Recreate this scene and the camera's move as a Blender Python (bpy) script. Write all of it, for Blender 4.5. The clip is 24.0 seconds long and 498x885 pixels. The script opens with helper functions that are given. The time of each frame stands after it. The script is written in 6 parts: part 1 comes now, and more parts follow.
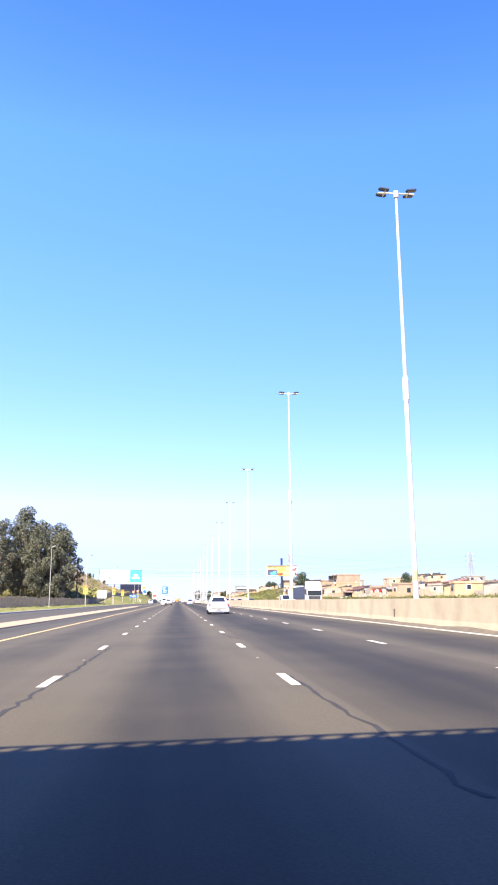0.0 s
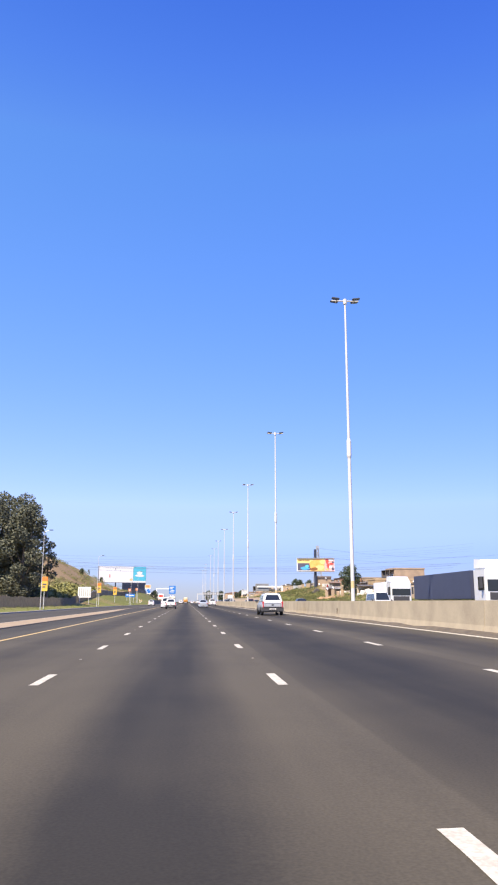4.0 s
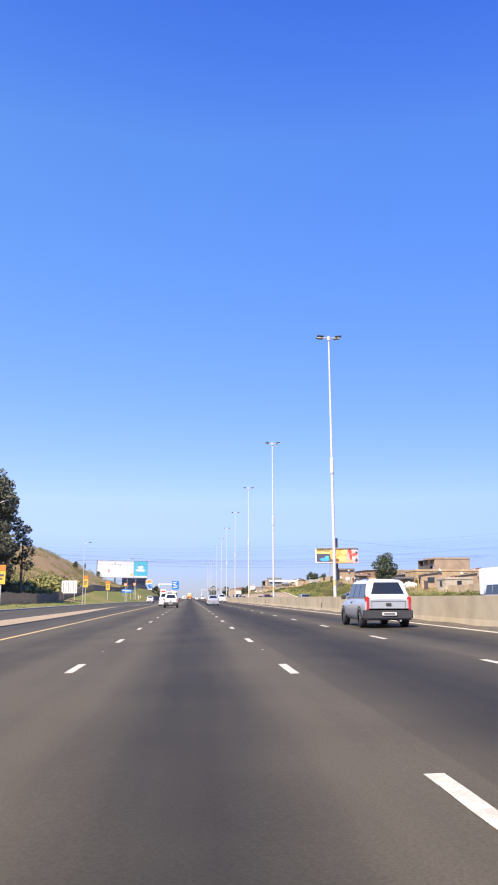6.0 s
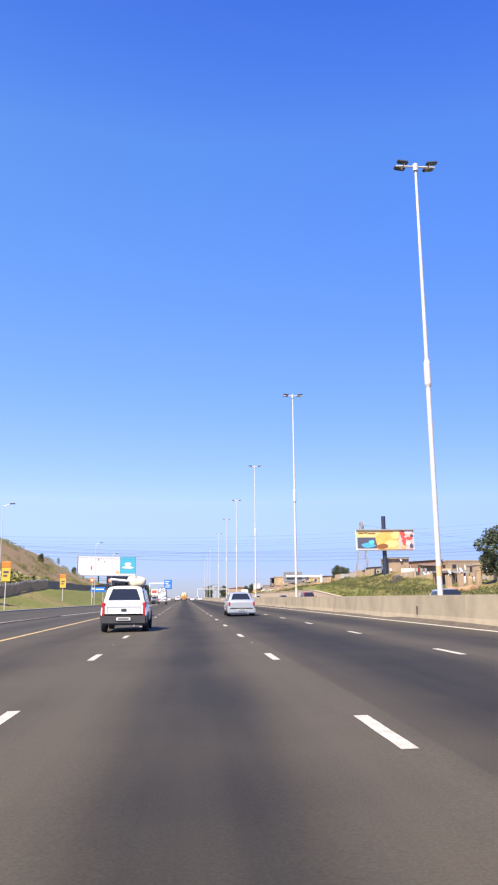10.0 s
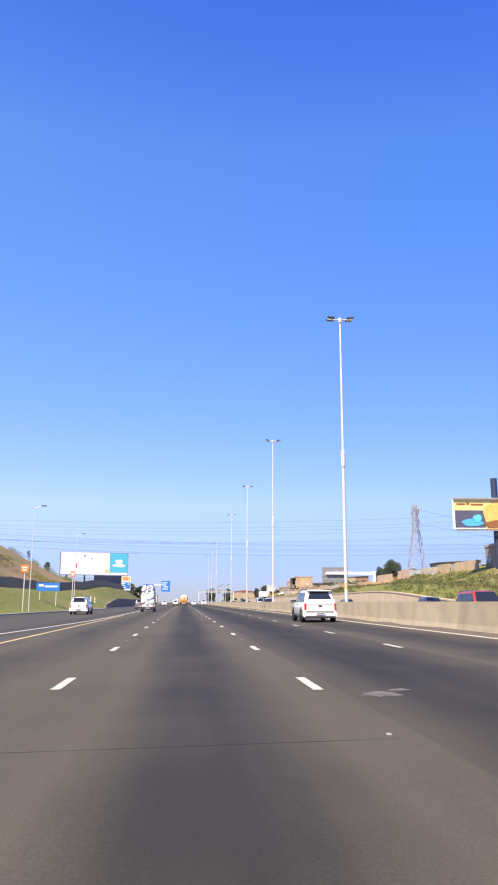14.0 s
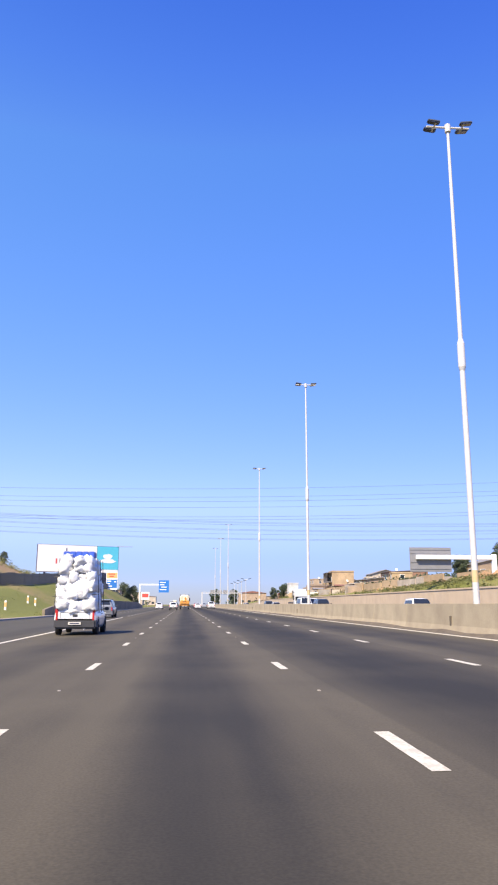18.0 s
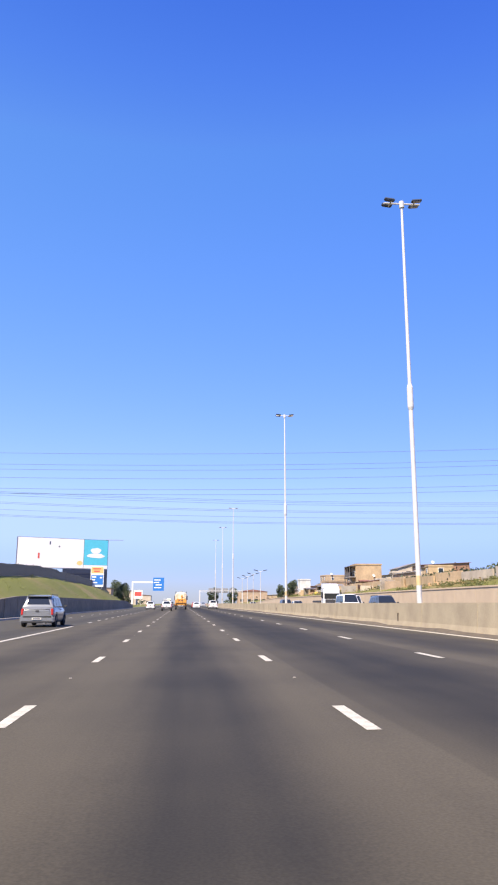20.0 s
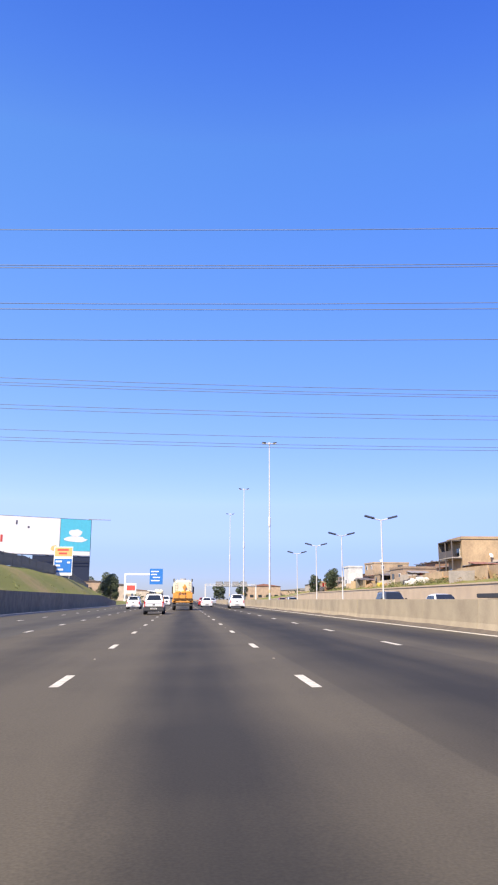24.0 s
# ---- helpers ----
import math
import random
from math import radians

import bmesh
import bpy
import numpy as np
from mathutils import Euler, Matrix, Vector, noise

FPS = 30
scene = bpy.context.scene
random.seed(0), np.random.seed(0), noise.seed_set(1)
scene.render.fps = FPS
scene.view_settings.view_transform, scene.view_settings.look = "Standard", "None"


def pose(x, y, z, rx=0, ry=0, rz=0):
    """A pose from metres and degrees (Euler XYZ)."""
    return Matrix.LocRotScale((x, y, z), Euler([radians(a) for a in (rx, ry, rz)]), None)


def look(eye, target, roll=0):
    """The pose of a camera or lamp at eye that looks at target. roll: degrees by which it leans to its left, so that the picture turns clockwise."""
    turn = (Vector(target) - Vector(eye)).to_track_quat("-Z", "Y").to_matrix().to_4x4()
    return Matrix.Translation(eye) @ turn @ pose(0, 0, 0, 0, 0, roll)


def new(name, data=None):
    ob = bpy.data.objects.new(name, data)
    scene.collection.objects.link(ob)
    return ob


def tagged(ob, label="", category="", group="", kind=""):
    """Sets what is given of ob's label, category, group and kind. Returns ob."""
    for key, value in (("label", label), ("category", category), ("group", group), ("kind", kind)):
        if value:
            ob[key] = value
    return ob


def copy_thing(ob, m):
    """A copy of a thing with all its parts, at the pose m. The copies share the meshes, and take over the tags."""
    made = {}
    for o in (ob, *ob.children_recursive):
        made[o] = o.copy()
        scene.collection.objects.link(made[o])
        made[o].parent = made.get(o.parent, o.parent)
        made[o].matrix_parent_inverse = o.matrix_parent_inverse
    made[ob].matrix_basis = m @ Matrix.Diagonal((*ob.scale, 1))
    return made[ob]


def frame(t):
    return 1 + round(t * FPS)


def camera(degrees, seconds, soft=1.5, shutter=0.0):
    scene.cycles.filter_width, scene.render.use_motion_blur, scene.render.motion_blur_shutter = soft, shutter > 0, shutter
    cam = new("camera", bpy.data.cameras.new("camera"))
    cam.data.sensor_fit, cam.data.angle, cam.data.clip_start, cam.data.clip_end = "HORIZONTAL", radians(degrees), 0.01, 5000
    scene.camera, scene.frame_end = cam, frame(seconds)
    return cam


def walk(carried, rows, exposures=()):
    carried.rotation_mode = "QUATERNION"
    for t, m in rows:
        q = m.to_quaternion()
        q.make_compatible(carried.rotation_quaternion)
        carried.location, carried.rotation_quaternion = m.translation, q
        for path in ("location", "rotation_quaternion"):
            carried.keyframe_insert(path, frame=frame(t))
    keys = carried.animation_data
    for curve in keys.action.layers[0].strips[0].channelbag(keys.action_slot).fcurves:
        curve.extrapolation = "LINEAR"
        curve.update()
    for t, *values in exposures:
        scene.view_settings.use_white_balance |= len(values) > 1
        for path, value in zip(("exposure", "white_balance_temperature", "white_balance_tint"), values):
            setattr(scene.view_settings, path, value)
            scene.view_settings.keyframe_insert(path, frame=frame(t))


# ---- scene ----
cam = camera(37.06, 24.0, soft=2.1)
# seconds, x, y, tilt, roll, turn
PATH = [
    (0.0, pose(0.006, -2.643, 1.2, 101.999, 0.269, -5.370)),
    (0.5, pose(0.020, 6.264, 1.2, 101.859, 0.283, -5.720)),
    (1.0, pose(0.137, 15.212, 1.2, 101.954, 0.302, -5.818)),
    (1.5, pose(0.322, 23.944, 1.2, 102.388, 0.220, -5.766)),
    (3.5, pose(0.358, 57.735, 1.2, 101.797, -0.003, -4.944)),
    (4.0, pose(0.286, 66.183, 1.2, 102.087, -0.064, -4.700)),
    (4.5, pose(0.208, 74.588, 1.2, 101.902, -0.055, -4.685)),
    (5.0, pose(0.212, 82.949, 1.2, 102.061, 0.026, -4.610)),
    (5.5, pose(0.162, 90.993, 1.2, 101.908, 0.088, -4.436)),
    (6.0, pose(0.034, 99.457, 1.2, 101.784, 0.116, -4.446)),
    (6.5, pose(-0.019, 108.005, 1.2, 101.923, 0.178, -4.802)),
    (7.0, pose(-0.011, 116.381, 1.2, 101.799, 0.273, -4.925)),
    (7.5, pose(-0.012, 124.583, 1.2, 101.753, 0.287, -4.929)),
    (8.0, pose(0.006, 132.708, 1.2, 101.932, 0.312, -4.655)),
    (8.5, pose(-0.056, 140.832, 1.2, 101.888, 0.278, -4.739)),
    (9.0, pose(-0.079, 149.006, 1.2, 101.931, 0.360, -4.635)),
    (9.5, pose(-0.076, 157.433, 1.2, 101.890, 0.383, -4.767)),
    (10.0, pose(-0.086, 165.740, 1.2, 101.798, 0.401, -4.876)),
    (10.5, pose(-0.041, 173.768, 1.2, 101.903, 0.247, -5.061)),
    (12.5, pose(-0.078, 206.668, 1.2, 102.272, -0.130, -4.828)),
    (13.0, pose(-0.085, 214.948, 1.2, 102.004, -0.301, -4.790)),
    (13.5, pose(-0.123, 222.970, 1.2, 102.111, -0.267, -4.825)),
    (14.0, pose(-0.175, 230.794, 1.2, 102.129, -0.219, -4.912)),
    (14.5, pose(-0.113, 238.838, 1.2, 102.152, -0.174, -4.950)),
    (15.0, pose(-0.098, 246.869, 1.2, 102.249, -0.172, -5.108)),
    (15.5, pose(-0.088, 254.970, 1.2, 102.232, -0.126, -4.892)),
    (16.0, pose(-0.148, 263.227, 1.2, 102.152, -0.163, -4.746)),
    (16.5, pose(-0.152, 271.547, 1.2, 102.044, -0.177, -4.738)),
    (17.0, pose(-0.120, 279.763, 1.2, 102.310, -0.180, -4.688)),
    (17.5, pose(-0.094, 287.975, 1.2, 102.353, -0.154, -4.787)),
    (18.0, pose(-0.176, 296.170, 1.2, 102.298, -0.135, -4.838)),
    (18.5, pose(-0.201, 304.317, 1.2, 102.113, -0.150, -5.035)),
    (20.5, pose(-0.125, 337.244, 1.2, 102.291, -0.096, -5.172)),
    (21.0, pose(-0.075, 345.574, 1.2, 102.315, -0.103, -5.338)),
    (21.5, pose(-0.051, 353.915, 1.2, 102.057, -0.123, -5.376)),
    (22.0, pose(-0.051, 362.121, 1.2, 102.058, -0.167, -5.180)),
    (22.5, pose(-0.066, 370.245, 1.2, 102.081, -0.173, -4.913)),
    (23.0, pose(-0.023, 378.343, 1.2, 102.099, -0.132, -4.978)),
    (23.5, pose(-0.054, 386.545, 1.2, 102.150, -0.139, -4.957)),
    (24.0, pose(-0.162, 394.852, 1.2, 101.956, -0.190, -4.966)),
]
EXPOSURES = [(0.0, 1.5), (0.1, 1.33), (0.2, 1.11), (0.3, 0.94), (0.4, 0.82), (0.5, 0.76), (24.0, 0.76)]
walk(cam, PATH, EXPOSURES)

# ---- daylight: clear morning sky, sun behind and to the left ----
SUN_ELEV, SUN_AZ = 50.0, 215.0      # degrees; azimuth clockwise from the road's direction
world = bpy.data.worlds.new("sky")
scene.world = world
world.use_nodes = True
wn = world.node_tree
wn.nodes.clear()
sky = wn.nodes.new("ShaderNodeTexSky")
sky.sky_type = "NISHITA"
sky.sun_disc = False
sky.sun_elevation, sky.sun_rotation = radians(SUN_ELEV), radians(SUN_AZ)
sky.altitude, sky.air_density, sky.dust_density, sky.ozone_density = 400, 1.25, 0.25, 2.6
deep = wn.nodes.new("ShaderNodeHueSaturation")
deep.inputs["Saturation"].default_value = 1.8
softsky = wn.nodes.new("ShaderNodeGamma")
softsky.inputs["Gamma"].default_value = 0.54
hue = wn.nodes.new("ShaderNodeMix")          # a deep, clear blue
hue.data_type, hue.blend_type = "RGBA", "MULTIPLY"
hue.inputs["Factor"].default_value = 1.0
hue.inputs["B"].default_value = (1.33, 1.32, 2.28, 1)
bg = wn.nodes.new("ShaderNodeBackground")
where, height, veil, tone = (wn.nodes.new(n) for n in ("ShaderNodeTexCoord", "ShaderNodeSeparateXYZ", "ShaderNodeValToRGB", "ShaderNodeMix"))
tone.data_type, tone.blend_type = "RGBA", "MULTIPLY"      # blue haze low down, deeper blue high up
tone.inputs["Factor"].default_value = 1.0
stops = veil.color_ramp.elements
stops[0].position, stops[0].color = 0.0, (0.54, 0.7, 0.92, 1)
stops[1].position, stops[1].color = 0.7, (0.62, 0.67, 0.95, 1)
for at, c in ((0.07, (0.66, 0.78, 0.96, 1)), (0.15, (1.26, 1.16, 1.03, 1)), (0.24, (2.1, 1.76, 1.08, 1)), (0.33, (2.3, 1.88, 1.12, 1)), (0.5, (1.3, 1.2, 1.1, 1))):
    stops.new(at).color = c
veil.color_ramp.interpolation = "CARDINAL"
bg.inputs["Strength"].default_value = 0.125
wout = wn.nodes.new("ShaderNodeOutputWorld")
wn.links.new(sky.outputs[0], softsky.inputs["Color"])
wn.links.new(softsky.outputs[0], deep.inputs["Color"])
wn.links.new(deep.outputs[0], hue.inputs["A"])
wn.links.new(where.outputs["Generated"], height.inputs[0])
wn.links.new(height.outputs["Z"], veil.inputs[0])
wn.links.new(hue.outputs["Result"], tone.inputs["A"])
wn.links.new(veil.outputs["Color"], tone.inputs["B"])
side, glow = wn.nodes.new("ShaderNodeMapRange"), wn.nodes.new("ShaderNodeMix")      # paler towards the sun's side
side.inputs["From Min"].default_value, side.inputs["From Max"].default_value = 0.45, -0.5
glow.data_type, glow.blend_type = "RGBA", "MULTIPLY"
glow.inputs["B"].default_value = (1.38, 1.27, 1.0, 1)
wn.links.new(height.outputs["X"], side.inputs["Value"])
wn.links.new(side.outputs[0], glow.inputs["Factor"])
wn.links.new(tone.outputs["Result"], glow.inputs["A"])
wn.links.new(glow.outputs["Result"], bg.inputs["Color"])
wn.links.new(bg.outputs[0], wout.inputs["Surface"])

sun = new("sun", bpy.data.lights.new("sun", "SUN"))
sun.data.energy, sun.data.angle, sun.data.color = 5.0, radians(0.53), (1.0, 0.86, 0.64)
az, el = radians(SUN_AZ), radians(SUN_ELEV)
sun_dir = Vector((math.sin(az) * math.cos(el), math.cos(az) * math.cos(el), math.sin(el)))
sun.matrix_world = look(sun_dir * 200, (0, 0, 0))


# ---- materials ----
def nodes_of(name):
    m = bpy.data.materials.new(name)
    m.use_nodes = True
    nt = m.node_tree
    b = nt.nodes["Principled BSDF"]
    return m, nt, b


def mat(name, a, b=None, rough=0.6, metal=0.0, scale=3.0, fine=40.0, bump=0.0, rand=0.0, stretch=(1, 1, 1), coat=0.0, amount=0.5):
    """Two colours mixed by a coarse and a fine noise, with bump; rand varies whole objects."""
    m, nt, p = nodes_of(name)
    b = b or tuple(c * 0.8 for c in a)
    N, Lk = nt.nodes.new, nt.links.new
    geo = N("ShaderNodeTexCoord")
    mp = N("ShaderNodeMapping")
    mp.inputs["Scale"].default_value = stretch
    Lk(geo.outputs["Object"], mp.inputs["Vector"])
    n1, n2 = N("ShaderNodeTexNoise"), N("ShaderNodeTexNoise")
    n1.inputs["Scale"].default_value, n1.inputs["Detail"].default_value = scale, 4
    n2.inputs["Scale"].default_value, n2.inputs["Detail"].default_value = fine, 3
    Lk(mp.outputs[0], n1.inputs["Vector"]), Lk(mp.outputs[0], n2.inputs["Vector"])
    add = N("ShaderNodeMath")
    add.operation = "MULTIPLY_ADD"
    add.inputs[1].default_value = amount
    Lk(n2.outputs[0], add.inputs[0]), Lk(n1.outputs[0], add.inputs[2])
    rmp = N("ShaderNodeMapRange")
    rmp.inputs["From Min"].default_value, rmp.inputs["From Max"].default_value = 0.45, 1.0
    Lk(add.outputs[0], rmp.inputs["Value"])
    mix = N("ShaderNodeMix")
    mix.data_type = "RGBA"
    mix.inputs["A"].default_value, mix.inputs["B"].default_value = (*a, 1), (*b, 1)
    Lk(rmp.outputs[0], mix.inputs["Factor"])
    col = mix.outputs["Result"]
    if rand:
        oi, hs, mr = N("ShaderNodeObjectInfo"), N("ShaderNodeHueSaturation"), N("ShaderNodeMapRange")
        mr.inputs["To Min"].default_value, mr.inputs["To Max"].default_value = 1 - rand, 1 + rand
        Lk(oi.outputs["Random"], mr.inputs["Value"])
        Lk(mr.outputs[0], hs.inputs["Value"]), Lk(col, hs.inputs["Color"])
        col = hs.outputs[0]
    Lk(col, p.inputs["Base Color"])
    p.inputs["Roughness"].default_value, p.inputs["Metallic"].default_value = rough, metal
    p.inputs["Coat Weight"].default_value = coat
    if bump:
        bm_ = N("ShaderNodeBump")
        bm_.inputs["Strength"].default_value, bm_.inputs["Distance"].default_value = bump, 0.03
        Lk(add.outputs[0], bm_.inputs["Height"]), Lk(bm_.outputs[0], p.inputs["Normal"])
    return m


def asphalt(name, lanes, strip=None, a=(0.093, 0.0795, 0.0545), b=(0.032, 0.0287, 0.0226)):
    """Worn asphalt: grey with grit, and a dark oily band along the middle of each lane (x, half width, strength)."""
    m, nt, p = nodes_of(name)
    N, Lk = nt.nodes.new, nt.links.new
    tc, sep = N("ShaderNodeTexCoord"), N("ShaderNodeSeparateXYZ")
    Lk(tc.outputs["Object"], sep.inputs[0])
    mp = N("ShaderNodeMapping")
    mp.inputs["Scale"].default_value = (1.0, 0.06, 1.0)
    Lk(tc.outputs["Object"], mp.inputs["Vector"])
    streak, grit, patch = N("ShaderNodeTexNoise"), N("ShaderNodeTexNoise"), N("ShaderNodeTexNoise")
    streak.inputs["Scale"].default_value, streak.inputs["Detail"].default_value = 1.6, 5
    grit.inputs["Scale"].default_value, grit.inputs["Detail"].default_value = 48, 4
    patch.inputs["Scale"].default_value, patch.inputs["Detail"].default_value = 0.35, 3
    Lk(mp.outputs[0], streak.inputs["Vector"])
    Lk(tc.outputs["Object"], grit.inputs["Vector"]), Lk(tc.outputs["Object"], patch.inputs["Vector"])
    total = None
    for x, half, strength in lanes:
        sub, ab, mr = N("ShaderNodeMath"), N("ShaderNodeMath"), N("ShaderNodeMapRange")
        sub.operation, ab.operation = "SUBTRACT", "ABSOLUTE"
        sub.inputs[1].default_value = x
        Lk(sep.outputs["X"], sub.inputs[0]), Lk(sub.outputs[0], ab.inputs[0]), Lk(ab.outputs[0], mr.inputs["Value"])
        mr.interpolation_type = "SMOOTHSTEP"
        mr.inputs["From Min"].default_value, mr.inputs["From Max"].default_value = half, half * 0.15
        mr.inputs["To Max"].default_value = strength
        if total is None:
            total = mr.outputs[0]
        else:
            mx = N("ShaderNodeMath")
            mx.operation = "MAXIMUM"
            Lk(total, mx.inputs[0]), Lk(mr.outputs[0], mx.inputs[1])
            total = mx.outputs[0]
    f1 = N("ShaderNodeMath")
    f1.operation = "MULTIPLY_ADD"
    f1.inputs[1].default_value = 0.8
    Lk(streak.outputs[0], f1.inputs[0])
    f2 = N("ShaderNodeMath")
    f2.operation = "MULTIPLY_ADD"
    f2.inputs[1].default_value, f2.inputs[2].default_value = 0.75, -0.72
    Lk(patch.outputs[0], f2.inputs[0]), Lk(f2.outputs[0], f1.inputs[2])
    f3 = N("ShaderNodeMath")
    f3.operation, f3.use_clamp = "ADD", True
    Lk(f1.outputs[0], f3.inputs[0])
    if total is not None:
        Lk(total, f3.inputs[1])
    mix = N("ShaderNodeMix")
    mix.data_type = "RGBA"
    mix.inputs["A"].default_value, mix.inputs["B"].default_value = (*a, 1), (*b, 1)
    Lk(f3.outputs[0], mix.inputs["Factor"])
    gm, gr = N("ShaderNodeMix"), N("ShaderNodeMapRange")
    gm.data_type, gm.blend_type = "RGBA", "MULTIPLY"
    gm.inputs["Factor"].default_value = 1.0
    gr.inputs["From Min"].default_value, gr.inputs["From Max"].default_value = 0.3, 0.7
    gr.inputs["To Min"].default_value, gr.inputs["To Max"].default_value = 0.83, 1.16
    Lk(grit.outputs[0], gr.inputs["Value"])
    Lk(mix.outputs["Result"], gm.inputs["A"]), Lk(gr.outputs[0], gm.inputs["B"])
    col = gm.outputs["Result"]
    if strip:                          # a later, darker paving width between two long joints
        x0, x1, k = strip
        wander = N("ShaderNodeMath")
        wander.operation, wander.inputs[1].default_value = "MULTIPLY_ADD", 0.12
        Lk(streak.outputs[0], wander.inputs[0]), Lk(sep.outputs["X"], wander.inputs[2])
        ups = []
        for edge, lo, hi in ((x0, 0.0, 1.0), (x1, 1.0, 0.0)):
            e = N("ShaderNodeMapRange")
            e.inputs["From Min"].default_value, e.inputs["From Max"].default_value = edge + 0.04, edge + 0.08
            e.inputs["To Min"].default_value, e.inputs["To Max"].default_value = lo, hi
            Lk(wander.outputs[0], e.inputs["Value"])
            ups.append(e)
        both, dim = N("ShaderNodeMath"), N("ShaderNodeMix")
        both.operation = "MULTIPLY"
        Lk(ups[0].outputs[0], both.inputs[0]), Lk(ups[1].outputs[0], both.inputs[1])
        dim.data_type, dim.blend_type = "RGBA", "MULTIPLY"
        dim.inputs["B"].default_value = (k, k, k, 1)
        Lk(both.outputs[0], dim.inputs["Factor"]), Lk(col, dim.inputs["A"])
        col = dim.outputs["Result"]
    Lk(col, p.inputs["Base Color"])
    p.inputs["Roughness"].default_value = 0.85
    p.inputs["Specular IOR Level"].default_value = 0.25
    bmp = N("ShaderNodeBump")
    bmp.inputs["Strength"].default_value, bmp.inputs["Distance"].default_value = 0.12, 0.008
    Lk(grit.outputs[0], bmp.inputs["Height"]), Lk(bmp.outputs[0], p.inputs["Normal"])
    return m


def glass_dark(name, tint=(0.03, 0.04, 0.05)):
    m, nt, p = nodes_of(name)
    p.inputs["Base Color"].default_value = (*tint, 1)
    p.inputs["Roughness"].default_value = 0.06
    p.inputs["Specular IOR Level"].default_value = 0.7
    return m


M_ROAD = asphalt("asphalt_main", [(-3.9, 1.4, 0.45), (0.05, 1.3, 0.85), (3.6, 2.0, 0.85), (7.2, 1.8, 0.7)], (1.98, 5.45, 0.84))
M_ROAD2 = asphalt("asphalt_opposite", [(14.2, 1.4, 0.4), (17.9, 1.4, 0.4), (21.5, 1.4, 0.4), (25.1, 1.4, 0.4)])
M_RAMP = asphalt("asphalt_ramp", [(-7.8, 1.2, 0.5), (-15.0, 1.7, 0.3)], a=(0.0798, 0.0722, 0.0546), b=(0.0437, 0.0395, 0.0311))
M_CRACK = mat("crack_sealant", (0.02, 0.018, 0.016), (0.032, 0.03, 0.026), rough=0.9, scale=4)
M_WHITE = mat("road_paint_white", (0.86, 0.8, 0.64), (0.46, 0.42, 0.33), rough=0.65, scale=5.0, fine=34, amount=0.75)
M_YELLOW = mat("road_paint_yellow", (0.72, 0.48, 0.13), (0.5, 0.38, 0.2), rough=0.65, scale=2.0, fine=30)
M_CONC = mat("barrier_concrete", (0.49, 0.413, 0.284), (0.344, 0.284, 0.198), rough=0.85, scale=0.9, fine=18, bump=0.2, rand=0.1)
M_CONC_DARK = mat("weathered_dark_concrete", (0.3, 0.25, 0.175), (0.17, 0.14, 0.1), rough=0.9, scale=1.2, fine=20, bump=0.2, rand=0.12)
M_WALLB = mat("retaining_wall_concrete", (0.671, 0.533, 0.378), (0.55, 0.43, 0.31), rough=0.9, scale=0.5, fine=12, bump=0.2)
M_KERB = mat("kerb_concrete", (0.473, 0.43, 0.37), (0.327, 0.292, 0.249), rough=0.85, scale=2, fine=25, bump=0.2)
M_SAND = mat("sandy_shoulder", (0.413, 0.31, 0.189), (0.292, 0.224, 0.146), rough=0.95, scale=1.2, fine=30, bump=0.3)
M_STEEL = mat("galvanised_steel", (0.72, 0.71, 0.68), (0.6, 0.59, 0.57), rough=0.5, metal=0.1, scale=3, fine=20)
M_STEEL_D = mat("dull_lattice_steel", (0.46, 0.45, 0.46), (0.36, 0.36, 0.37), rough=0.6, metal=0.25, scale=3)
M_LAMP = mat("lamp_housing_dark", (0.1, 0.11, 0.14), (0.06, 0.07, 0.09), rough=0.5, metal=0.2)
M_LENS = glass_dark("lamp_lens", (0.06, 0.07, 0.1))
M_WIRE = mat("conductor_wire", (0.17, 0.22, 0.36), (0.13, 0.17, 0.3), rough=0.6)
M_POSTDK = mat("dark_blue_steel_post", (0.05, 0.06, 0.1), (0.03, 0.04, 0.07), rough=0.5, metal=0.2)
M_BLACK = mat("black_rubber", (0.022, 0.022, 0.024), (0.03, 0.03, 0.032), rough=0.8, scale=6)
M_YTAPE = mat("yellow_band_paint", (0.6, 0.45, 0.18), (0.6, 0.5, 0.33), rough=0.5)


def flat(name, c, rough=0.5, metal=0.0, coat=0.0):
    """Paint or print with slight dirt."""
    return mat(name, c, tuple(v * 0.86 for v in c), rough=rough, metal=metal, scale=1.3, fine=15, coat=coat)


# ---- mesh helpers ----
def link_mesh(name, bm, material, smooth=False):
    me = bpy.data.meshes.new(name)
    bmesh.ops.recalc_face_normals(bm, faces=bm.faces)
    bm.to_mesh(me)
    bm.free()
    for m in material if isinstance(material, (list, tuple)) else [material]:
        me.materials.append(m)
    if smooth:
        for f in me.polygons:
            f.use_smooth = len(f.vertices) < 5
    return me


def part(name, bm, material, parent, label="", smooth=False):
    ob = new(name, link_mesh(name, bm, material, smooth))
    ob.parent = parent
    if label:
        tagged(ob, label)
    return ob


def thing(name, x, y, z, label, category, group="", kind="", turn=0.0):
    e = new(name)
    e.empty_display_size = 0.2
    e.matrix_basis = pose(x, y, z, 0, 0, turn)
    return tagged(e, label, category, group, kind)


def solid(name, bm, material, label, category="", group="", kind="", smooth=False):
    return tagged(new(name, link_mesh(name, bm, material, smooth)), label, category, group, kind)


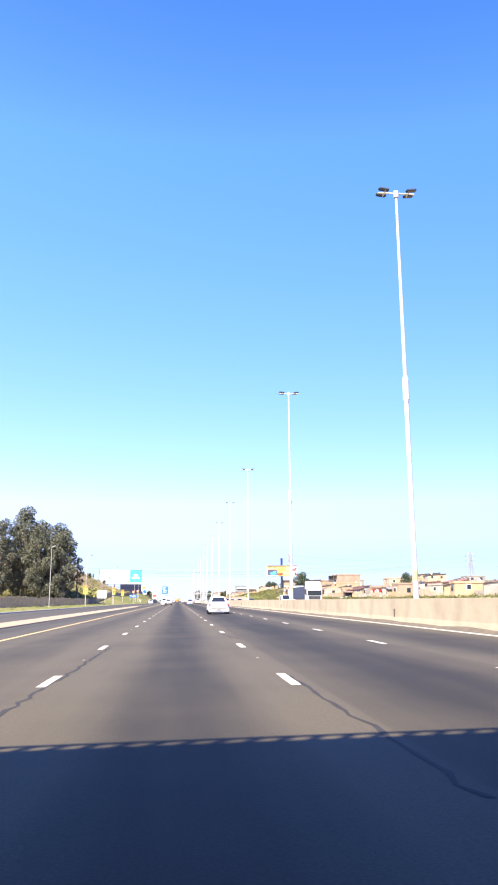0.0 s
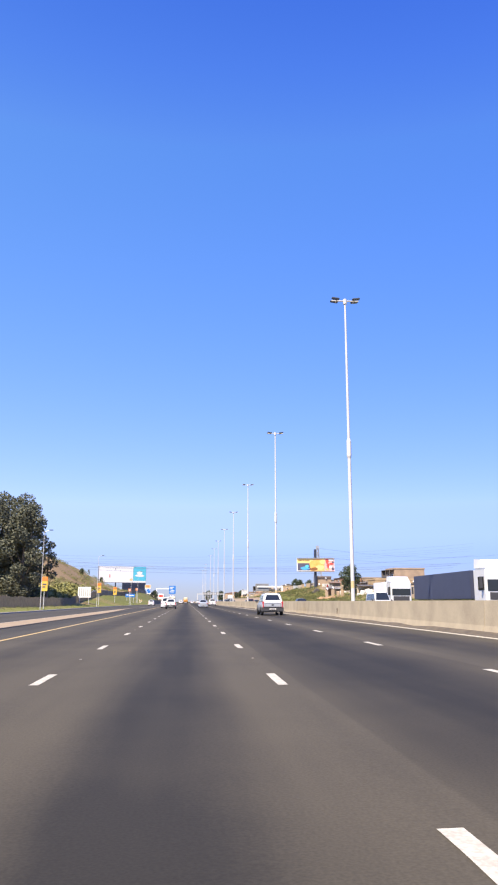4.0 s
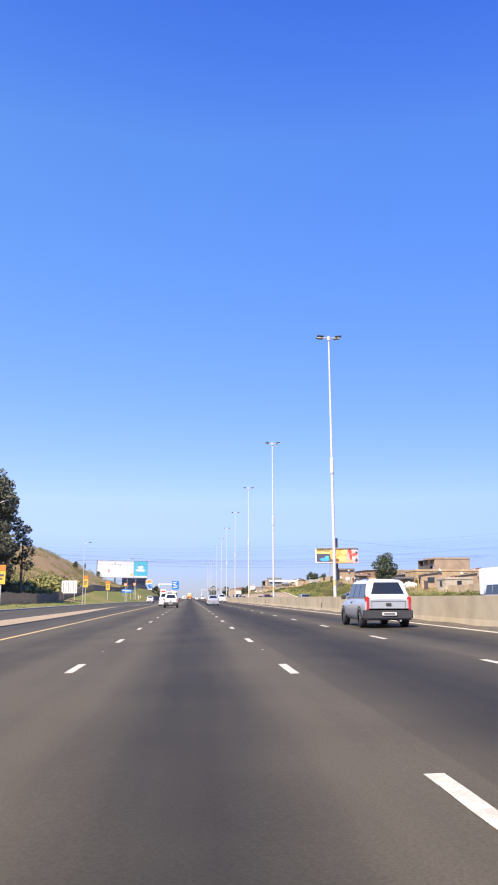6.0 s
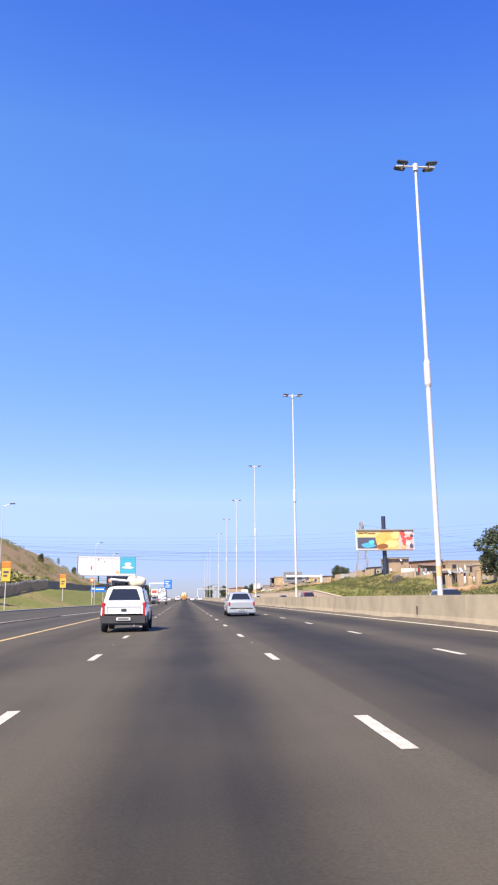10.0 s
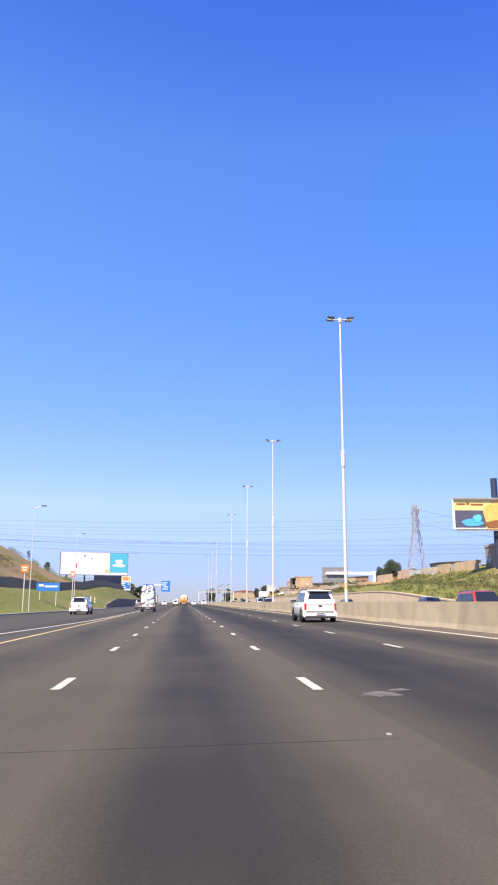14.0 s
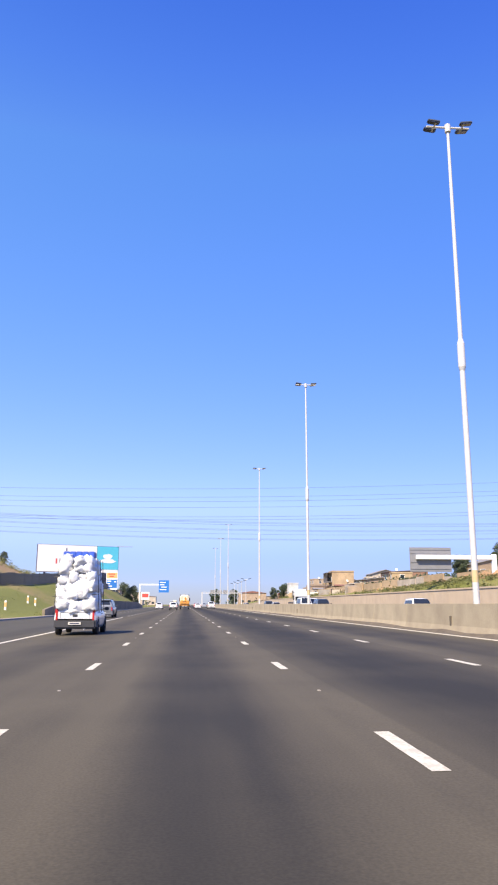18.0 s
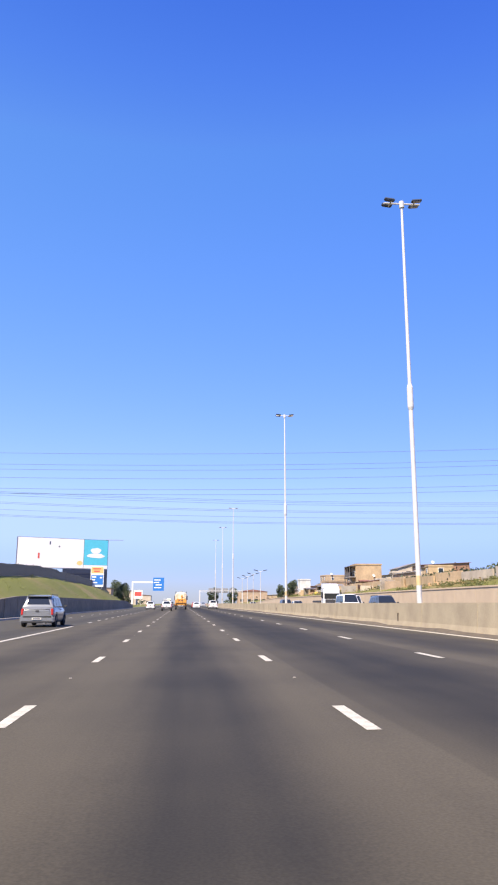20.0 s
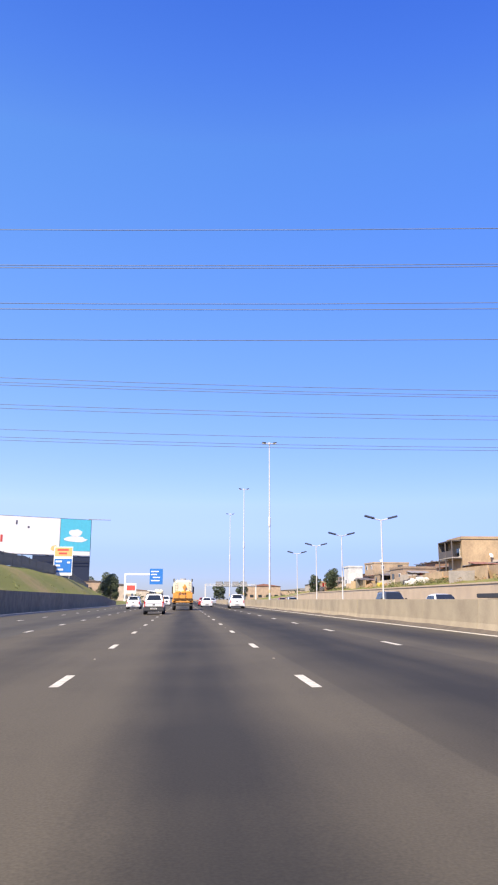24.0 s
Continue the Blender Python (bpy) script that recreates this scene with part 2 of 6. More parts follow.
def box(bm, x0, x1, y0, y1, z0, z1, bevel=0.0, m=None):
    vs = [bm.verts.new((x, y, z)) for z in (z0, z1) for x, y in ((x0, y0), (x1, y0), (x1, y1), (x0, y1))]
    fs = [bm.faces.new([vs[i] for i in q]) for q in ((3, 2, 1, 0), (4, 5, 6, 7), (0, 1, 5, 4), (1, 2, 6, 5), (2, 3, 7, 6), (3, 0, 4, 7))]
    if bevel:
        es = {e for f in fs for e in f.edges}
        got = bmesh.ops.bevel(bm, geom=list(es), offset=bevel, segments=2, affect="EDGES")
        vs = list({v for f in got["faces"] for v in f.verts})
    if m is not None:
        bmesh.ops.transform(bm, matrix=m, verts=vs)
    return vs


def tube(bm, a, b, r0, r1=None, seg=10, caps=True):
    """A straight, tapered round bar from a to b."""
    a, b = Vector(a), Vector(b)
    r1 = r0 if r1 is None else r1
    w = (b - a).normalized()
    u = w.orthogonal().normalized()
    v = w.cross(u)
    rings = []
    for c, r in ((a, r0), (b, r1)):
        rings.append([bm.verts.new(c + r * (math.cos(k * math.tau / seg) * u + math.sin(k * math.tau / seg) * v)) for k in range(seg)])
    for k in range(seg):
        bm.faces.new((rings[0][k], rings[0][(k + 1) % seg], rings[1][(k + 1) % seg], rings[1][k]))
    if caps:
        bm.faces.new([bm.verts.new(q.co) for q in rings[0][::-1]]), bm.faces.new([bm.verts.new(q.co) for q in rings[1]])


def sweep(bm, profile, ys, shift=lambda y: (0.0, 0.0), closed=True):
    """A profile of (x, z) carried along y; shift(y) moves it sideways and up."""
    rings = []
    for y in ys:
        dx, dz = shift(y)
        rings.append([bm.verts.new((x + dx, y, z + dz)) for x, z in profile])
    n = len(profile)
    for a, b in zip(rings, rings[1:]):
        for k in range(n if closed else n - 1):
            bm.faces.new((a[k], a[(k + 1) % n], b[(k + 1) % n], b[k]))
    if closed:
        bm.faces.new(rings[0]), bm.faces.new(rings[-1][::-1])


def spread(a, b, step):
    n = max(1, round((b - a) / step))
    return [a + (b - a) * k / n for k in range(n + 1)]


def ease(v, a, b):
    """0 below a, 1 above b, smooth between."""
    k = min(1.0, max(0.0, (v - a) / (b - a)))
    return k * k * (3 - 2 * k)


# ---- the plan, in metres: y along the road, x across it ----
CROSS = 0.018                         # the carriageway rises towards the median
X_L, X_R, X_B, X_E = -1.98, 1.69, 5.31, 9.15      # lane lines and right edge line
X_Y = -5.95                           # left edge of the through lanes
BAR = 9.75                            # foot of the median barrier
DASH, DASH0 = 8.634, 0.808            # spacing and start of the lane dashes
Y0, Y1 = -60.0, 1500.0


def road_z(x):
    return CROSS * max(-6.2, min(x, 10.3))


def kerb_x(y):
    """Left edge of all asphalt: the slip road comes in and the whole narrows."""
    return -19.0 + 5.2 * ease(y, 230, 400)


def bank(y):
    """Height of the left bank, eleven metres behind the kerb."""
    return 0.35 + 3.0 * ease(y, 245, 330) + 2.8 * ease(y, 380, 480) - 5.6 * ease(y, 540, 660)


def ground_z(x, y):
    if x < kerb_x(y) - 0.4:
        d = kerb_x(y) - 0.4 - x
        wall = 0.8 * ease(y, 400, 430) * (1 - ease(y, 560, 620))
        z = -0.11 + wall * ease(d, 0.8, 1.6) + (bank(y) - wall) * ease(d, 0.5, 12.0)
        hill = 16.5 * ease(-x, 30, 72) * ease(y, 300, 420) * (1 - ease(y, 470, 590))
        hill += 3.2 * ease(-x, 28, 60) * ease(y, 150, 320) * (1 - ease(y, 380, 480))
        return z + hill + 0.25 * noise.noise((x * 0.15, y * 0.15, 0)) * ease(d, 2, 6)
    if x > 30.2:
        k = 0.3 + 0.7 * ease(y, 200, 345)
        z = 0.15 + k * (2.6 * ease(x, 30, 36) + 3.2 * ease(x, 37 + 5 * ease(y, 390, 430), 52 + 3 * ease(y, 390, 430)) + (0.4 + 1.2 * ease(y, 350, 440)) * ease(x, 52, 110)) + 2 * ease(x, 110, 260)
        z += (1.6 - 0.6 * ease(y, 390, 430)) * ease(y, 300, 360) * (1 - ease(y, 560, 640)) * ease(x, 30.0, 30.6)
        z *= 1 - 0.75 * ease(y, 650, 900)
        return z + 0.3 * noise.noise((x * 0.12, y * 0.12, 3)) * ease(x, 32, 36)
    return road_z(x) - 0.25

# ---- ground ----
bm = bmesh.new()
xs = [-4200, -2500, -1200, -600, -300, -200, -150, -120] + [-104 + 4 * k for k in range(18)] + [-32 + 1.0 * k for k in range(24)] + [-8, -4, 0, 4, 8, 12, 16, 20, 24, 28, 29.6, 30, 30.3, 30.7] + [31.5 + 1.5 * k for k in range(18)] + [60, 65, 70, 76, 83, 90, 100, 110, 120, 135, 150, 180, 220, 300, 450, 800, 1600, 2800, 4200]
ys = [-3000, -1000, -400, -150] + list(range(-60, 720, 6)) + [730, 760, 800, 860, 940, 1040, 1200, 1500, 2000, 3000, 4600]
grid = [[bm.verts.new((x, y, ground_z(x, y) if -60 <= y <= 1500 and -300 < x < 450 else -0.4)) for x in xs] for y in ys]
for j in range(len(ys) - 1):
    for i in range(len(xs) - 1):
        bm.faces.new((grid[j][i], grid[j][i + 1], grid[j + 1][i + 1], grid[j + 1][i]))


def ground_material():
    """Grass verge, dry veld and bare earth, by noise; greener close to the left kerb."""
    m, nt, p = nodes_of("verge_and_veld")
    N, Lk = nt.nodes.new, nt.links.new
    tc = N("ShaderNodeTexCoord")
    big, mid, fine = (N("ShaderNodeTexNoise") for _ in range(3))
    for n, s in ((big, 0.045), (mid, 0.5), (fine, 6.0)):
        n.inputs["Scale"].default_value, n.inputs["Detail"].default_value = s, 5
        Lk(tc.outputs["Object"], n.inputs["Vector"])
    ramp = N("ShaderNodeValToRGB")
    e = ramp.color_ramp.elements
    e[0].position, e[0].color = 0.36, (0.162, 0.17, 0.0298, 1)
    e[1].position, e[1].color = 0.66, (0.289, 0.196, 0.0935, 1)
    e2 = e.new(0.5)
    e2.color = (0.221, 0.187, 0.0595, 1)
    sep, mr = N("ShaderNodeSeparateXYZ"), N("ShaderNodeMapRange")
    Lk(tc.outputs["Object"], sep.inputs[0]), Lk(sep.outputs["X"], mr.inputs["Value"])
    mr.inputs["From Min"].default_value, mr.inputs["From Max"].default_value = -34, -26
    mr.inputs["To Min"].default_value, mr.inputs["To Max"].default_value = 0.15, -0.15
    a1, a2 = N("ShaderNodeMath"), N("ShaderNodeMath")
    a1.operation, a2.operation = "MULTIPLY_ADD", "ADD"
    a1.inputs[1].default_value = 0.35
    Lk(mid.outputs[0], a1.inputs[0]), Lk(big.outputs[0], a1.inputs[2])
    sh = N("ShaderNodeMath")
    sh.operation = "SUBTRACT"
    sh.inputs[1].default_value = 0.17
    Lk(a1.outputs[0], sh.inputs[0])
    lm = N("ShaderNodeMapRange")
    Lk(sep.outputs["X"], lm.inputs["Value"])
    lm.inputs["From Min"].default_value, lm.inputs["From Max"].default_value = 29, 36
    lm.inputs["To Min"].default_value, lm.inputs["To Max"].default_value = 0.0, 0.1
    a3 = N("ShaderNodeMath")
    a3.operation = "ADD"
    Lk(mr.outputs[0], a3.inputs[0]), Lk(lm.outputs[0], a3.inputs[1])
    Lk(sh.outputs[0], a2.inputs[0]), Lk(a3.outputs[0], a2.inputs[1])
    Lk(a2.outputs[0], ramp.inputs[0])
    gm, gr = N("ShaderNodeMix"), N("ShaderNodeMapRange")
    gm.data_type, gm.blend_type = "RGBA", "MULTIPLY"
    gm.inputs["Factor"].default_value = 1
    gr.inputs["From Min"].default_value, gr.inputs["From Max"].default_value = 0.3, 0.7
    gr.inputs["To Min"].default_value, gr.inputs["To Max"].default_value = 0.6, 1.35
    Lk(fine.outputs[0], gr.inputs["Value"])
    Lk(ramp.outputs[0], gm.inputs["A"]), Lk(gr.outputs[0], gm.inputs["B"])
    Lk(gm.outputs["Result"], p.inputs["Base Color"])
    p.inputs["Roughness"].default_value = 0.95
    b = N("ShaderNodeBump")
    b.inputs["Strength"].default_value, b.inputs["Distance"].default_value = 0.6, 0.15
    Lk(fine.outputs[0], b.inputs["Height"]), Lk(b.outputs[0], p.inputs["Normal"])
    return m


M_GROUND = ground_material()
solid("ground", bm, M_GROUND, "grassy verge, dry hillside and bare earth", "ground", kind="structure", smooth=True)


# ---- carriageways ----
def ribbon(name, left, right, y0, y1, z, material, label, category="road", step=15.0, thick=0.2, parent=None):
    """A strip of paving between two edges, each a number or a function of y."""
    lf = left if callable(left) else (lambda y: left)
    rf = right if callable(right) else (lambda y: right)
    b = bmesh.new()
    rows = []
    for y in spread(y0, y1, step):
        xa, xb = lf(y), rf(y)
        za, zb = road_z(xa) + z, road_z(xb) + z
        rows.append([b.verts.new(c) for c in ((xa, y, za), (xb, y, zb), (xb, y, zb - thick), (xa, y, za - thick))])
    for p, q in zip(rows, rows[1:]):
        for k in range(4):
            b.faces.new((p[k], p[(k + 1) % 4], q[(k + 1) % 4], q[k]))
    b.faces.new(rows[0]), b.faces.new(rows[-1][::-1])
    if parent:
        return part(name, b, material, parent, label)
    return solid(name, b, material, label, category, kind="structure")


ROAD = ribbon("road", X_Y - 0.35, BAR + 0.05, Y0, Y1, 0.0, M_ROAD, "grey asphalt motorway lanes with dark oily bands", step=20)
ribbon("road_opposite", 11.35, 29.5, Y0, Y1, -0.02, M_ROAD2, "grey asphalt lanes of the opposite carriageway")


def island_l(y):
    """Left side of the paved island between the lanes and the slip road."""
    return X_Y - 0.35 - 4.6 * (1 - ease(y, 190, 300))


ribbon("island", lambda y: island_l(y), X_Y - 0.35, Y0, 300, -0.003, M_RAMP, "dark asphalt hard shoulder")
ribbon("slip_road", lambda y: kerb_x(y), lambda y: island_l(y), Y0, Y1, -0.006, M_RAMP, "grey asphalt slip road joining from the side")
ribbon("sandy_strip", lambda y: island_l(y) + 0.3, lambda y: island_l(y) + 2.0 * (1 - ease(y, 150, 225)) + 0.32, Y0, 225, 0.055, M_SAND, "sandy concrete strip beside the hard shoulder", "shoulder", thick=0.25)
ribbon("kerb", lambda y: kerb_x(y) - 0.35, lambda y: kerb_x(y), Y0, 900, 0.13, M_KERB, "pale concrete kerb along the slip road", "kerb", thick=0.35)

ribbon("sandy_edge", lambda y: kerb_x(y) - 1.0, lambda y: kerb_x(y) - 0.353, Y0, 400, 0.11, M_SAND, "sandy dirt edge behind the kerb", "dirt", thick=0.4)
M_GUTTER = mat("gutter_dirt", (0.16, 0.13, 0.095), (0.085, 0.07, 0.055), rough=0.95, scale=1.5, fine=20, bump=0.3)
ribbon("gutter_dirt", X_E + 0.22, BAR + 0.02, Y0, 700, 0.004, M_GUTTER, "brown dirt along the foot of the barrier", "dirt", thick=0.05)

# ---- road markings: each dash is a piece of its road ----
def strip_mesh(w, length, name):
    b = bmesh.new()
    n = 4
    vs = []
    for k in range(n + 1):
        y = -length / 2 + length * k / n
        j = 0.004 * math.sin(k * 2.4)
        vs.append([b.verts.new((-w / 2 + j, y, 0.005)), b.verts.new((w / 2 + j * 0.6, y, 0.005))])
    for p, q in zip(vs, vs[1:]):
        b.faces.new((p[0], p[1], q[1], q[0]))
    box(b, -w / 2 + 0.01, w / 2 - 0.01, -length / 2 + 0.02, length / 2 - 0.02, -0.01, 0.004)
    return link_mesh(name, b, M_WHITE)


dash_mesh = strip_mesh(0.145, 1.7, "lane_dash")
for x, lag in ((X_L, 0.4), (X_R, -0.4), (X_B, -0.6)):
    for k in range(-3, 62):
        o = new("lane_dash", dash_mesh)
        o.parent = ROAD
        y = DASH0 + k * DASH + lag
        if lag < 0:
            y -= 0.45 * ease(y, 90, 125) * (1 - ease(y, 185, 215))
        o.matrix_basis = pose(x, y, road_z(x), 0, -math.degrees(CROSS), 0)
b = bmesh.new()
for x in (X_L, X_R, X_B):
    for k in range(62, 140):
        y = DASH0 + k * DASH
        box(b, x - 0.075, x + 0.075, y - 1, y + 1, road_z(x) - 0.01, road_z(x) + 0.005)
part("far_lane_dashes", b, M_WHITE, ROAD)
ribbon("right_edge_line", X_E - 0.1, X_E + 0.1, Y0, 1200, 0.006, M_WHITE, "white right edge line", parent=ROAD, thick=0.02, step=30)
ribbon("left_edge_line", X_Y - 0.08, X_Y + 0.08, Y0, 305, 0.006, M_YELLOW, "worn yellow left edge line", parent=ROAD, thick=0.02, step=30)
ribbon("slip_edge_line", lambda y: island_l(y) - 0.2, lambda y: island_l(y) - 0.02, 60, 374, 0.004, M_WHITE, "white edge line of the slip road", parent=ROAD, thick=0.02, step=8)
for k in range(58):
    y = 383 + k * 5.9 if k < 7 else 427 + (k - 7) * DASH
    o = new("lane_dash", dash_mesh)
    o.parent = ROAD
    o.matrix_basis = pose(X_Y - 0.5, y, road_z(X_Y), 0, 0, 0)
for k in range(40):
    o = new("lane_dash", dash_mesh)
    o.parent = ROAD
    o.matrix_basis = pose(-10.3, 392 + k * DASH, road_z(-10.3), 0, 0, 0)
for x in (15.95, 19.6, 23.2):
    b = bmesh.new()
    for k in range(-3, 120):
        y = 3 + k * DASH
        box(b, x - 0.075, x + 0.075, y - 1, y + 1, road_z(x) - 0.03, road_z(x) - 0.015)
    part("opposite_lane_dashes", b, M_WHITE, ROAD)


b = bmesh.new()
box(b, -0.022, 0.022, -0.03, 0.03, -0.01, 0.012, 0.004)
stud_mesh = link_mesh("road_stud", b, M_KERB)
for x, lag in ((X_L, 0.0), (X_R, -0.8)):
    for k in range(-17, 14):
        o = new("road_stud", stud_mesh)
        o.parent = ROAD
        o.matrix_basis = pose(x + random.uniform(-0.02, 0.02), 290.4 + k * 2 * DASH + lag, road_z(x))


def crack(pts, width, seed):
    """A wandering strip of dark sealant along the given corners (x, y)."""
    rng = random.Random(seed)
    b = bmesh.new()
    row = []
    for (xa, ya), (xb, yb) in zip(pts, pts[1:]):
        n = max(2, int(abs(yb - ya) + abs(xb - xa)) * 3)
        for k in range(n):
            u = k / n
            x, y, w = xa + (xb - xa) * u + rng.uniform(-0.05, 0.05), ya + (yb - ya) * u, width * rng.uniform(0.5, 1.2)
            across = abs(xb - xa) > abs(yb - ya)
            dx, dy = (0, w / 2) if across else (w / 2, 0)
            row.append([b.verts.new((x - dx, y - dy, road_z(x - dx) + 0.004)), b.verts.new((x + dx, y + dy, road_z(x + dx) + 0.004))])
    for p, q in zip(row, row[1:]):
        b.faces.new((p[0], p[1], q[1], q[0]))
    part("sealed_crack", b, M_CRACK, ROAD, "dark sealed crack in the asphalt")


crack([(-1.98, 4), (-1.86, 11), (-1.8, 18.8)], 0.07, 1)
crack([(1.85, 2), (1.84, 5), (1.74, 9.9)], 0.06, 2)
crack([(1.98, 21.3), (1.76, 22.1), (1.68, 23.2), (1.6, 24.6), (1.64, 26.1)], 0.07, 3)
crack([(1.82, 21.05), (2.32, 21.2)], 0.035, 4)
crack([(1.9, 21.25), (2.05, 21.5)], 0.09, 14)
crack([(2.3, 251), (2.9, 246.4), (3.6, 246.8)], 0.05, 5)
crack([(1.72, 158.2), (1.82, 160.5)], 0.04, 6)
crack([(-1.72, 156.6), (-1.7, 157.6)], 0.04, 7)
crack([(-1.68, 158.8), (-1.7, 159.9)], 0.04, 8)
crack([(-2.28, 159.1), (-2.24, 159.9)], 0.03, 9)
crack([(-3.4, 237.4), (-1.2, 237.5), (2.2, 237.6)], 0.012, 10)
M_SCUFF = mat("scuffed_asphalt", (0.2, 0.18, 0.15), (0.08, 0.07, 0.06), rough=0.9, scale=6, fine=40, bump=0.2)
rs = random.Random(31)
for x, y, rx, ry in ((2.4, 240.7, 0.3, 0.28), (2.75, 241.1, 0.16, 0.14), (3.6, 143.0, 0.12, 0.1)):
    b = bmesh.new()
    ring = [(x + rx * rs.uniform(0.6, 1.2) * math.cos(a * math.pi / 8), y + ry * rs.uniform(0.6, 1.2) * math.sin(a * math.pi / 8)) for a in range(16)]
    b.faces.new([b.verts.new((u, v, road_z(u) + 0.004)) for u, v in ring])
    part("scuff_mark", b, M_SCUFF, ROAD, "pale scuff in the asphalt")

# ---- median barrier: precast concrete lengths ----
def barrier_profile(x0, side, h, z0):
    """A sloped-face traffic barrier; side 1 faces away, -1 faces the camera's lanes."""
    pts = [(0, 0), (0, 0.08), (0.07, 0.33), (0.13, h), (0.36, h), (0.5, 0.0)]
    return [(x0 + x * side, z0 + z) for x, z in pts]


barrier = thing("median_barrier", BAR, Y0, road_z(BAR), "beige concrete median barrier in long precast lengths", "barrier", kind="structure")
SEG = 6.0
b = bmesh.new()
sweep(b, barrier_profile(0, 1, 1.11, -0.05), (0.012, 0.03, SEG - 0.03, SEG - 0.012), lambda y: (0, -0.012 if y < 0.02 or y > SEG - 0.02 else 0))
seg_mesh = link_mesh("barrier_length", b, M_CONC)
for k in range(130):
    o = new("barrier_length", seg_mesh)
    o.parent = barrier
    o.matrix_basis = pose(random.uniform(-0.004, 0.004), k * SEG, random.uniform(-0.004, 0.004))
b = bmesh.new()
sweep(b, barrier_profile(0, 1, 1.11, -0.05), spread(130 * SEG, 1500, 60))
part("far_barrier_length", b, M_CONC, barrier)
b = bmesh.new()
sweep(b, barrier_profile(1.6, -1, 1.11, -0.03), spread(0, 1500, 30))
part("opposite_barrier_face", b, M_CONC, barrier)
b = bmesh.new()
box(b, 0.45, 1.18, 0, 1500, -0.3, 0.55)
part("median_fill", b, M_SAND, barrier)


# ---- lighting masts on the median ----
def build_mast(x, y):
    z0 = 0.0
    mast = thing("light_mast", x, y, z0, "tall galvanised steel mast with four dark floodlights, on the median", "street lamp", "lighting masts along the median")
    b = bmesh.new()
    box(b, -0.3, 0.3, -0.3, 0.3, 0.5, 0.62, 0.02)
    for dx in (-0.22, 0.22):
        for dy in (-0.22, 0.22):
            tube(b, (dx, dy, 0.62), (dx, dy, 0.7), 0.03, seg=6)
    part("base_plate", b, M_STEEL, mast)
    b = bmesh.new()
    tube(b, (0, 0, 0.6), (0, 0, 10.55), 0.125, 0.11, 14)
    part("lower_shaft", b, M_STEEL, mast, smooth=True)
    b = bmesh.new()
    tube(b, (0, 0, 10.5), (0, 0, 10.65), 0.115, 0.155, 14)
    tube(b, (0, 0, 10.65), (0, 0, 11.65), 0.155, 0.155, 14)
    tube(b, (0, 0, 11.65), (0, 0, 11.85), 0.155, 0.095, 14)
    part("collar", b, M_STEEL, mast, "thicker pale joint sleeve", True)
    b = bmesh.new()
    tube(b, (0, 0, 11.8), (0, 0, 21.5), 0.095, 0.062, 14)
    part("upper_shaft", b, M_STEEL, mast, smooth=True)
    b = bmesh.new()
    tube(b, (0, 0, 2.05), (0, 0, 2.5), 0.128, 0.126, 14)
    part("band", b, M_YTAPE, mast, "faded yellow marker band", True)
    b = bmesh.new()
    tube(b, (0, 0, 21.4), (0, 0, 21.75), 0.13, 0.13, 10)
    tube(b, (-0.95, 0, 21.62), (0.95, 0, 21.62), 0.045, seg=8)
    tube(b, (-0.62, -0.3, 21.62), (-0.62, 0.3, 21.62), 0.04, seg=8)
    tube(b, (0.62, -0.3, 21.62), (0.62, 0.3, 21.62), 0.04, seg=8)
    part("crossarm", b, M_STEEL, mast)
    for sx in (-1, 1):
        for sy in (-1, 1):
            b = bmesh.new()
            m = Matrix.Translation((sx * 0.72, sy * 0.27, 21.64)) @ Euler((0, radians(sx * -7), 0)).to_matrix().to_4x4()
            box(b, -0.27, 0.27, -0.125, 0.125, -0.015, 0.09, 0.03, m)
            lum = part("floodlight", b, M_LAMP, mast, "dark grey floodlight head")
            b = bmesh.new()
            box(b, -0.21, 0.21, -0.1, 0.1, -0.03, -0.017, 0, m)
            part("lens", b, M_LENS, lum)
    return mast


MAST_X = 10.875
MAST_Y = (31.2, 69.1, 113.9, 155.6, 197.5, 239.4, 281.8, 324.2, 363.4, 408.4, 491.3, 533.5, 575.5)
for y in MAST_Y[:10]:
    b = bmesh.new()
    box(b, 0.05, 0.2, y - Y0 - 0.07, y - Y0 + 0.07, 0.26, 0.62)
    part("drain_slot", b, M_GUTTER, barrier, "dark stained drain slot below a mast")
rd = random.Random(3)
b = bmesh.new()
rows = []
for y in spread(0, 700, 2.5):
    hgt, out = rd.uniform(0.06, 0.15), rd.uniform(0.16, 0.28)
    rows.append([b.verts.new(c) for c in ((-out, y, -0.02), (-out * 0.4, y, hgt * 0.6), (0.06, y, hgt), (0.06, y, -0.02))])
for p, q in zip(rows, rows[1:]):
    for k in range(4):
        b.faces.new((p[k], p[(k + 1) % 4], q[(k + 1) % 4], q[k]))
part("dirt_drift", b, M_GUTTER, barrier, "grey-brown dirt heaped along the barrier's foot")
first = build_mast(MAST_X, MAST_Y[0])
for y in MAST_Y[1:]:
    copy_thing(first, pose(MAST_X, y, 0))

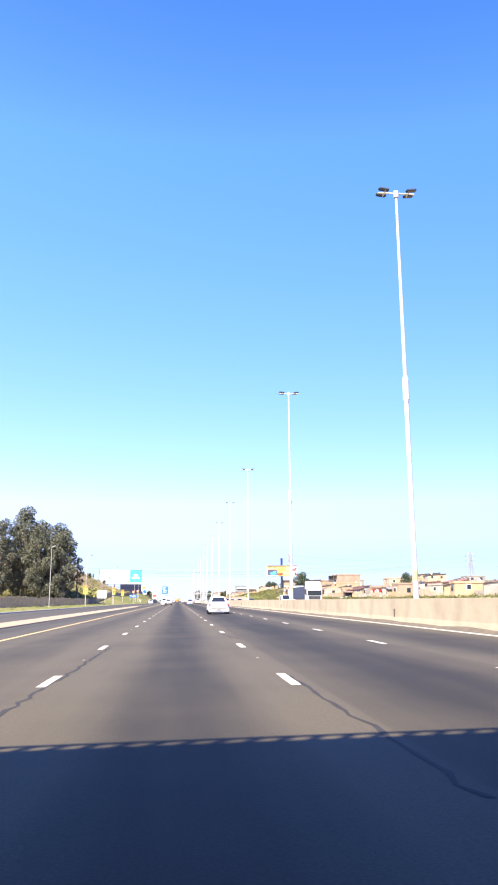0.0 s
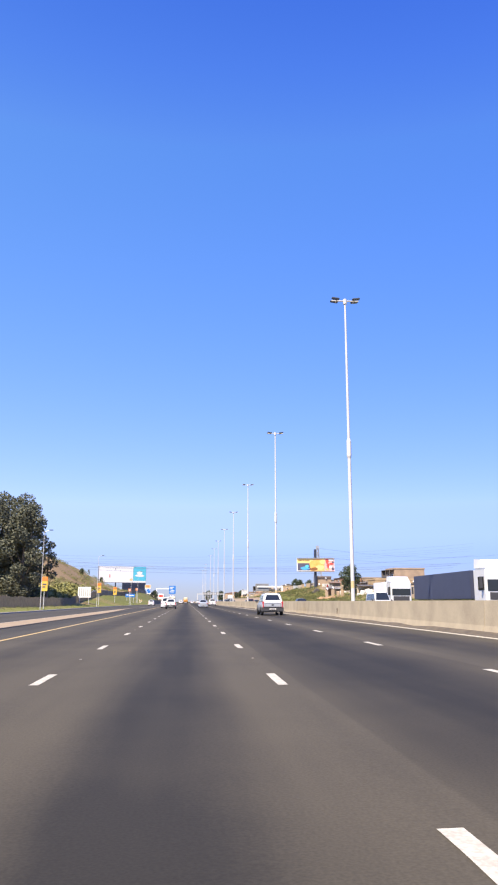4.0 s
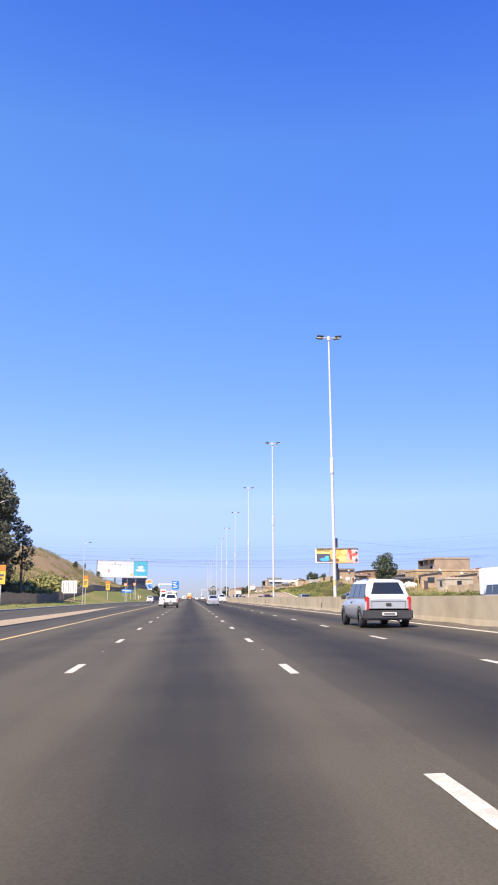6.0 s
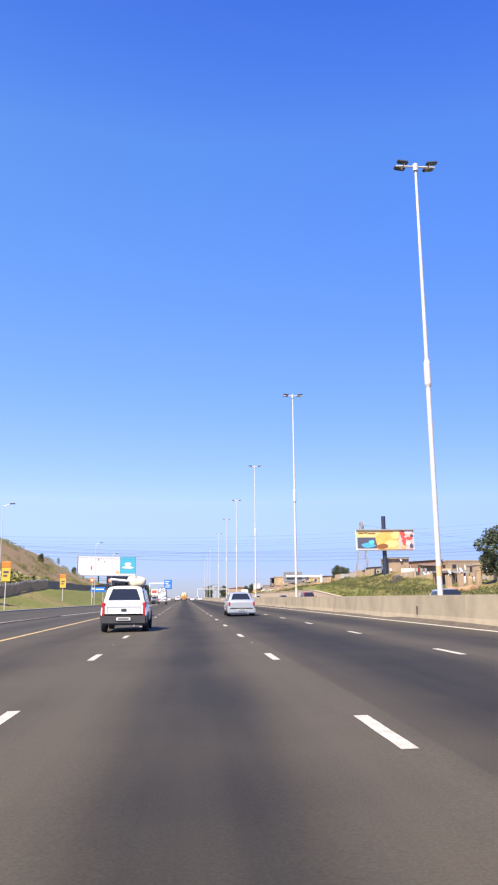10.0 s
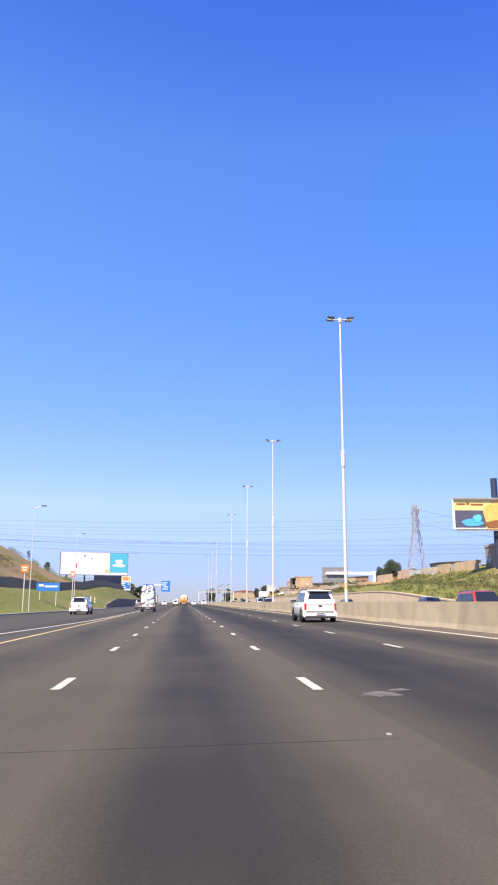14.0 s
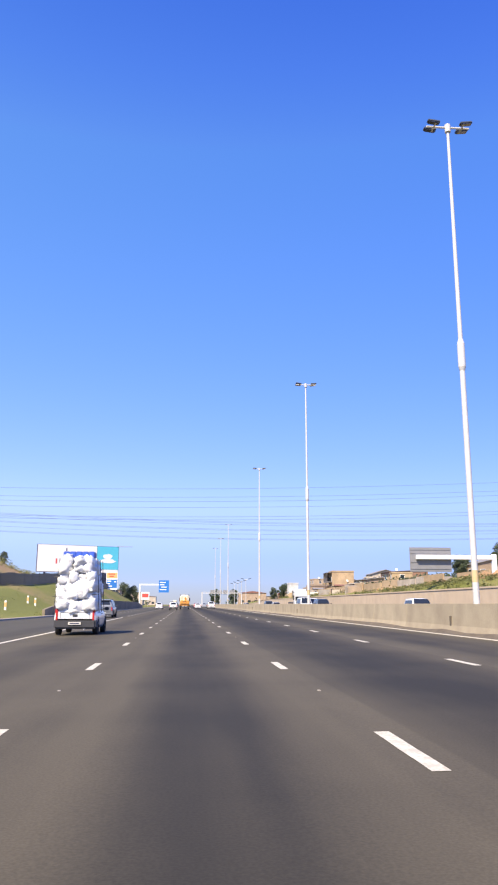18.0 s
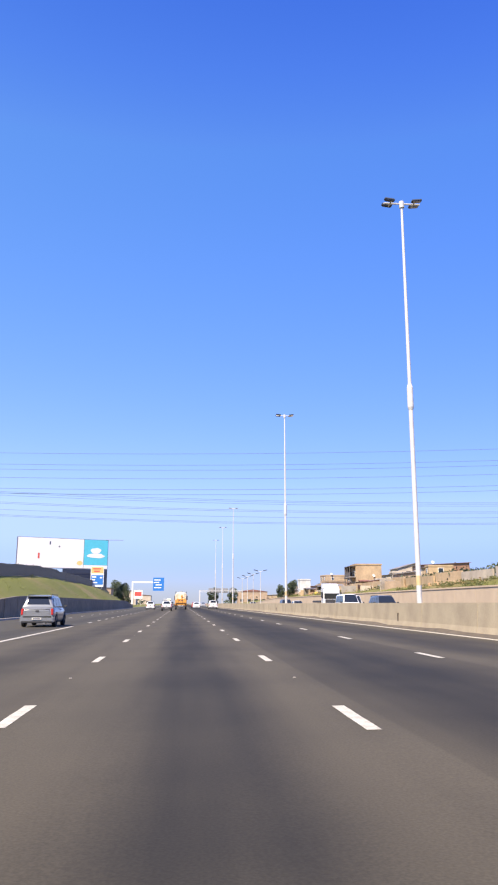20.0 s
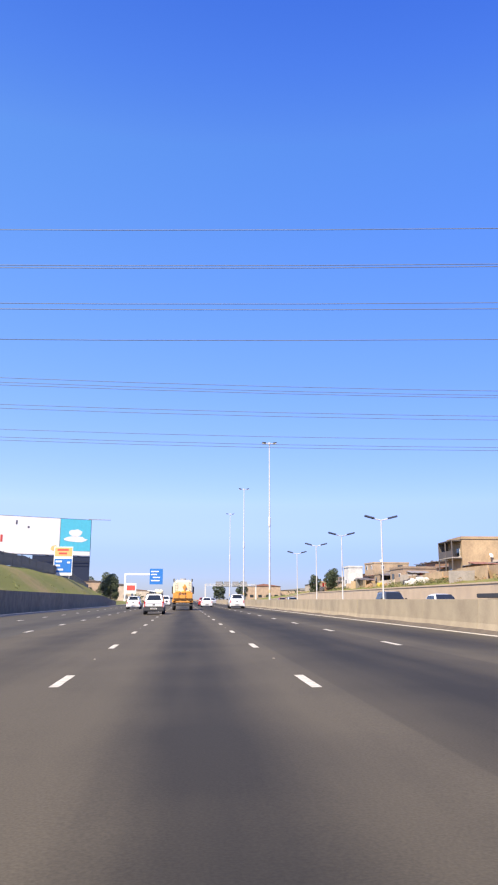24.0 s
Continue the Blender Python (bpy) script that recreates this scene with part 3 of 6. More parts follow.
# ---- bridge just passed: it stands behind the first view and shades the road there ----
bridge = thing("overbridge", 6, -9.34, 0, "concrete road bridge with a steel railing over the motorway", "bridge")
b = bmesh.new()
box(b, -60, 62, -30, 8, 5.6, 7.0, 0.05)
part("deck", b, M_CONC, bridge)
b = bmesh.new()
box(b, -60, 62, 7.6, 8.0, 7.0, 7.95, 0.03)
part("parapet", b, M_CONC, bridge)
b = bmesh.new()
tube(b, (-60, 7.8, 8.47), (62, 7.8, 8.47), 0.04, seg=8)
part("handrail", b, M_STEEL, bridge)
b = bmesh.new()
for k in range(200):
    x = -18 + k * 0.28
    box(b, x - 0.035, x + 0.035, 7.76, 7.84, 7.95, 8.45)
tagged(part("railing_bars", b, M_STEEL, bridge), kind="stuff")
for x in (-26, 10.6, 33):
    for y in (-25, 5):
        b = bmesh.new()
        tube(b, (x, y, -0.3), (x, y, 5.6), 0.5, seg=16)
        part("pier", b, M_CONC, bridge, smooth=True)

# ---- hoardings, pylons, wires ----
M_WHITEP = mat("white_print", (0.9, 0.9, 0.89), (0.86, 0.86, 0.85), rough=0.5, scale=0.4, fine=3)
M_CYAN = flat("cyan_print", (0.12, 0.62, 0.8))
M_ORANGE = flat("orange_print", (0.9, 0.52, 0.2))
M_AMBER = flat("amber_print", (0.92, 0.7, 0.28))
M_RED = flat("red_print", (0.7, 0.1, 0.08))
M_PINK = flat("pink_print", (0.85, 0.5, 0.48))
M_NAVY = flat("navy_print", (0.1, 0.1, 0.16))
M_BLUE = flat("blue_sign_face", (0.03, 0.2, 0.62))
M_GREYBACK = flat("grey_sign_back", (0.3, 0.3, 0.31), 0.6, 0.2)
M_SIGNY = flat("yellow_sign_face", (0.85, 0.55, 0.08))
M_SIGNO = flat("orange_sign_face", (0.8, 0.25, 0.05))


def panel(parent, name, x0, x1, z0, z1, y, material, label="", thick=0.03):
    """A flat piece of print, facing -y, proud of what lies behind it."""
    b = bmesh.new()
    box(b, x0, x1, y - thick, y, z0, z1)
    return part(name, b, material, parent, label)


def blob(b, cx, cz, rx, rz, y, seg=14, thick=0.02, wob=0.15, seed=0):
    r = random.Random(seed)
    pts = [(cx + rx * (1 + r.uniform(-wob, wob)) * math.cos(k * math.tau / seg), cz + rz * (1 + r.uniform(-wob, wob)) * math.sin(k * math.tau / seg)) for k in range(seg)]
    f = [b.verts.new((x, y - thick, z)) for x, z in pts]
    g = [b.verts.new((x, y, z)) for x, z in pts]
    b.faces.new(f), b.faces.new(g[::-1])
    for k in range(seg):
        b.faces.new((f[k], f[(k + 1) % seg], g[(k + 1) % seg], g[k]))


# large white and cyan hoarding beside the road ahead
A, B = Vector((-64.5, 629.0, 0)), Vector((-30.7, 644.0, 0))
W = (B - A).length
turn = math.degrees(math.atan2(B.y - A.y, B.x - A.x))
hl = thing("hoarding", A.x, A.y, 0, "huge white and cyan advertising hoarding on steel columns", "billboard", turn=turn)
zt, zb = 26.9, 14.9
b = bmesh.new()
box(b, 0, W, 0.1, 1.3, zb, zt, 0.06)
part("case", b, M_NAVY, hl, "dark steel hoarding case")
panel(hl, "white_field", 0.15, W * 0.72, zb + 0.2, zt - 0.15, 0.09, M_WHITEP, "plain white print")
panel(hl, "cyan_field", W * 0.724, W - 0.2, zb + 1.6, zt - 0.15, 0.09, M_CYAN, "cyan print")
panel(hl, "white_foot", W * 0.724, W - 0.2, zb + 0.2, zb + 1.55, 0.09, M_WHITEP)
for k, (x, z, w, h) in enumerate(((0.34, 0.83, 0.5, 1.3), (0.44, 0.72, 0.6, 0.6), (0.22, 0.4, 0.7, 2.2))):
    panel(hl, "print_mark", W * x, W * x + w, zb + (zt - zb) * z - h / 2, zb + (zt - zb) * z + h / 2, 0.055, M_NAVY if k < 2 else M_RED)
b = bmesh.new()
blob(b, W * 0.86, zb + 7.4, 2.3, 1.2, 0.055, seed=1), blob(b, W * 0.86, zb + 5.4, 3.6, 1.0, 0.055, seed=2)
part("print_shape", b, M_WHITEP, hl, "pale shapes on cyan")
b = bmesh.new()
blob(b, W * 0.68, zb + 2.3, 1.3, 0.9, 0.055, seed=4)
part("print_shape", b, M_AMBER, hl)
for x in (0.1, 0.36, 0.63, 0.9):
    b = bmesh.new()
    tube(b, (W * x, 0.8, -2), (W * x, 0.8, zb + 0.5), 0.45, seg=14)
    part("column", b, M_POSTDK, hl, smooth=True)
b = bmesh.new()
box(b, W * 0.5, W, 0.3, 0.9, 7.0, zb - 0.1, 0.03)
part("lower_screen", b, M_POSTDK, hl, "dark steel screen under the hoarding")
for z in (12.2, 13.2):
    b = bmesh.new()
    tube(b, (0, 0.05, z), (W, 0.05, z), 0.08, seg=6)
    part("catwalk_rail", b, M_POSTDK, hl)
b = bmesh.new()
tube(b, (W - 1, 0.3, zt + 0.1), (W + 6.5, 0.3, zt + 0.3), 0.12, seg=8)
part("light_arm", b, M_STEEL_D, hl)

# hoarding on one dark column beyond the opposite carriageway
hr = thing("hoarding", 47.5, 341, 0, "orange and red advertising hoarding on a dark steel column", "billboard", turn=-4)
gz = ground_z(47.5, 341)
b = bmesh.new()
tube(b, (0, 0.6, gz - 1), (0, 0.6, 20.2), 0.5, 0.5, 18)
part("column", b, M_POSTDK, hr, "dark blue steel column", True)
b = bmesh.new()
box(b, -6.9, 7.0, -0.25, 0.0, 12.2, 16.9, 0.04)
part("case", b, M_WHITEP, hr)
b = bmesh.new()
box(b, -6.0, 7.4, 1.3, 1.55, 12.1, 16.9, 0.04, Matrix.Rotation(radians(6), 4, "Z"))
part("rear_face", b, M_NAVY, hr)
M_DEEP = mat("burnt_orange_print", (0.86, 0.36, 0.07), (0.94, 0.6, 0.2), rough=0.5, scale=0.9, fine=4)
M_SKYP = flat("bright_blue_print", (0.1, 0.45, 0.9))
M_BROWN = flat("brown_print", (0.28, 0.12, 0.04))
panel(hr, "amber_field", -6.8, -1.0, 15.1, 16.7, -0.26, M_AMBER)
panel(hr, "dark_field", -6.6, -1.9, 12.45, 15.06, -0.26, M_NAVY)
panel(hr, "orange_field", -1.86, 3.3, 12.2, 15.06, -0.26, M_ORANGE)
panel(hr, "peach_field", -0.96, 3.3, 15.1, 16.7, -0.26, M_ORANGE)
panel(hr, "pink_field", 3.34, 6.9, 12.2, 16.8, -0.26, M_PINK)
for x, z, w, h in ((-6.3, 15.9, 1.3, 0.28), (-4.8, 15.95, 0.5, 0.35), (-4.1, 15.85, 1.9, 0.28)):
    panel(hr, "lettering_bar", x, x + w, z, z + h, -0.3, M_BROWN)
for cx, cz, rx, rz, m, sd in ((0.5, 14.5, 2.5, 1.95, M_DEEP, 3), (1.5, 13.4, 1.6, 0.9, M_AMBER, 5), (-0.6, 13.0, 1.5, 0.6, M_BROWN, 16), (2.6, 15.6, 0.9, 1.0, M_AMBER, 17), (-4.0, 13.2, 1.6, 0.55, M_SKYP, 6), (-3.1, 13.9, 0.7, 0.6, M_CYAN, 18),
                              (4.3, 15.9, 0.6, 0.9, M_RED, 9), (5.6, 16.2, 1.1, 0.4, M_WHITEP, 7), (4.6, 14.2, 0.5, 1.1, M_RED, 13), (5.7, 14.9, 0.8, 0.35, M_RED, 19), (5.5, 13.6, 0.9, 0.4, M_WHITEP, 8), (6.3, 13.0, 0.5, 0.6, M_NAVY, 12), (4.4, 12.8, 0.6, 0.4, M_ORANGE, 14), (6.4, 15.4, 0.4, 0.4, M_NAVY, 15)):
    b = bmesh.new()
    blob(b, cx, cz, rx, rz, -0.3 - 0.004 * sd, wob=0.3, seed=sd)
    part("print_shape", b, m, hr)
for z in (12.0, 16.95):
    b = bmesh.new()
    box(b, -6.9, 7.0, -0.75, -0.3, z - 0.06, z + 0.04)
    part("catwalk", b, M_STEEL_D, hr)
for z in (12.8, 16.2):
    b = bmesh.new()
    box(b, -4, 4, 0.0, 1.2, z - 0.15, z + 0.15)
    part("bracket", b, M_POSTDK, hr)


def bar(b, p, q, r=0.07):
    tube(b, p, q, r, seg=4, caps=False)


def build_pylon(x, y, base, top, turn, size=1.0):
    """Lattice transmission tower with three pairs of arms."""
    py = thing("pylon", x, y, base, "grey steel lattice power pylon", "pylon", "power pylons", turn=turn)
    H = top - base
    lv = [0.0, 0.2, 0.38, 0.53, 0.64, 0.73, 0.81, 0.88, 0.94, 1.0]
    hw = [2.6, 2.1, 1.6, 1.15, 0.85, 0.75, 0.66, 0.6, 0.52, 0.42]
    hw = [v * size for v in hw]
    crn = [[Vector((sx * w, sy * w, H * l)) for sx, sy in ((-1, -1), (1, -1), (1, 1), (-1, 1))] for l, w in zip(lv, hw)]
    for k in range(4):
        b = bmesh.new()
        for p, q in zip(crn, crn[1:]):
            bar(b, p[k], q[k], 0.13 * size)
        part("leg", b, M_STEEL_D, py)
    for k in range(4):
        b = bmesh.new()
        for p, q in zip(crn, crn[1:]):
            bar(b, p[k], q[(k + 1) % 4], 0.075 * size), bar(b, p[(k + 1) % 4], q[k], 0.075 * size), bar(b, q[k], q[(k + 1) % 4], 0.075 * size)
        part("bracing", b, M_STEEL_D, py)
    for l in (0.66, 0.8, 0.93):
        for s in (-1, 1):
            b = bmesh.new()
            tip = Vector((0, s * 3.2 * size, H * l))
            for sx in (-1, 1):
                bar(b, (sx * 0.6 * size, s * 0.6 * size, H * l), tip, 0.07 * size), bar(b, (sx * 0.6 * size, s * 0.6 * size, H * (l + 0.05)), tip, 0.07 * size)
            part("crossarm", b, M_STEEL_D, py)
            b = bmesh.new()
            turned = [(0.03, -0.02)] + [v for k in range(6) for v in ((0.05, -0.14 - 0.22 * k), (0.13, -0.2 - 0.22 * k), (0.13, -0.25 - 0.22 * k), (0.05, -0.28 - 0.22 * k))]
            rings = [[b.verts.new(tip + Vector((r_ * size * math.cos(a_ * math.tau / 8), r_ * size * math.sin(a_ * math.tau / 8), z_))) for a_ in range(8)] for r_, z_ in turned]
            for p, q in zip(rings, rings[1:]):
                for a_ in range(8):
                    b.faces.new((p[a_], p[(a_ + 1) % 8], q[(a_ + 1) % 8], q[a_]))
            b.faces.new(rings[0]), b.faces.new(rings[-1][::-1])
            part("insulator", b, M_LAMP, py)
    return py


build_pylon(65.4, 438.5, ground_z(65.4, 438.5) - 0.3, 28.7, 0)
build_pylon(237, 590, 8.0, 39.0, 30, 1.4)
build_pylon(-150, 452, 2.0, 31.0, 0)


def wire(name, p, q, sag, r):
    """A sagging conductor between two points, built as one thin tube."""
    b = bmesh.new()
    p, q = Vector(p), Vector(q)
    n = 24
    pts = [p.lerp(q, k / n) - Vector((0, 0, sag * 4 * (k / n) * (1 - k / n))) for k in range(n + 1)]
    rings = []
    for c in pts:
        rings.append([b.verts.new(c + Vector((0, r * math.cos(j * math.tau / 5), r * math.sin(j * math.tau / 5)))) for j in range(5)])
    for u, v in zip(rings, rings[1:]):
        for j in range(5):
            b.faces.new((u[j], u[(j + 1) % 5], v[(j + 1) % 5], v[j]))
    return solid(name, b, M_WIRE, "thin dark sagging power line over the motorway", "power line", "power lines")


# lines that cross the road: place along it, height over the lanes, fall to the right, number of strands
for y, z, fall, strands in ((435.5, 22.4, -0.3, 1), (437.5, 21.1, -0.2, 1), (435.5, 20.0, -0.2, 1), (439.4, 19.4, 0.0, 1), (434.4, 17.0, 0.1, 1), (439.4, 17.0, 0.2, 1), (454.0, 18.6, 4.4, 2), (454.0, 18.0, 4.3, 1), (458.0, 17.4, 4.0, 2), (467.0, 17.2, 3.6, 1), (465.0, 16.0, 3.6, 2)):
    for k in range(strands):
        dy, dz = 0.9 * k, (0.0, -0.12, 0.3)[k]
        wire("power_line", (-150, y + dy + 12.4, z + 6.5 + fall + dz), (140, y + dy - 12.4, z + 6.5 - fall + dz), 6.5, 0.028)
for dz in (0, -4):
    wire("power_line", (65.4, 438.5, 27.5 + dz), (237, 590, 36 + dz), 4, 0.035)
    wire("power_line", (237, 590, 36 + dz), (420, 770, 38 + dz), 5, 0.035)


# ---- gantries and road signs ----
def post(parent, name, p, q, r, material=M_STEEL, seg=10, smooth=True):
    b = bmesh.new()
    tube(b, p, q, r, seg=seg)
    return part(name, b, material, parent, smooth=smooth)


g1 = thing("cantilever_sign_gantry", 42.0, 396.0, 0, "white cantilever gantry carrying a grey-backed direction sign", "road sign")
gz = ground_z(42.0, 396.0)
b = bmesh.new()
box(b, -0.3, 0.3, -0.3, 0.3, gz - 0.5, 8.0, 0.05)
part("post", b, M_WHITEP, g1)
b = bmesh.new()
box(b, -10.9, 0.3, -0.25, 0.25, 7.25, 7.85, 0.05)
part("beam", b, M_WHITEP, g1)
b = bmesh.new()
box(b, -11.7, -5.9, 0.3, 0.42, 5.6, 8.9, 0.02)
sg = part("sign_panel", b, M_GREYBACK, g1, "grey back of a direction sign")
for z in (6.0, 6.9, 8.1, 8.6):
    b = bmesh.new()
    box(b, -11.6, -6.0, 0.24, 0.3, z - 0.05, z + 0.05)
    part("stiffener", b, M_GREYBACK, sg)

g2 = thing("sign_gantry", 21.5, 742, 0, "steel portal gantry over the opposite carriageway", "road sign")
for x in (-11.6, 11.6):
    b = bmesh.new()
    box(b, x - 0.3, x + 0.3, -0.3, 0.3, -0.3, 8.2, 0.04)
    part("post", b, M_STEEL, g2)
b = bmesh.new()
for z in (7.4, 8.2):
    for dy in (-0.5, 0.5):
        bar(b, (-11.6, dy, z), (11.6, dy, z), 0.12)
for k in range(24):
    x = -11.6 + k * 0.966
    for dy in (-0.5, 0.5):
        bar(b, (x, dy, 7.4 if k % 2 else 8.2), (x + 0.966, dy, 8.2 if k % 2 else 7.4), 0.06)
part("truss_beam", b, M_STEEL, g2)
for x in (-6.8, -3.0, 0.8, 4.6):
    panel(g2, "sign_panel", x, x + 3.0, 7.0, 9.4, 0.75, M_GREYBACK)

g3 = thing("direction_sign_gantry", -26, 735, 0, "white post gantry holding a large blue direction sign", "road sign")
b = bmesh.new()
box(b, -0.35, 0.35, -0.35, 0.35, -0.5, 12.6, 0.05)
part("post", b, M_WHITEP, g3)
b = bmesh.new()
box(b, -0.35, 16.5, -0.3, 0.3, 11.8, 12.6, 0.05)
part("beam", b, M_WHITEP, g3)
panel(g3, "sign_panel", 10.8, 16.6, 7.8, 14.7, -0.35, M_BLUE, "blue direction sign face", 0.12)
for k, (x, z, w) in enumerate(((11.4, 13.2, 3.4), (11.4, 11.9, 2.6), (12.2, 10.6, 3.2), (11.4, 9.2, 3.8))):
    panel(g3, "lettering_bar", x, x + w, z, z + 0.5, -0.48, M_WHITEP)


def small_board(x, y, w, z0, z1, material, label, category, bars=(), barmat=M_WHITEP, poles=2):
    """A board on one or two posts with plain bars for lettering that cannot be read."""
    g = ground_z(x, y)
    t = thing("road_sign", x, y, g, label, category)
    for px in ((-w * 0.35, w * 0.35) if poles == 2 else (0,)):
        post(t, "pole", (px, 0.1, -0.3), (px, 0.1, z1 - g - 0.1), 0.06)
    b = bmesh.new()
    box(b, -w / 2, w / 2, -0.03, 0.03, z0 - g, z1 - g, 0.012)
    part("board", b, material, t)
    for bx, bz, bw, bh in bars:
        panel(t, "lettering_bar", -w / 2 + bx * w, -w / 2 + (bx + bw) * w, z0 - g + bz * (z1 - z0), z0 - g + (bz + bh) * (z1 - z0), -0.036, barmat)
    return t


ORANGE_BARS = ((0.15, 0.55, 0.7, 0.16), (0.2, 0.25, 0.55, 0.16))
for x, y, z in ((-18.6, 320, 4.9), (-19.0, 361, 5.75)):
    small_board(x, y, 0.85, z - 0.45, z + 0.45, M_SIGNO, "orange pole advert above the grass bank", "sign", ORANGE_BARS, M_WHITEP, 1)
for x, y, z in ((-23.8, 197, 4.1), (-21.8, 260, 4.55), (-22.0, 305, 4.4)):
    t = small_board(x, y, 1.05, z - 1.2, z + 1.2, M_SIGNY, "tall yellow pole advert with a red head", "sign", ((0.2, 0.42, 0.6, 0.1), (0.2, 0.25, 0.45, 0.08)), M_NAVY, 1)
    g = ground_z(x, y)
    panel(t, "red_head", -0.5, 0.5, z + 0.5 - g, z + 1.17 - g, -0.036, M_SIGNO)
small_board(-27.0, 272, 3.4, 2.2, 5.0, M_WHITEP, "white slatted board on two posts by the fence", "sign", tuple((0.1 + 0.16 * k, 0.12, 0.045, 0.76) for k in range(6)), M_STEEL_D)
small_board(-20.2, 345, 3.4, 2.7, 3.9, M_BLUE, "small blue road sign on the grass bank", "road sign", ((0.1, 0.55, 0.2, 0.25), (0.35, 0.45, 0.55, 0.2)), M_WHITEP)
small_board(-21, 700, 4.2, 3.5, 7.5, M_WHITEP, "white roadside board with a red panel", "sign", ((0.1, 0.3, 0.8, 0.5),), M_RED)
small_board(-30, 690, 5.0, 2.0, 5.0, M_GREYBACK, "grey roadside board beyond the bank", "sign", ((0.1, 0.3, 0.8, 0.2),), M_WHITEP)
fs = small_board(-24.2, 547.7, 3.7, 5.8, 11.5, M_WHITEP, "white fuel price board with orange and blue panels", "sign", (), M_BLUE)
g = ground_z(-24.2, 547.7)
panel(fs, "orange_panel", -1.7, 1.7, 9.6 - g, 11.35 - g, -0.036, M_ORANGE)
panel(fs, "blue_panel", -1.7, 1.7, 6.4 - g, 9.1 - g, -0.036, M_BLUE)
for k, (x, z, w) in enumerate(((-1.45, 8.4, 1.2), (-1.45, 7.6, 0.9), (-1.4, 6.8, 1.5), (0.8, 8.2, 0.6), (-1.2, 10.7, 2.2), (-0.9, 10.0, 1.6))):
    panel(fs, "lettering_bar", x, x + w, z - g, z + 0.35 - g, -0.07, M_WHITEP if k < 4 else M_RED)


for x, y in ((-18.4, 375.6), (-19.7, 393.0), (-19.0, 394.2)):
    g = ground_z(x, y)
    t = thing("marker_post", x, y, g, "short cream marker post with an orange band on the bank", "marker post", "marker posts")
    b = bmesh.new()
    box(b, -0.11, 0.11, -0.05, 0.05, -0.2, 0.95, 0.03)
    part("post", b, M_WHITEP, t)
    b = bmesh.new()
    box(b, -0.114, 0.114, -0.054, 0.054, 0.3, 0.75)
    part("reflective_band", b, M_ORANGE, t)


# ---- lower lamps ----
def side_lamp(x, y):
    g = ground_z(x, y)
    t = thing("street_lamp", x, y, g, "slim single-arm street lamp beside the slip road", "street lamp", "street lamps along the slip road")
    b = bmesh.new()
    tube(b, (0, 0, -0.2), (0, 0, 12.2 - g), 0.055, 0.03, 10)
    part("pole", b, M_STEEL, t, smooth=True)
    b = bmesh.new()
    tube(b, (0, 0, 12.15 - g), (0.9, 0, 12.5 - g), 0.04, seg=8)
    part("arm", b, M_STEEL, t)
    b = bmesh.new()
    box(b, 0.75, 1.4, -0.1, 0.1, 12.42 - g, 12.56 - g, 0.04)
    part("lamp_head", b, M_LAMP, t)


for x, y in ((-26, 155), (-22.8, 189), (-21.9, 257), (-18.3, 322), (-18.5, 360)):
    side_lamp(x, y)


def double_lamp(x, y):
    t = thing("street_lamp", x, y, 0, "low double-arm street lamp on the median", "street lamp", "double lamps under the power lines")
    b = bmesh.new()
    tube(b, (0, 0, 0.4), (0, 0, 5.75), 0.055, 0.035, 10)
    part("pole", b, M_STEEL, t, smooth=True)
    for s in (-1, 1):
        b = bmesh.new()
        tube(b, (0, 0, 5.72), (s * 0.45, 0, 5.82), 0.03, seg=8)
        part("arm", b, M_STEEL, t)
        b = bmesh.new()
        box(b, -0.3, 0.3, -0.11, 0.11, -0.05, 0.06, 0.03, Matrix.Translation((s * 0.68, 0, 5.9)) @ Matrix.Rotation(radians(-s * 14), 4, "Y"))
        part("lamp_head", b, M_LAMP, t)


for y in (437, 448, 458.5, 469.5):
    double_lamp(11.15, y)


# ---- walls and fences along the road ----
wl = thing("roadside_wall", 0, 0, 0, "low dark weathered concrete wall below the grass bank", "wall", kind="structure")
for k in range(37):
    y = 379 + k * 5.0
    b = bmesh.new()
    h = 1.75 * ease(y, 366, 404) * (1 - 0.6 * ease(y, 530, 566)) + 0.15
    x = kerb_x(y) - 1.0
    fall = 1.75 * ease(y + 5, 366, 404) * (1 - 0.6 * ease(y + 5, 530, 566)) + 0.15 - h
    box(b, x - 0.3, x, y + 0.015, y + 4.985, -0.4, h, 0.02)
    for v in b.verts:
        if v.co.z > 0 and v.co.y > y + 3:
            v.co.z += fall
    part("wall_length", b, M_CONC_DARK, wl)
rw = thing("retaining_wall", 0, 0, 0, "beige concrete retaining wall beyond the opposite lanes", "wall", kind="structure")
for k in range(60):
    y = 296 + k * 6.0
    h = 0.9 + 1.95 * ease(y, 296, 350) * (1 - 0.7 * ease(y, 560, 650))
    rise = 0.9 + 1.95 * ease(y + 6, 296, 350) * (1 - 0.7 * ease(y + 6, 560, 650)) - h
    b = bmesh.new()
    sweep(b, [(29.75, -0.3), (30.1, -0.3), (30.1, h), (29.75, h)], (y + 0.015, y + 5.985))
    for v in b.verts:
        if v.co.z > 0 and v.co.y > y + 3:
            v.co.z += rise
    part("wall_length", b, M_WALLB, rw)
    b = bmesh.new()
    sweep(b, [(29.68, h), (30.2, h), (30.2, h + 0.16), (29.68, h + 0.16)], (y + 0.01, y + 5.99), lambda v: (0, rise if v > y + 3 else 0))
    part("coping", b, M_WALLB, rw)
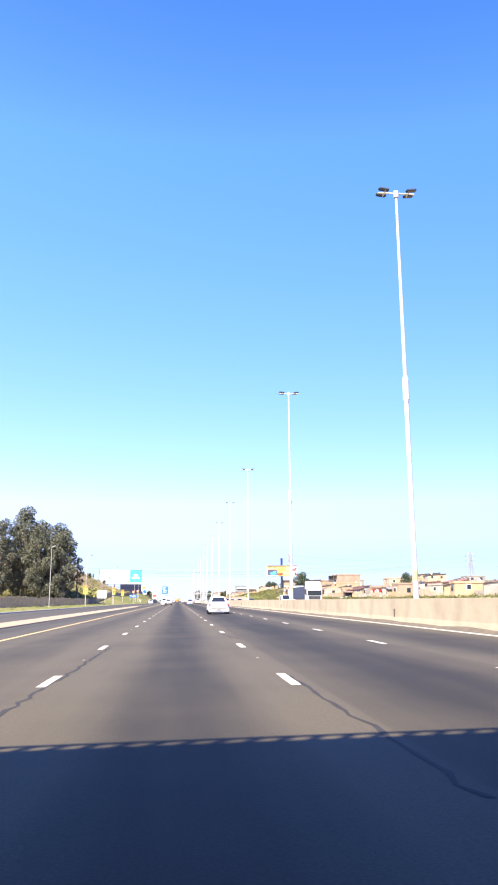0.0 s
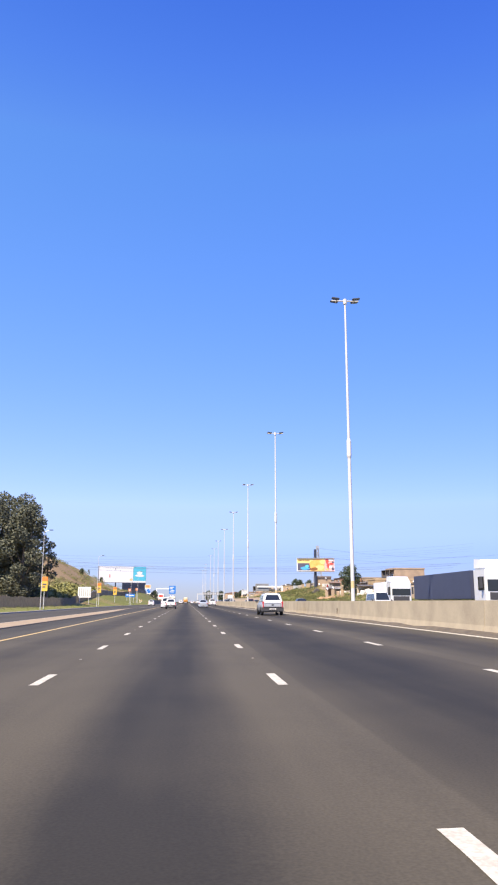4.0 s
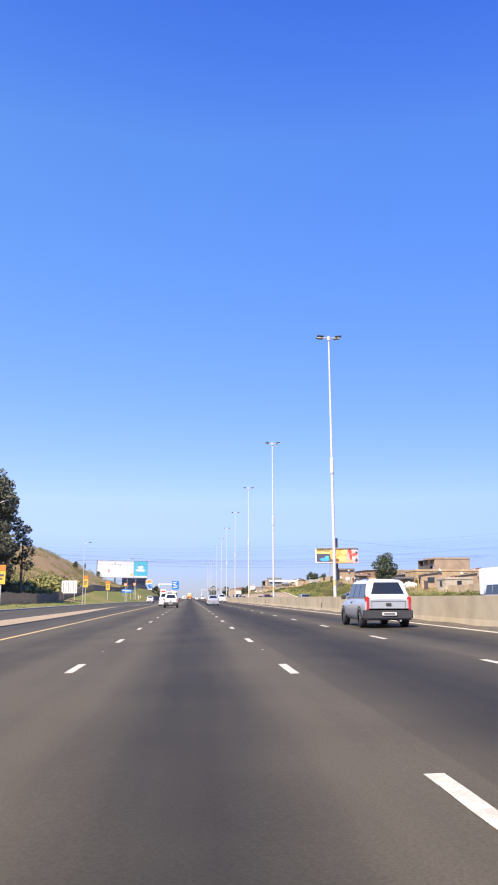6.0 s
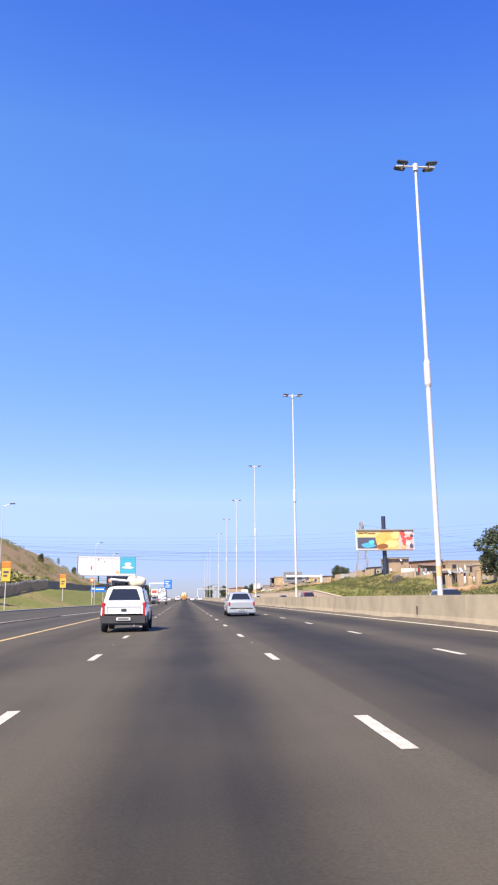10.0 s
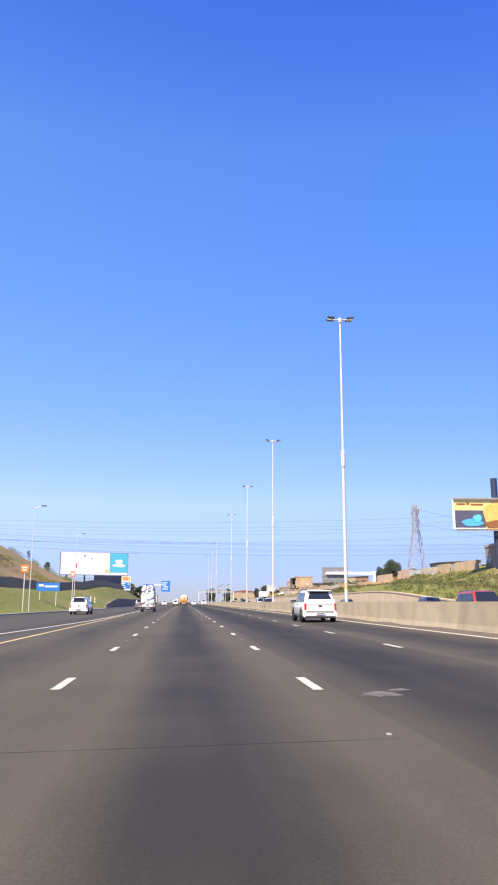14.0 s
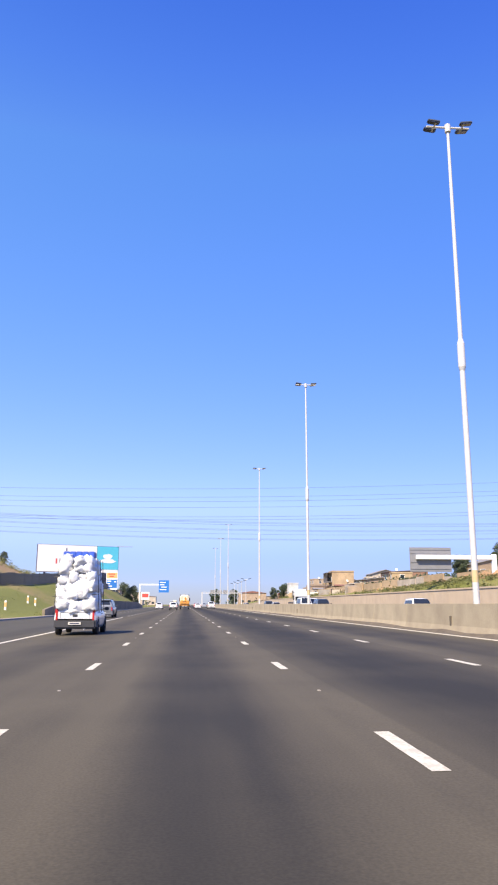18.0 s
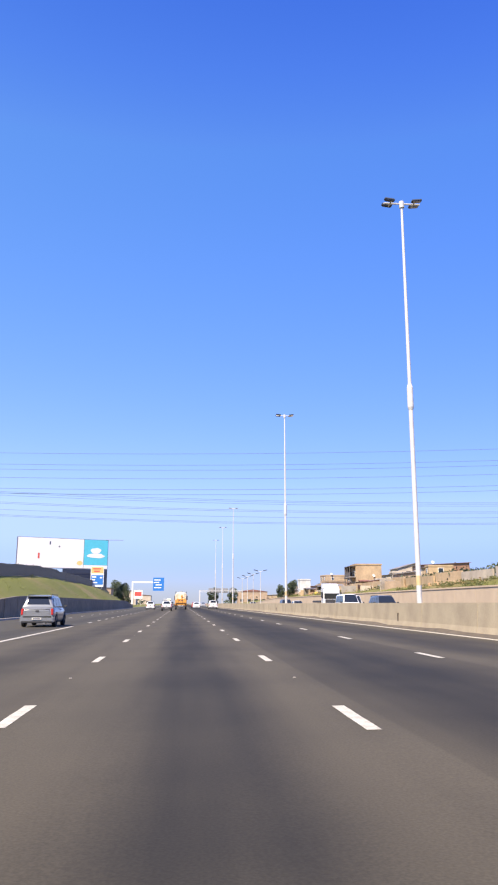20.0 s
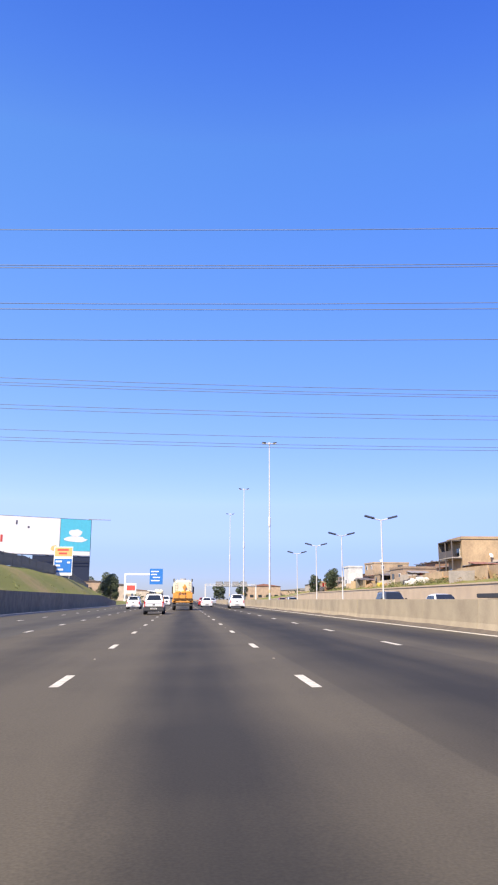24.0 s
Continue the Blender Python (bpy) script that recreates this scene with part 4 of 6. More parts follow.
lb = thing("edge_barrier", 0, 0, 0, "pale concrete edge barrier of the opposite carriageway", "barrier", kind="structure")
for k in range(58):
    b = bmesh.new()
    y = -50 + k * 6.0
    box(b, 29.7, 29.95, y + 0.015, y + 5.985, -0.2, 0.85, 0.03)
    part("barrier_length", b, M_CONC, lb)

M_FENCE = mat("dark_fence_steel", (0.05, 0.055, 0.06), (0.08, 0.08, 0.085), rough=0.6)


def fence_run(x_of, y0, y1, h, label, M_FENCE=M_FENCE):
    f = thing("palisade_fence", 0, 0, 0, label, "fence", kind="structure")
    b = bmesh.new()
    y = y0
    while y < y1:
        x = x_of(y)
        z = ground_z(x, y)
        box(b, x - 0.02, x + 0.02, y, y + 0.2, z, z + h + random.uniform(-0.03, 0.03))
        y += 0.27
    tagged(part("pales", b, M_FENCE, f), kind="stuff")
    for y in spread(y0, y1, 6.0):
        b = bmesh.new()
        x = x_of(y)
        z = ground_z(x, y)
        box(b, x - 0.05, x + 0.05, y - 0.05, y + 0.05, z - 0.2, z + h + 0.15)
        part("post", b, M_FENCE, f)
    ss = spread(y0, y1, 6.0)
    for dz in (0.3, h - 0.3):
        b = bmesh.new()
        for p, q in zip(ss, ss[1:]):
            bar(b, (x_of(p) + 0.04, p, ground_z(x_of(p), p) + dz), (x_of(q) + 0.04, q, ground_z(x_of(q), q) + dz), 0.03)
        part("rail", b, M_FENCE, f)


fence_line = lambda y: -28.5 + 3.0 * ease(y, 380, 420)
fence_run(fence_line, 90, 327, 1.8, "grey-brown concrete palisade fence along the grass bank", M_CONC_DARK)
fence_run(fence_line, 327.3, 600, 1.8, "dark steel palisade fence along the grass bank")
bunting = thing("bunting", -28.4, 280, 0, "row of white triangular pennants along the fence top", "bunting")
for k in range(44):
    y = k * 1.05
    z = ground_z(-28.4, 280 + y) + 1.95
    b = bmesh.new()
    sweep(b, [(0, z), (0.012, z), (0.012, z - 0.42), (0, z - 0.42)], (y, y + 0.5))
    for v in b.verts:
        if v.co.z < z - 0.2:
            v.co.y = y + 0.25 + (v.co.y - y - 0.25) * 0.08
    part("pennant", b, M_WHITEP, bunting)
b = bmesh.new()
for k in range(11):
    p, q = k * 4.2, k * 4.2 + 4.2
    bar(b, (0.006, p, ground_z(-28.4, 280 + p) + 1.95), (0.006, q, ground_z(-28.4, 280 + q) + 1.95), 0.012)
part("cord", b, M_WHITEP, bunting)


# ---- township on the rise beyond the opposite lanes ----
WALLS = [mat("plaster_" + n, a, tuple(c * 0.78 for c in b), rough=0.9, scale=0.55, fine=5, bump=0.2, rand=0.12, stretch=(1, 1, 0.85), amount=0.6) for n, a, b in (
    ("sand", (0.612, 0.468, 0.324), (0.486, 0.369, 0.261)), ("ochre", (0.612, 0.45, 0.27), (0.495, 0.36, 0.225)), ("brick", (0.378, 0.216, 0.144), (0.297, 0.18, 0.126)),
    ("pale", (0.648, 0.558, 0.45), (0.522, 0.45, 0.369)), ("grey", (0.405, 0.36, 0.324), (0.324, 0.297, 0.27)), ("tan", (0.504, 0.369, 0.261), (0.405, 0.306, 0.225)), ("white", (0.8, 0.79, 0.75), (0.66, 0.65, 0.62)))]
ROOFS = [mat("roof_" + n, a, b, rough=0.75, scale=0.8, fine=10, bump=0.2) for n, a, b in (
    ("tile", (0.3, 0.13, 0.09), (0.2, 0.1, 0.08)), ("iron", (0.3, 0.29, 0.29), (0.2, 0.18, 0.17)), ("rust", (0.27, 0.17, 0.12), (0.19, 0.14, 0.12)), ("dark", (0.1, 0.09, 0.09), (0.15, 0.13, 0.12)))]
M_PANE = glass_dark("house_window_glass")


def house(x, y, w, d, h, turn, wm, roof, storeys=1, rng=random, extras=True, blank=False, veranda=False, dishes=()):
    """A small house: walls, roof, windows with frames, doors and small roof clutter."""
    g = min(ground_z(x + sx * w / 2, y + sy * d / 2) for sx in (-1, 0, 1) for sy in (-1, 0, 1))
    names = {0: "sand-coloured", 1: "ochre", 2: "brown brick", 3: "pale plastered", 4: "grey block", 5: "tan", 6: "white"}
    kinds = {"flat": "a flat roof", "gable": "a pitched roof", "lean": "a lean-to iron roof"}
    t = thing("house", x, y, g, "%s %s house with %s" % (names[wm], "two-storey" if storeys == 2 else "single-storey", kinds[roof]), "house", "township houses", turn=turn)
    b = bmesh.new()
    box(b, -w / 2, w / 2, -d / 2, d / 2, -0.8, h, 0.03)
    part("wall", b, WALLS[wm], t)
    rm = rng.choice(ROOFS)
    b = bmesh.new()
    if roof == "flat":
        for x0, x1, y0, y1 in ((-w / 2 - 0.1, w / 2 + 0.1, -d / 2 - 0.1, -d / 2 + 0.15), (-w / 2 - 0.1, w / 2 + 0.1, d / 2 - 0.15, d / 2 + 0.1), (-w / 2 - 0.1, -w / 2 + 0.15, -d / 2 + 0.15, d / 2 - 0.15), (w / 2 - 0.15, w / 2 + 0.1, -d / 2 + 0.15, d / 2 - 0.15)):
            box(b, x0, x1, y0, y1, h + 0.004, h + 0.4)
        part("parapet", b, WALLS[wm], t)
        b = bmesh.new()
        box(b, -w / 2 + 0.15, w / 2 - 0.15, -d / 2 + 0.15, d / 2 - 0.15, h + 0.004, h + 0.12)
        part("roof", b, rm, t)
    else:
        rise = 1.5 if roof == "gable" else 0.7
        prof = [(-w / 2 - 0.35, 0.05), (0, rise), (w / 2 + 0.35, 0.05), (w / 2 + 0.35, -0.05), (0, rise - 0.12), (-w / 2 - 0.35, -0.05)] if roof == "gable" else [(-w / 2 - 0.35, 0.06), (w / 2 + 0.35, rise), (w / 2 + 0.35, rise - 0.1), (-w / 2 - 0.35, -0.04)]
        sweep(b, [(px, h + pz + 0.06) for px, pz in prof], (-d / 2 - 0.35, d / 2 + 0.35))
        part("roof", b, rm, t)
        gp = [(-w / 2, 0), (w / 2, 0), (0, rise - 0.13)] if roof == "gable" else [(-w / 2, 0), (w / 2, 0), (w / 2, rise - 0.12)]
        for yy in (-d / 2 + 0.05, d / 2 - 0.15):
            b = bmesh.new()
            sweep(b, [(px * 0.995, h + pz) for px, pz in gp], (yy, yy + 0.1))
            part("gable_wall", b, WALLS[wm], t)
    for s in range(storeys):
        zc = 1.6 + s * 2.8
        for face in ("side",) if blank else ("front", "side"):
            n = max(1, int((w if face == "front" else d) // 3.4))
            for k in range(n):
                if s == 0 and face == "front" and k == n // 2 and n > 1:
                    b = bmesh.new()
                    u = -w / 2 + w * (k + 0.5) / n
                    box(b, u - 0.45, u + 0.45, -d / 2 - 0.05, -d / 2, 0.0, 2.05)
                    part("door", b, rng.choice((ROOFS[0], ROOFS[3], M_WHITEP)), t)
                    continue
                ww, hh = rng.choice(((1.2, 1.1), (1.5, 1.2), (0.9, 1.0)))
                if face == "front":
                    u = -w / 2 + w * (k + 0.5) / n
                    fr = (u - ww / 2, u + ww / 2, -d / 2 - 0.06, -d / 2)
                    pn = (u - ww / 2 + 0.08, u + ww / 2 - 0.08, -d / 2 - 0.075, -d / 2 - 0.061)
                else:
                    u = -d / 2 + d * (k + 0.5) / n
                    fr = (-w / 2 - 0.06, -w / 2, u - ww / 2, u + ww / 2)
                    pn = (-w / 2 - 0.075, -w / 2 - 0.061, u - ww / 2 + 0.08, u + ww / 2 - 0.08)
                b = bmesh.new()
                box(b, *fr, zc - hh / 2, zc + hh / 2)
                wnd = part("window", b, M_WHITEP if rng.random() < 0.5 else ROOFS[3], t)
                b = bmesh.new()
                box(b, *pn, zc - hh / 2 + 0.08, zc + hh / 2 - 0.08)
                part("pane", b, M_PANE, wnd)
    if roof == "lean":
        b = bmesh.new()
        for _ in range(7):
            u, v, q = rng.uniform(-w / 2, w / 2), rng.uniform(-d / 2, d / 2), rng.uniform(0.08, 0.22)
            zz = h + 0.1 + 0.7 * (u + w / 2) / w
            box(b, u - q, u + q, v - q, v + q, zz - 0.05, zz + q, 0.03)
        tagged(part("roof_stones", b, ROOFS[3], t, "stones and scrap weighing down the roof"), kind="stuff")
    for u, z in dishes:
        b = bmesh.new()
        c = Vector((u, -d / 2 - 0.35, z))
        tube(b, c + Vector((0, 0.38, -0.4)), c + Vector((0, 0.05, 0)), 0.03, seg=6)
        tube(b, c, c + Vector((0.06, -0.13, 0.07)), 0.08, 0.34, 14)
        part("satellite_dish", b, M_WHITEP, t, "white satellite dish")
    if veranda:                        # open upper balcony beside the block, roofed with dark sheets
        for z0, z1, m in ((h - 2.75, h - 2.55, WALLS[4]), (h - 0.25, h - 0.1, ROOFS[3])):
            b = bmesh.new()
            box(b, -w / 2 - 1.5, -w / 2, -d / 2 + 0.2, d / 2, z0, z1, 0.02)
            part("balcony_slab" if m is WALLS[4] else "balcony_roof", b, m, t)
        for yy in (-d / 2 + 0.3, 0.0, d / 2 - 0.1):
            b = bmesh.new()
            tube(b, (-w / 2 - 1.4, yy, -0.8), (-w / 2 - 1.4, yy, h - 0.25), 0.1, seg=8)
            part("balcony_post", b, ROOFS[3], t)
        b = bmesh.new()
        box(b, -w / 2 - 1.45, -w / 2 - 1.35, -d / 2 + 0.4, d / 2 - 0.2, h - 2.5, h - 1.6)
        part("balcony_rail", b, ROOFS[3], t)
        b = bmesh.new()
        box(b, -w / 2 - 1.35, -w / 2, d / 2 - 0.15, d / 2, h - 2.55, h - 0.25)
        part("balcony_screen", b, ROOFS[3], t)
    r = rng.random() if extras else 1.0
    if r < 0.18:
        b = bmesh.new()
        c = Vector((-w * 0.3, -d / 2 - 0.3, h + 0.6))
        tube(b, c + Vector((0, 0.3, -0.9)), c + Vector((0, 0.1, 0)), 0.03, seg=6)
        tube(b, c, c + Vector((0, -0.14, 0.08)), 0.1, 0.36, 14)
        part("satellite_dish", b, M_WHITEP, t, "white satellite dish")
    return t


rh = random.Random(11)
# houses that stand out
house(51.0, 345.5, 5.3, 7, 10.0 - ground_z(48.4, 342) , -4, 5, "flat", 1, rh, False, True, dishes=((0.6, 3.1), (-1.9, 0.8)))
house(65.6, 288.3, 9.2, 8, 10.6 - ground_z(61, 284), 3, 5, "flat", 2, rh, False, True, True, ((2.6, 3.4), (-4.0, 2.9)))
house(58.5, 271.3, 15.0, 8, 7.0 - ground_z(51, 267), 1, 1, "flat", 1, rh, False, True, dishes=((-2.1, 3.5), (3.0, 2.8)))
house(48.5, 489.0, 4.6, 4.0, 7.5 - ground_z(46.2, 487), 8, 5, "lean", 1, rh, False, True)
house(43.1, 503.5, 6.0, 7, 10.1 - ground_z(40.1, 500), -3, 1, "flat", 2, rh, False, True, True, ((1.0, 3.9), (-2.5, 1.2)))
house(43.5, 528, 11, 7, 2.9, 3, 5, "flat", 1, rh)
house(60.0, 500, 11, 8, 3.0, 0, 2, "lean", 1, rh)
house(72, 470, 12, 9, 3.2, 5, 5, "gable", 1, rh)
house(45, 585, 12, 8, 3.0, 0, 3, "flat", 1, rh)
house(56, 600, 10, 8, 5.4, 4, 0, "flat", 2, rh)
house(66, 372, 9, 8, 3.0, 8, 2, "lean", 1, rh)
house(64, 405, 10, 8, 3.0, -4, 4, "lean", 1, rh)
for row, (x, n) in enumerate(((60, 18), (76, 19), (94, 17), (116, 13), (140, 10))):
    for k in range(n):
        y = 60 + row * 5 + k * (17 + row * 3.4) + rh.uniform(-3, 3)
        xx = x + rh.uniform(-4, 4)
        if row < 3 and (300 < y < 356 or 455 < y < 515 or (row == 0 and 356 < y < 420)) or (row == 0 and y > 575) or (row < 2 and 254 < y < 302) or 426 < y < 450:
            continue
        two = rh.random() < (0.22 if y > 250 else 0.0)
        house(xx, y, rh.uniform(7, 12) * (1 if y > 250 else 0.7), rh.uniform(6.5, 9.5) * (1 if y > 250 else 0.8), 5.2 if two else rh.uniform(2.6, 3.3) if y > 250 else rh.uniform(2.1, 2.8), rh.uniform(-10, 10), rh.choice((0, 0, 1, 2, 3, 5, 4, 5)), rh.choice(("flat", "flat", "flat", "lean", "lean") if y < 330 else ("flat", "gable", "lean", "lean")), 2 if two else 1, rh)

bw = thing("boundary_wall", 0, 0, 0, "patched orange-brown yard walls below the houses", "wall", kind="structure")
y = 130.0
while y < 600:
    L_ = rh.uniform(6, 12)
    x = 47 - 9.3 * ease(y, 345, 420) + rh.uniform(-0.5, 0.5)
    if not (335 < y < 347):
        g = min(ground_z(x, y), ground_z(x, y + L_))
        b = bmesh.new()
        box(b, x - 0.12, x + 0.12, y, y + L_ - 0.1, g - 0.4, g + (rh.uniform(0.25, 0.5) if 232 < y < 266 else rh.uniform(0.7, 1.6) if y < 330 or y > 512 else rh.uniform(1.4, 2.2)), 0.02)
        part("wall_panel", b, WALLS[1 if 424 < y < 490 else rh.choice((0, 1, 1, 3, 1, 0))], bw)
    y += L_


for x, y, w, h, m, r in ((44, 546, 9, 2.7, 1, "flat"), (46, 560, 8, 2.6, 0, "lean"), (43, 573, 10, 2.8, 3, "lean"), (48, 620, 9, 3.0, 5, "gable"), (46, 637, 10, 2.8, 0, "flat"), (52, 655, 9, 3.2, 1, "flat"), (53, 540, 9, 3.2, 2, "lean"), (62, 530, 9, 3.4, 3, "gable")):
    house(x, y, w, 7.5, h, rh.uniform(-6, 6), m, r, 2 if h > 5 else 1, rh)

house(37.9, 562, 3.2, 4.2, 8.3 - ground_z(37.9, 562), 2, 6, "flat", 1, rh, False)

# small back rooms and broken yard walls, crowded together
for k in range(46):
    y = rh.uniform(492, 620) if k < 24 else rh.uniform(90, 300)
    x = rh.uniform(42, 58) if k < 24 else rh.uniform(49, 62)
    house(x, y, rh.uniform(3, 5.5), rh.uniform(3, 5), rh.uniform(2.1, 2.9), rh.uniform(-20, 20), rh.choice((0, 1, 3, 4, 5)), rh.choice(("flat", "lean", "lean")), 1, rh, k % 5 == 0)
for k in range(110):
    y = rh.uniform(380, 620) if k < 70 else rh.uniform(100, 330)
    x = rh.uniform(36.3, 47) if k < 70 else rh.uniform(47.5, 56)
    g = ground_z(x, y)
    b = bmesh.new()
    L_ = rh.uniform(0.8, 3.0)
    box(b, -L_, L_, -0.11, 0.11, -0.5, rh.uniform(0.5, 1.7), 0.02, Matrix.Translation((x, y, g)) @ Matrix.Rotation(rh.uniform(0, 3.1), 4, "Z"))
    part("wall_panel", b, WALLS[rh.choice((0, 1, 2, 3, 4, 5, 6))], bw)

M_EARTH = mat("orange_earth", (0.437, 0.277, 0.151), (0.319, 0.21, 0.126), rough=0.95, scale=1.0, fine=12, bump=0.4)
b = bmesh.new()
for k in range(520):
    x, y = rh.uniform(37.5, 46), rh.uniform(375, 610)
    s_ = rh.uniform(0.3, 1.1)
    box(b, -s_, s_, -s_ * 1.3, s_ * 1.3, -s_, s_ * 0.5, s_ * 0.25, Matrix.Translation((x, y, ground_z(x, y))) @ Euler((rh.uniform(-0.4, 0.4), rh.uniform(-0.4, 0.4), rh.uniform(0, 3))).to_matrix().to_4x4())
solid("earth_rubble", b, M_EARTH, "orange clods and rubble on the cut bank", "earth", kind="stuff")

# ---- low buildings far ahead ----
rf_ = random.Random(44)
for k in range(16):
    s_ = -1 if k % 2 else 1
    x = s_ * rf_.uniform(38, 120) + (10 if s_ > 0 else 0)
    y = rf_.uniform(760, 1050)
    w, d, h = rf_.uniform(14, 34), rf_.uniform(12, 20), rf_.uniform(5, 9)
    t = thing("warehouse", x, y, ground_z(x, y), "pale low commercial building far beside the motorway", "building", "distant buildings")
    b = bmesh.new()
    box(b, -w / 2, w / 2, -d / 2, d / 2, -1, h, 0.05)
    part("wall", b, WALLS[rf_.choice((0, 3, 3, 5))], t)
    b = bmesh.new()
    sweep(b, [(-w / 2 - 0.4, h + 0.02), (0, h + 1.6), (w / 2 + 0.4, h + 0.02)], (-d / 2 - 0.4, d / 2 + 0.4))
    part("roof", b, rf_.choice(ROOFS), t)
    for j in range(int(w // 5)):
        u = -w / 2 + w * (j + 0.5) / int(w // 5)
        b = bmesh.new()
        box(b, u - 1.2, u + 1.2, -d / 2 - 0.06, -d / 2, 1.2, 3.0)
        part("window", b, M_PANE, t)

# ---- trees and bushes ----
def leaf_material(name, a, b_):
    m, nt, p = nodes_of(name)
    N, Lk = nt.nodes.new, nt.links.new
    g, r = N("ShaderNodeNewGeometry"), N("ShaderNodeValToRGB")
    r.color_ramp.elements[0].color, r.color_ramp.elements[1].color = (*a, 1), (*b_, 1)
    Lk(g.outputs["Random Per Island"], r.inputs[0]), Lk(r.outputs[0], p.inputs["Base Color"])
    p.inputs["Roughness"].default_value = 0.75
    return m


M_BARK = mat("bark", (0.2, 0.16, 0.12), (0.11, 0.09, 0.07), rough=0.95, scale=3, bump=0.4, stretch=(1, 1, 0.3))
M_GUM = leaf_material("gum_leaves", (0.0714, 0.084, 0.0588), (0.168, 0.168, 0.109))
M_GREEN = leaf_material("green_leaves", (0.045, 0.065, 0.035), (0.115, 0.14, 0.075))
M_WEED = leaf_material("weed_leaves", (0.066, 0.085, 0.026), (0.17, 0.17, 0.055))
M_BUSH = leaf_material("dry_bush_leaves", (0.126, 0.134, 0.0336), (0.319, 0.302, 0.109))
M_STALK = leaf_material("dry_stalks", (0.16, 0.11, 0.055), (0.3, 0.21, 0.11))
M_GRASS = leaf_material("grass_blades", (0.118, 0.16, 0.0336), (0.235, 0.235, 0.0672))


def leaves(b, c, radius, n, size, rng, squash=1.0):
    """A clump: n small bent leaf sprays scattered through a lumpy ball."""
    for _ in range(n):
        v = Vector((rng.gauss(0, 1), rng.gauss(0, 1), rng.gauss(0, 1))).normalized() * radius * rng.uniform(0.35, 1.0) ** 0.6
        v.z *= squash
        p = Vector(c) + v
        u = Vector((rng.uniform(-1, 1), rng.uniform(-1, 1), rng.uniform(-0.7, 0.7))).normalized()
        w = u.orthogonal().normalized()
        w = (w * math.cos(rng.uniform(0, 6)) + u.cross(w) * math.sin(rng.uniform(0, 6))).normalized()
        s = size * rng.uniform(0.6, 1.3)
        q = [b.verts.new(p - u * s), b.verts.new(p + w * s * 0.5), b.verts.new(p + u * s), b.verts.new(p - w * s * 0.5 - u.cross(w) * s * 0.3)]
        b.faces.new((q[0], q[1], q[2])), b.faces.new((q[0], q[2], q[3]))


def build_tree(name, h, spread_, clumps, n, size, material, label, seed, low=0.25):
    rng = random.Random(seed)
    t = thing(name, 0, 0, 0, label, "tree")
    b = bmesh.new()
    tr = h * 0.02 + 0.05
    base = Vector((0, 0, -0.5))
    mid = Vector((rng.uniform(-0.3, 0.3), rng.uniform(-0.3, 0.3), h * 0.4))
    topv = Vector((rng.uniform(-0.5, 0.5), rng.uniform(-0.5, 0.5), h * 0.85))
    tube(b, base, mid, tr, tr * 0.7, 10), tube(b, mid, topv, tr * 0.7, tr * 0.2, 10)
    cs = []
    for k in range(clumps):
        f = low + (1 - low) * (k + 0.5) / clumps
        prof = math.sin(math.pi * min(1, (f - low) / (1 - low) * 0.82 + 0.16)) ** 0.7
        a = k * 2.4 + rng.uniform(-0.5, 0.5)
        r = spread_ * prof * rng.uniform(0.35, 0.85)
        cs.append((Vector((r * math.cos(a), r * math.sin(a), h * f)), spread_ * rng.uniform(0.32, 0.52)))
    for c, r in cs[::2]:
        s = base.lerp(topv, max(0.2, c.z / h - 0.22))
        tube(b, s, c, tr * 0.3, tr * 0.08, 6)
    part("trunk", b, M_BARK, t, smooth=True)
    b = bmesh.new()
    for c, r in cs:
        leaves(b, c, r, n, size, rng, 0.85)
    part("crown", b, material, t)
    return t


GUM = "tall grey-green gum tree in a dense roadside row"
gums = [build_tree("gum_tree", 29, 6.2, 26, 460, 0.3, M_GUM, GUM, 1, 0.12), build_tree("gum_tree", 25, 5.6, 24, 460, 0.3, M_GUM, GUM, 2, 0.1), build_tree("gum_tree", 20, 5.0, 20, 460, 0.3, M_GUM, GUM, 3, 0.1)]
rt = random.Random(5)
spots = [(-37.3, 241, 2), (-39.5, 249, 1), (-44.5, 242, 1), (-50.0, 249, 0), (-55.5, 243, 0), (-61.5, 249, 0), (-68.0, 243, 1), (-41.5, 258, 2), (-47.0, 260, 1), (-53.5, 259, 0), (-60.0, 261, 1), (-74.0, 250, 0), (-80.0, 244, 1)]
used = set()
for x, y, k in spots:
    m = pose(x + rt.uniform(-0.6, 0.6), y + rt.uniform(-1, 1), ground_z(x, y), 0, 0, rt.uniform(0, 360))
    if k not in used:
        gums[k].matrix_basis = m
        used.add(k)
        o = gums[k]
    else:
        o = copy_thing(gums[k], m)
    tagged(o, group="gum trees")
    o.scale = [rt.uniform(0.9, 1.08) * (0.78 if x < -53 else 1.0)] * 3

o = build_tree("gum_tree", 14.5, 2.6, 9, 170, 0.26, M_GUM, "slender open-crowned gum beside the taller row", 4, 0.45)
o.matrix_basis = pose(-33.0, 251, ground_z(-33.0, 251))
tagged(o, group="gum trees")
sapling = copy_thing(o, pose(-56, 506, ground_z(-56, 506), 0, 0, 50))
sapling.scale = (0.3, 0.3, 0.3)
tagged(sapling, "thin lone sapling on the crest of the hill", "tree")

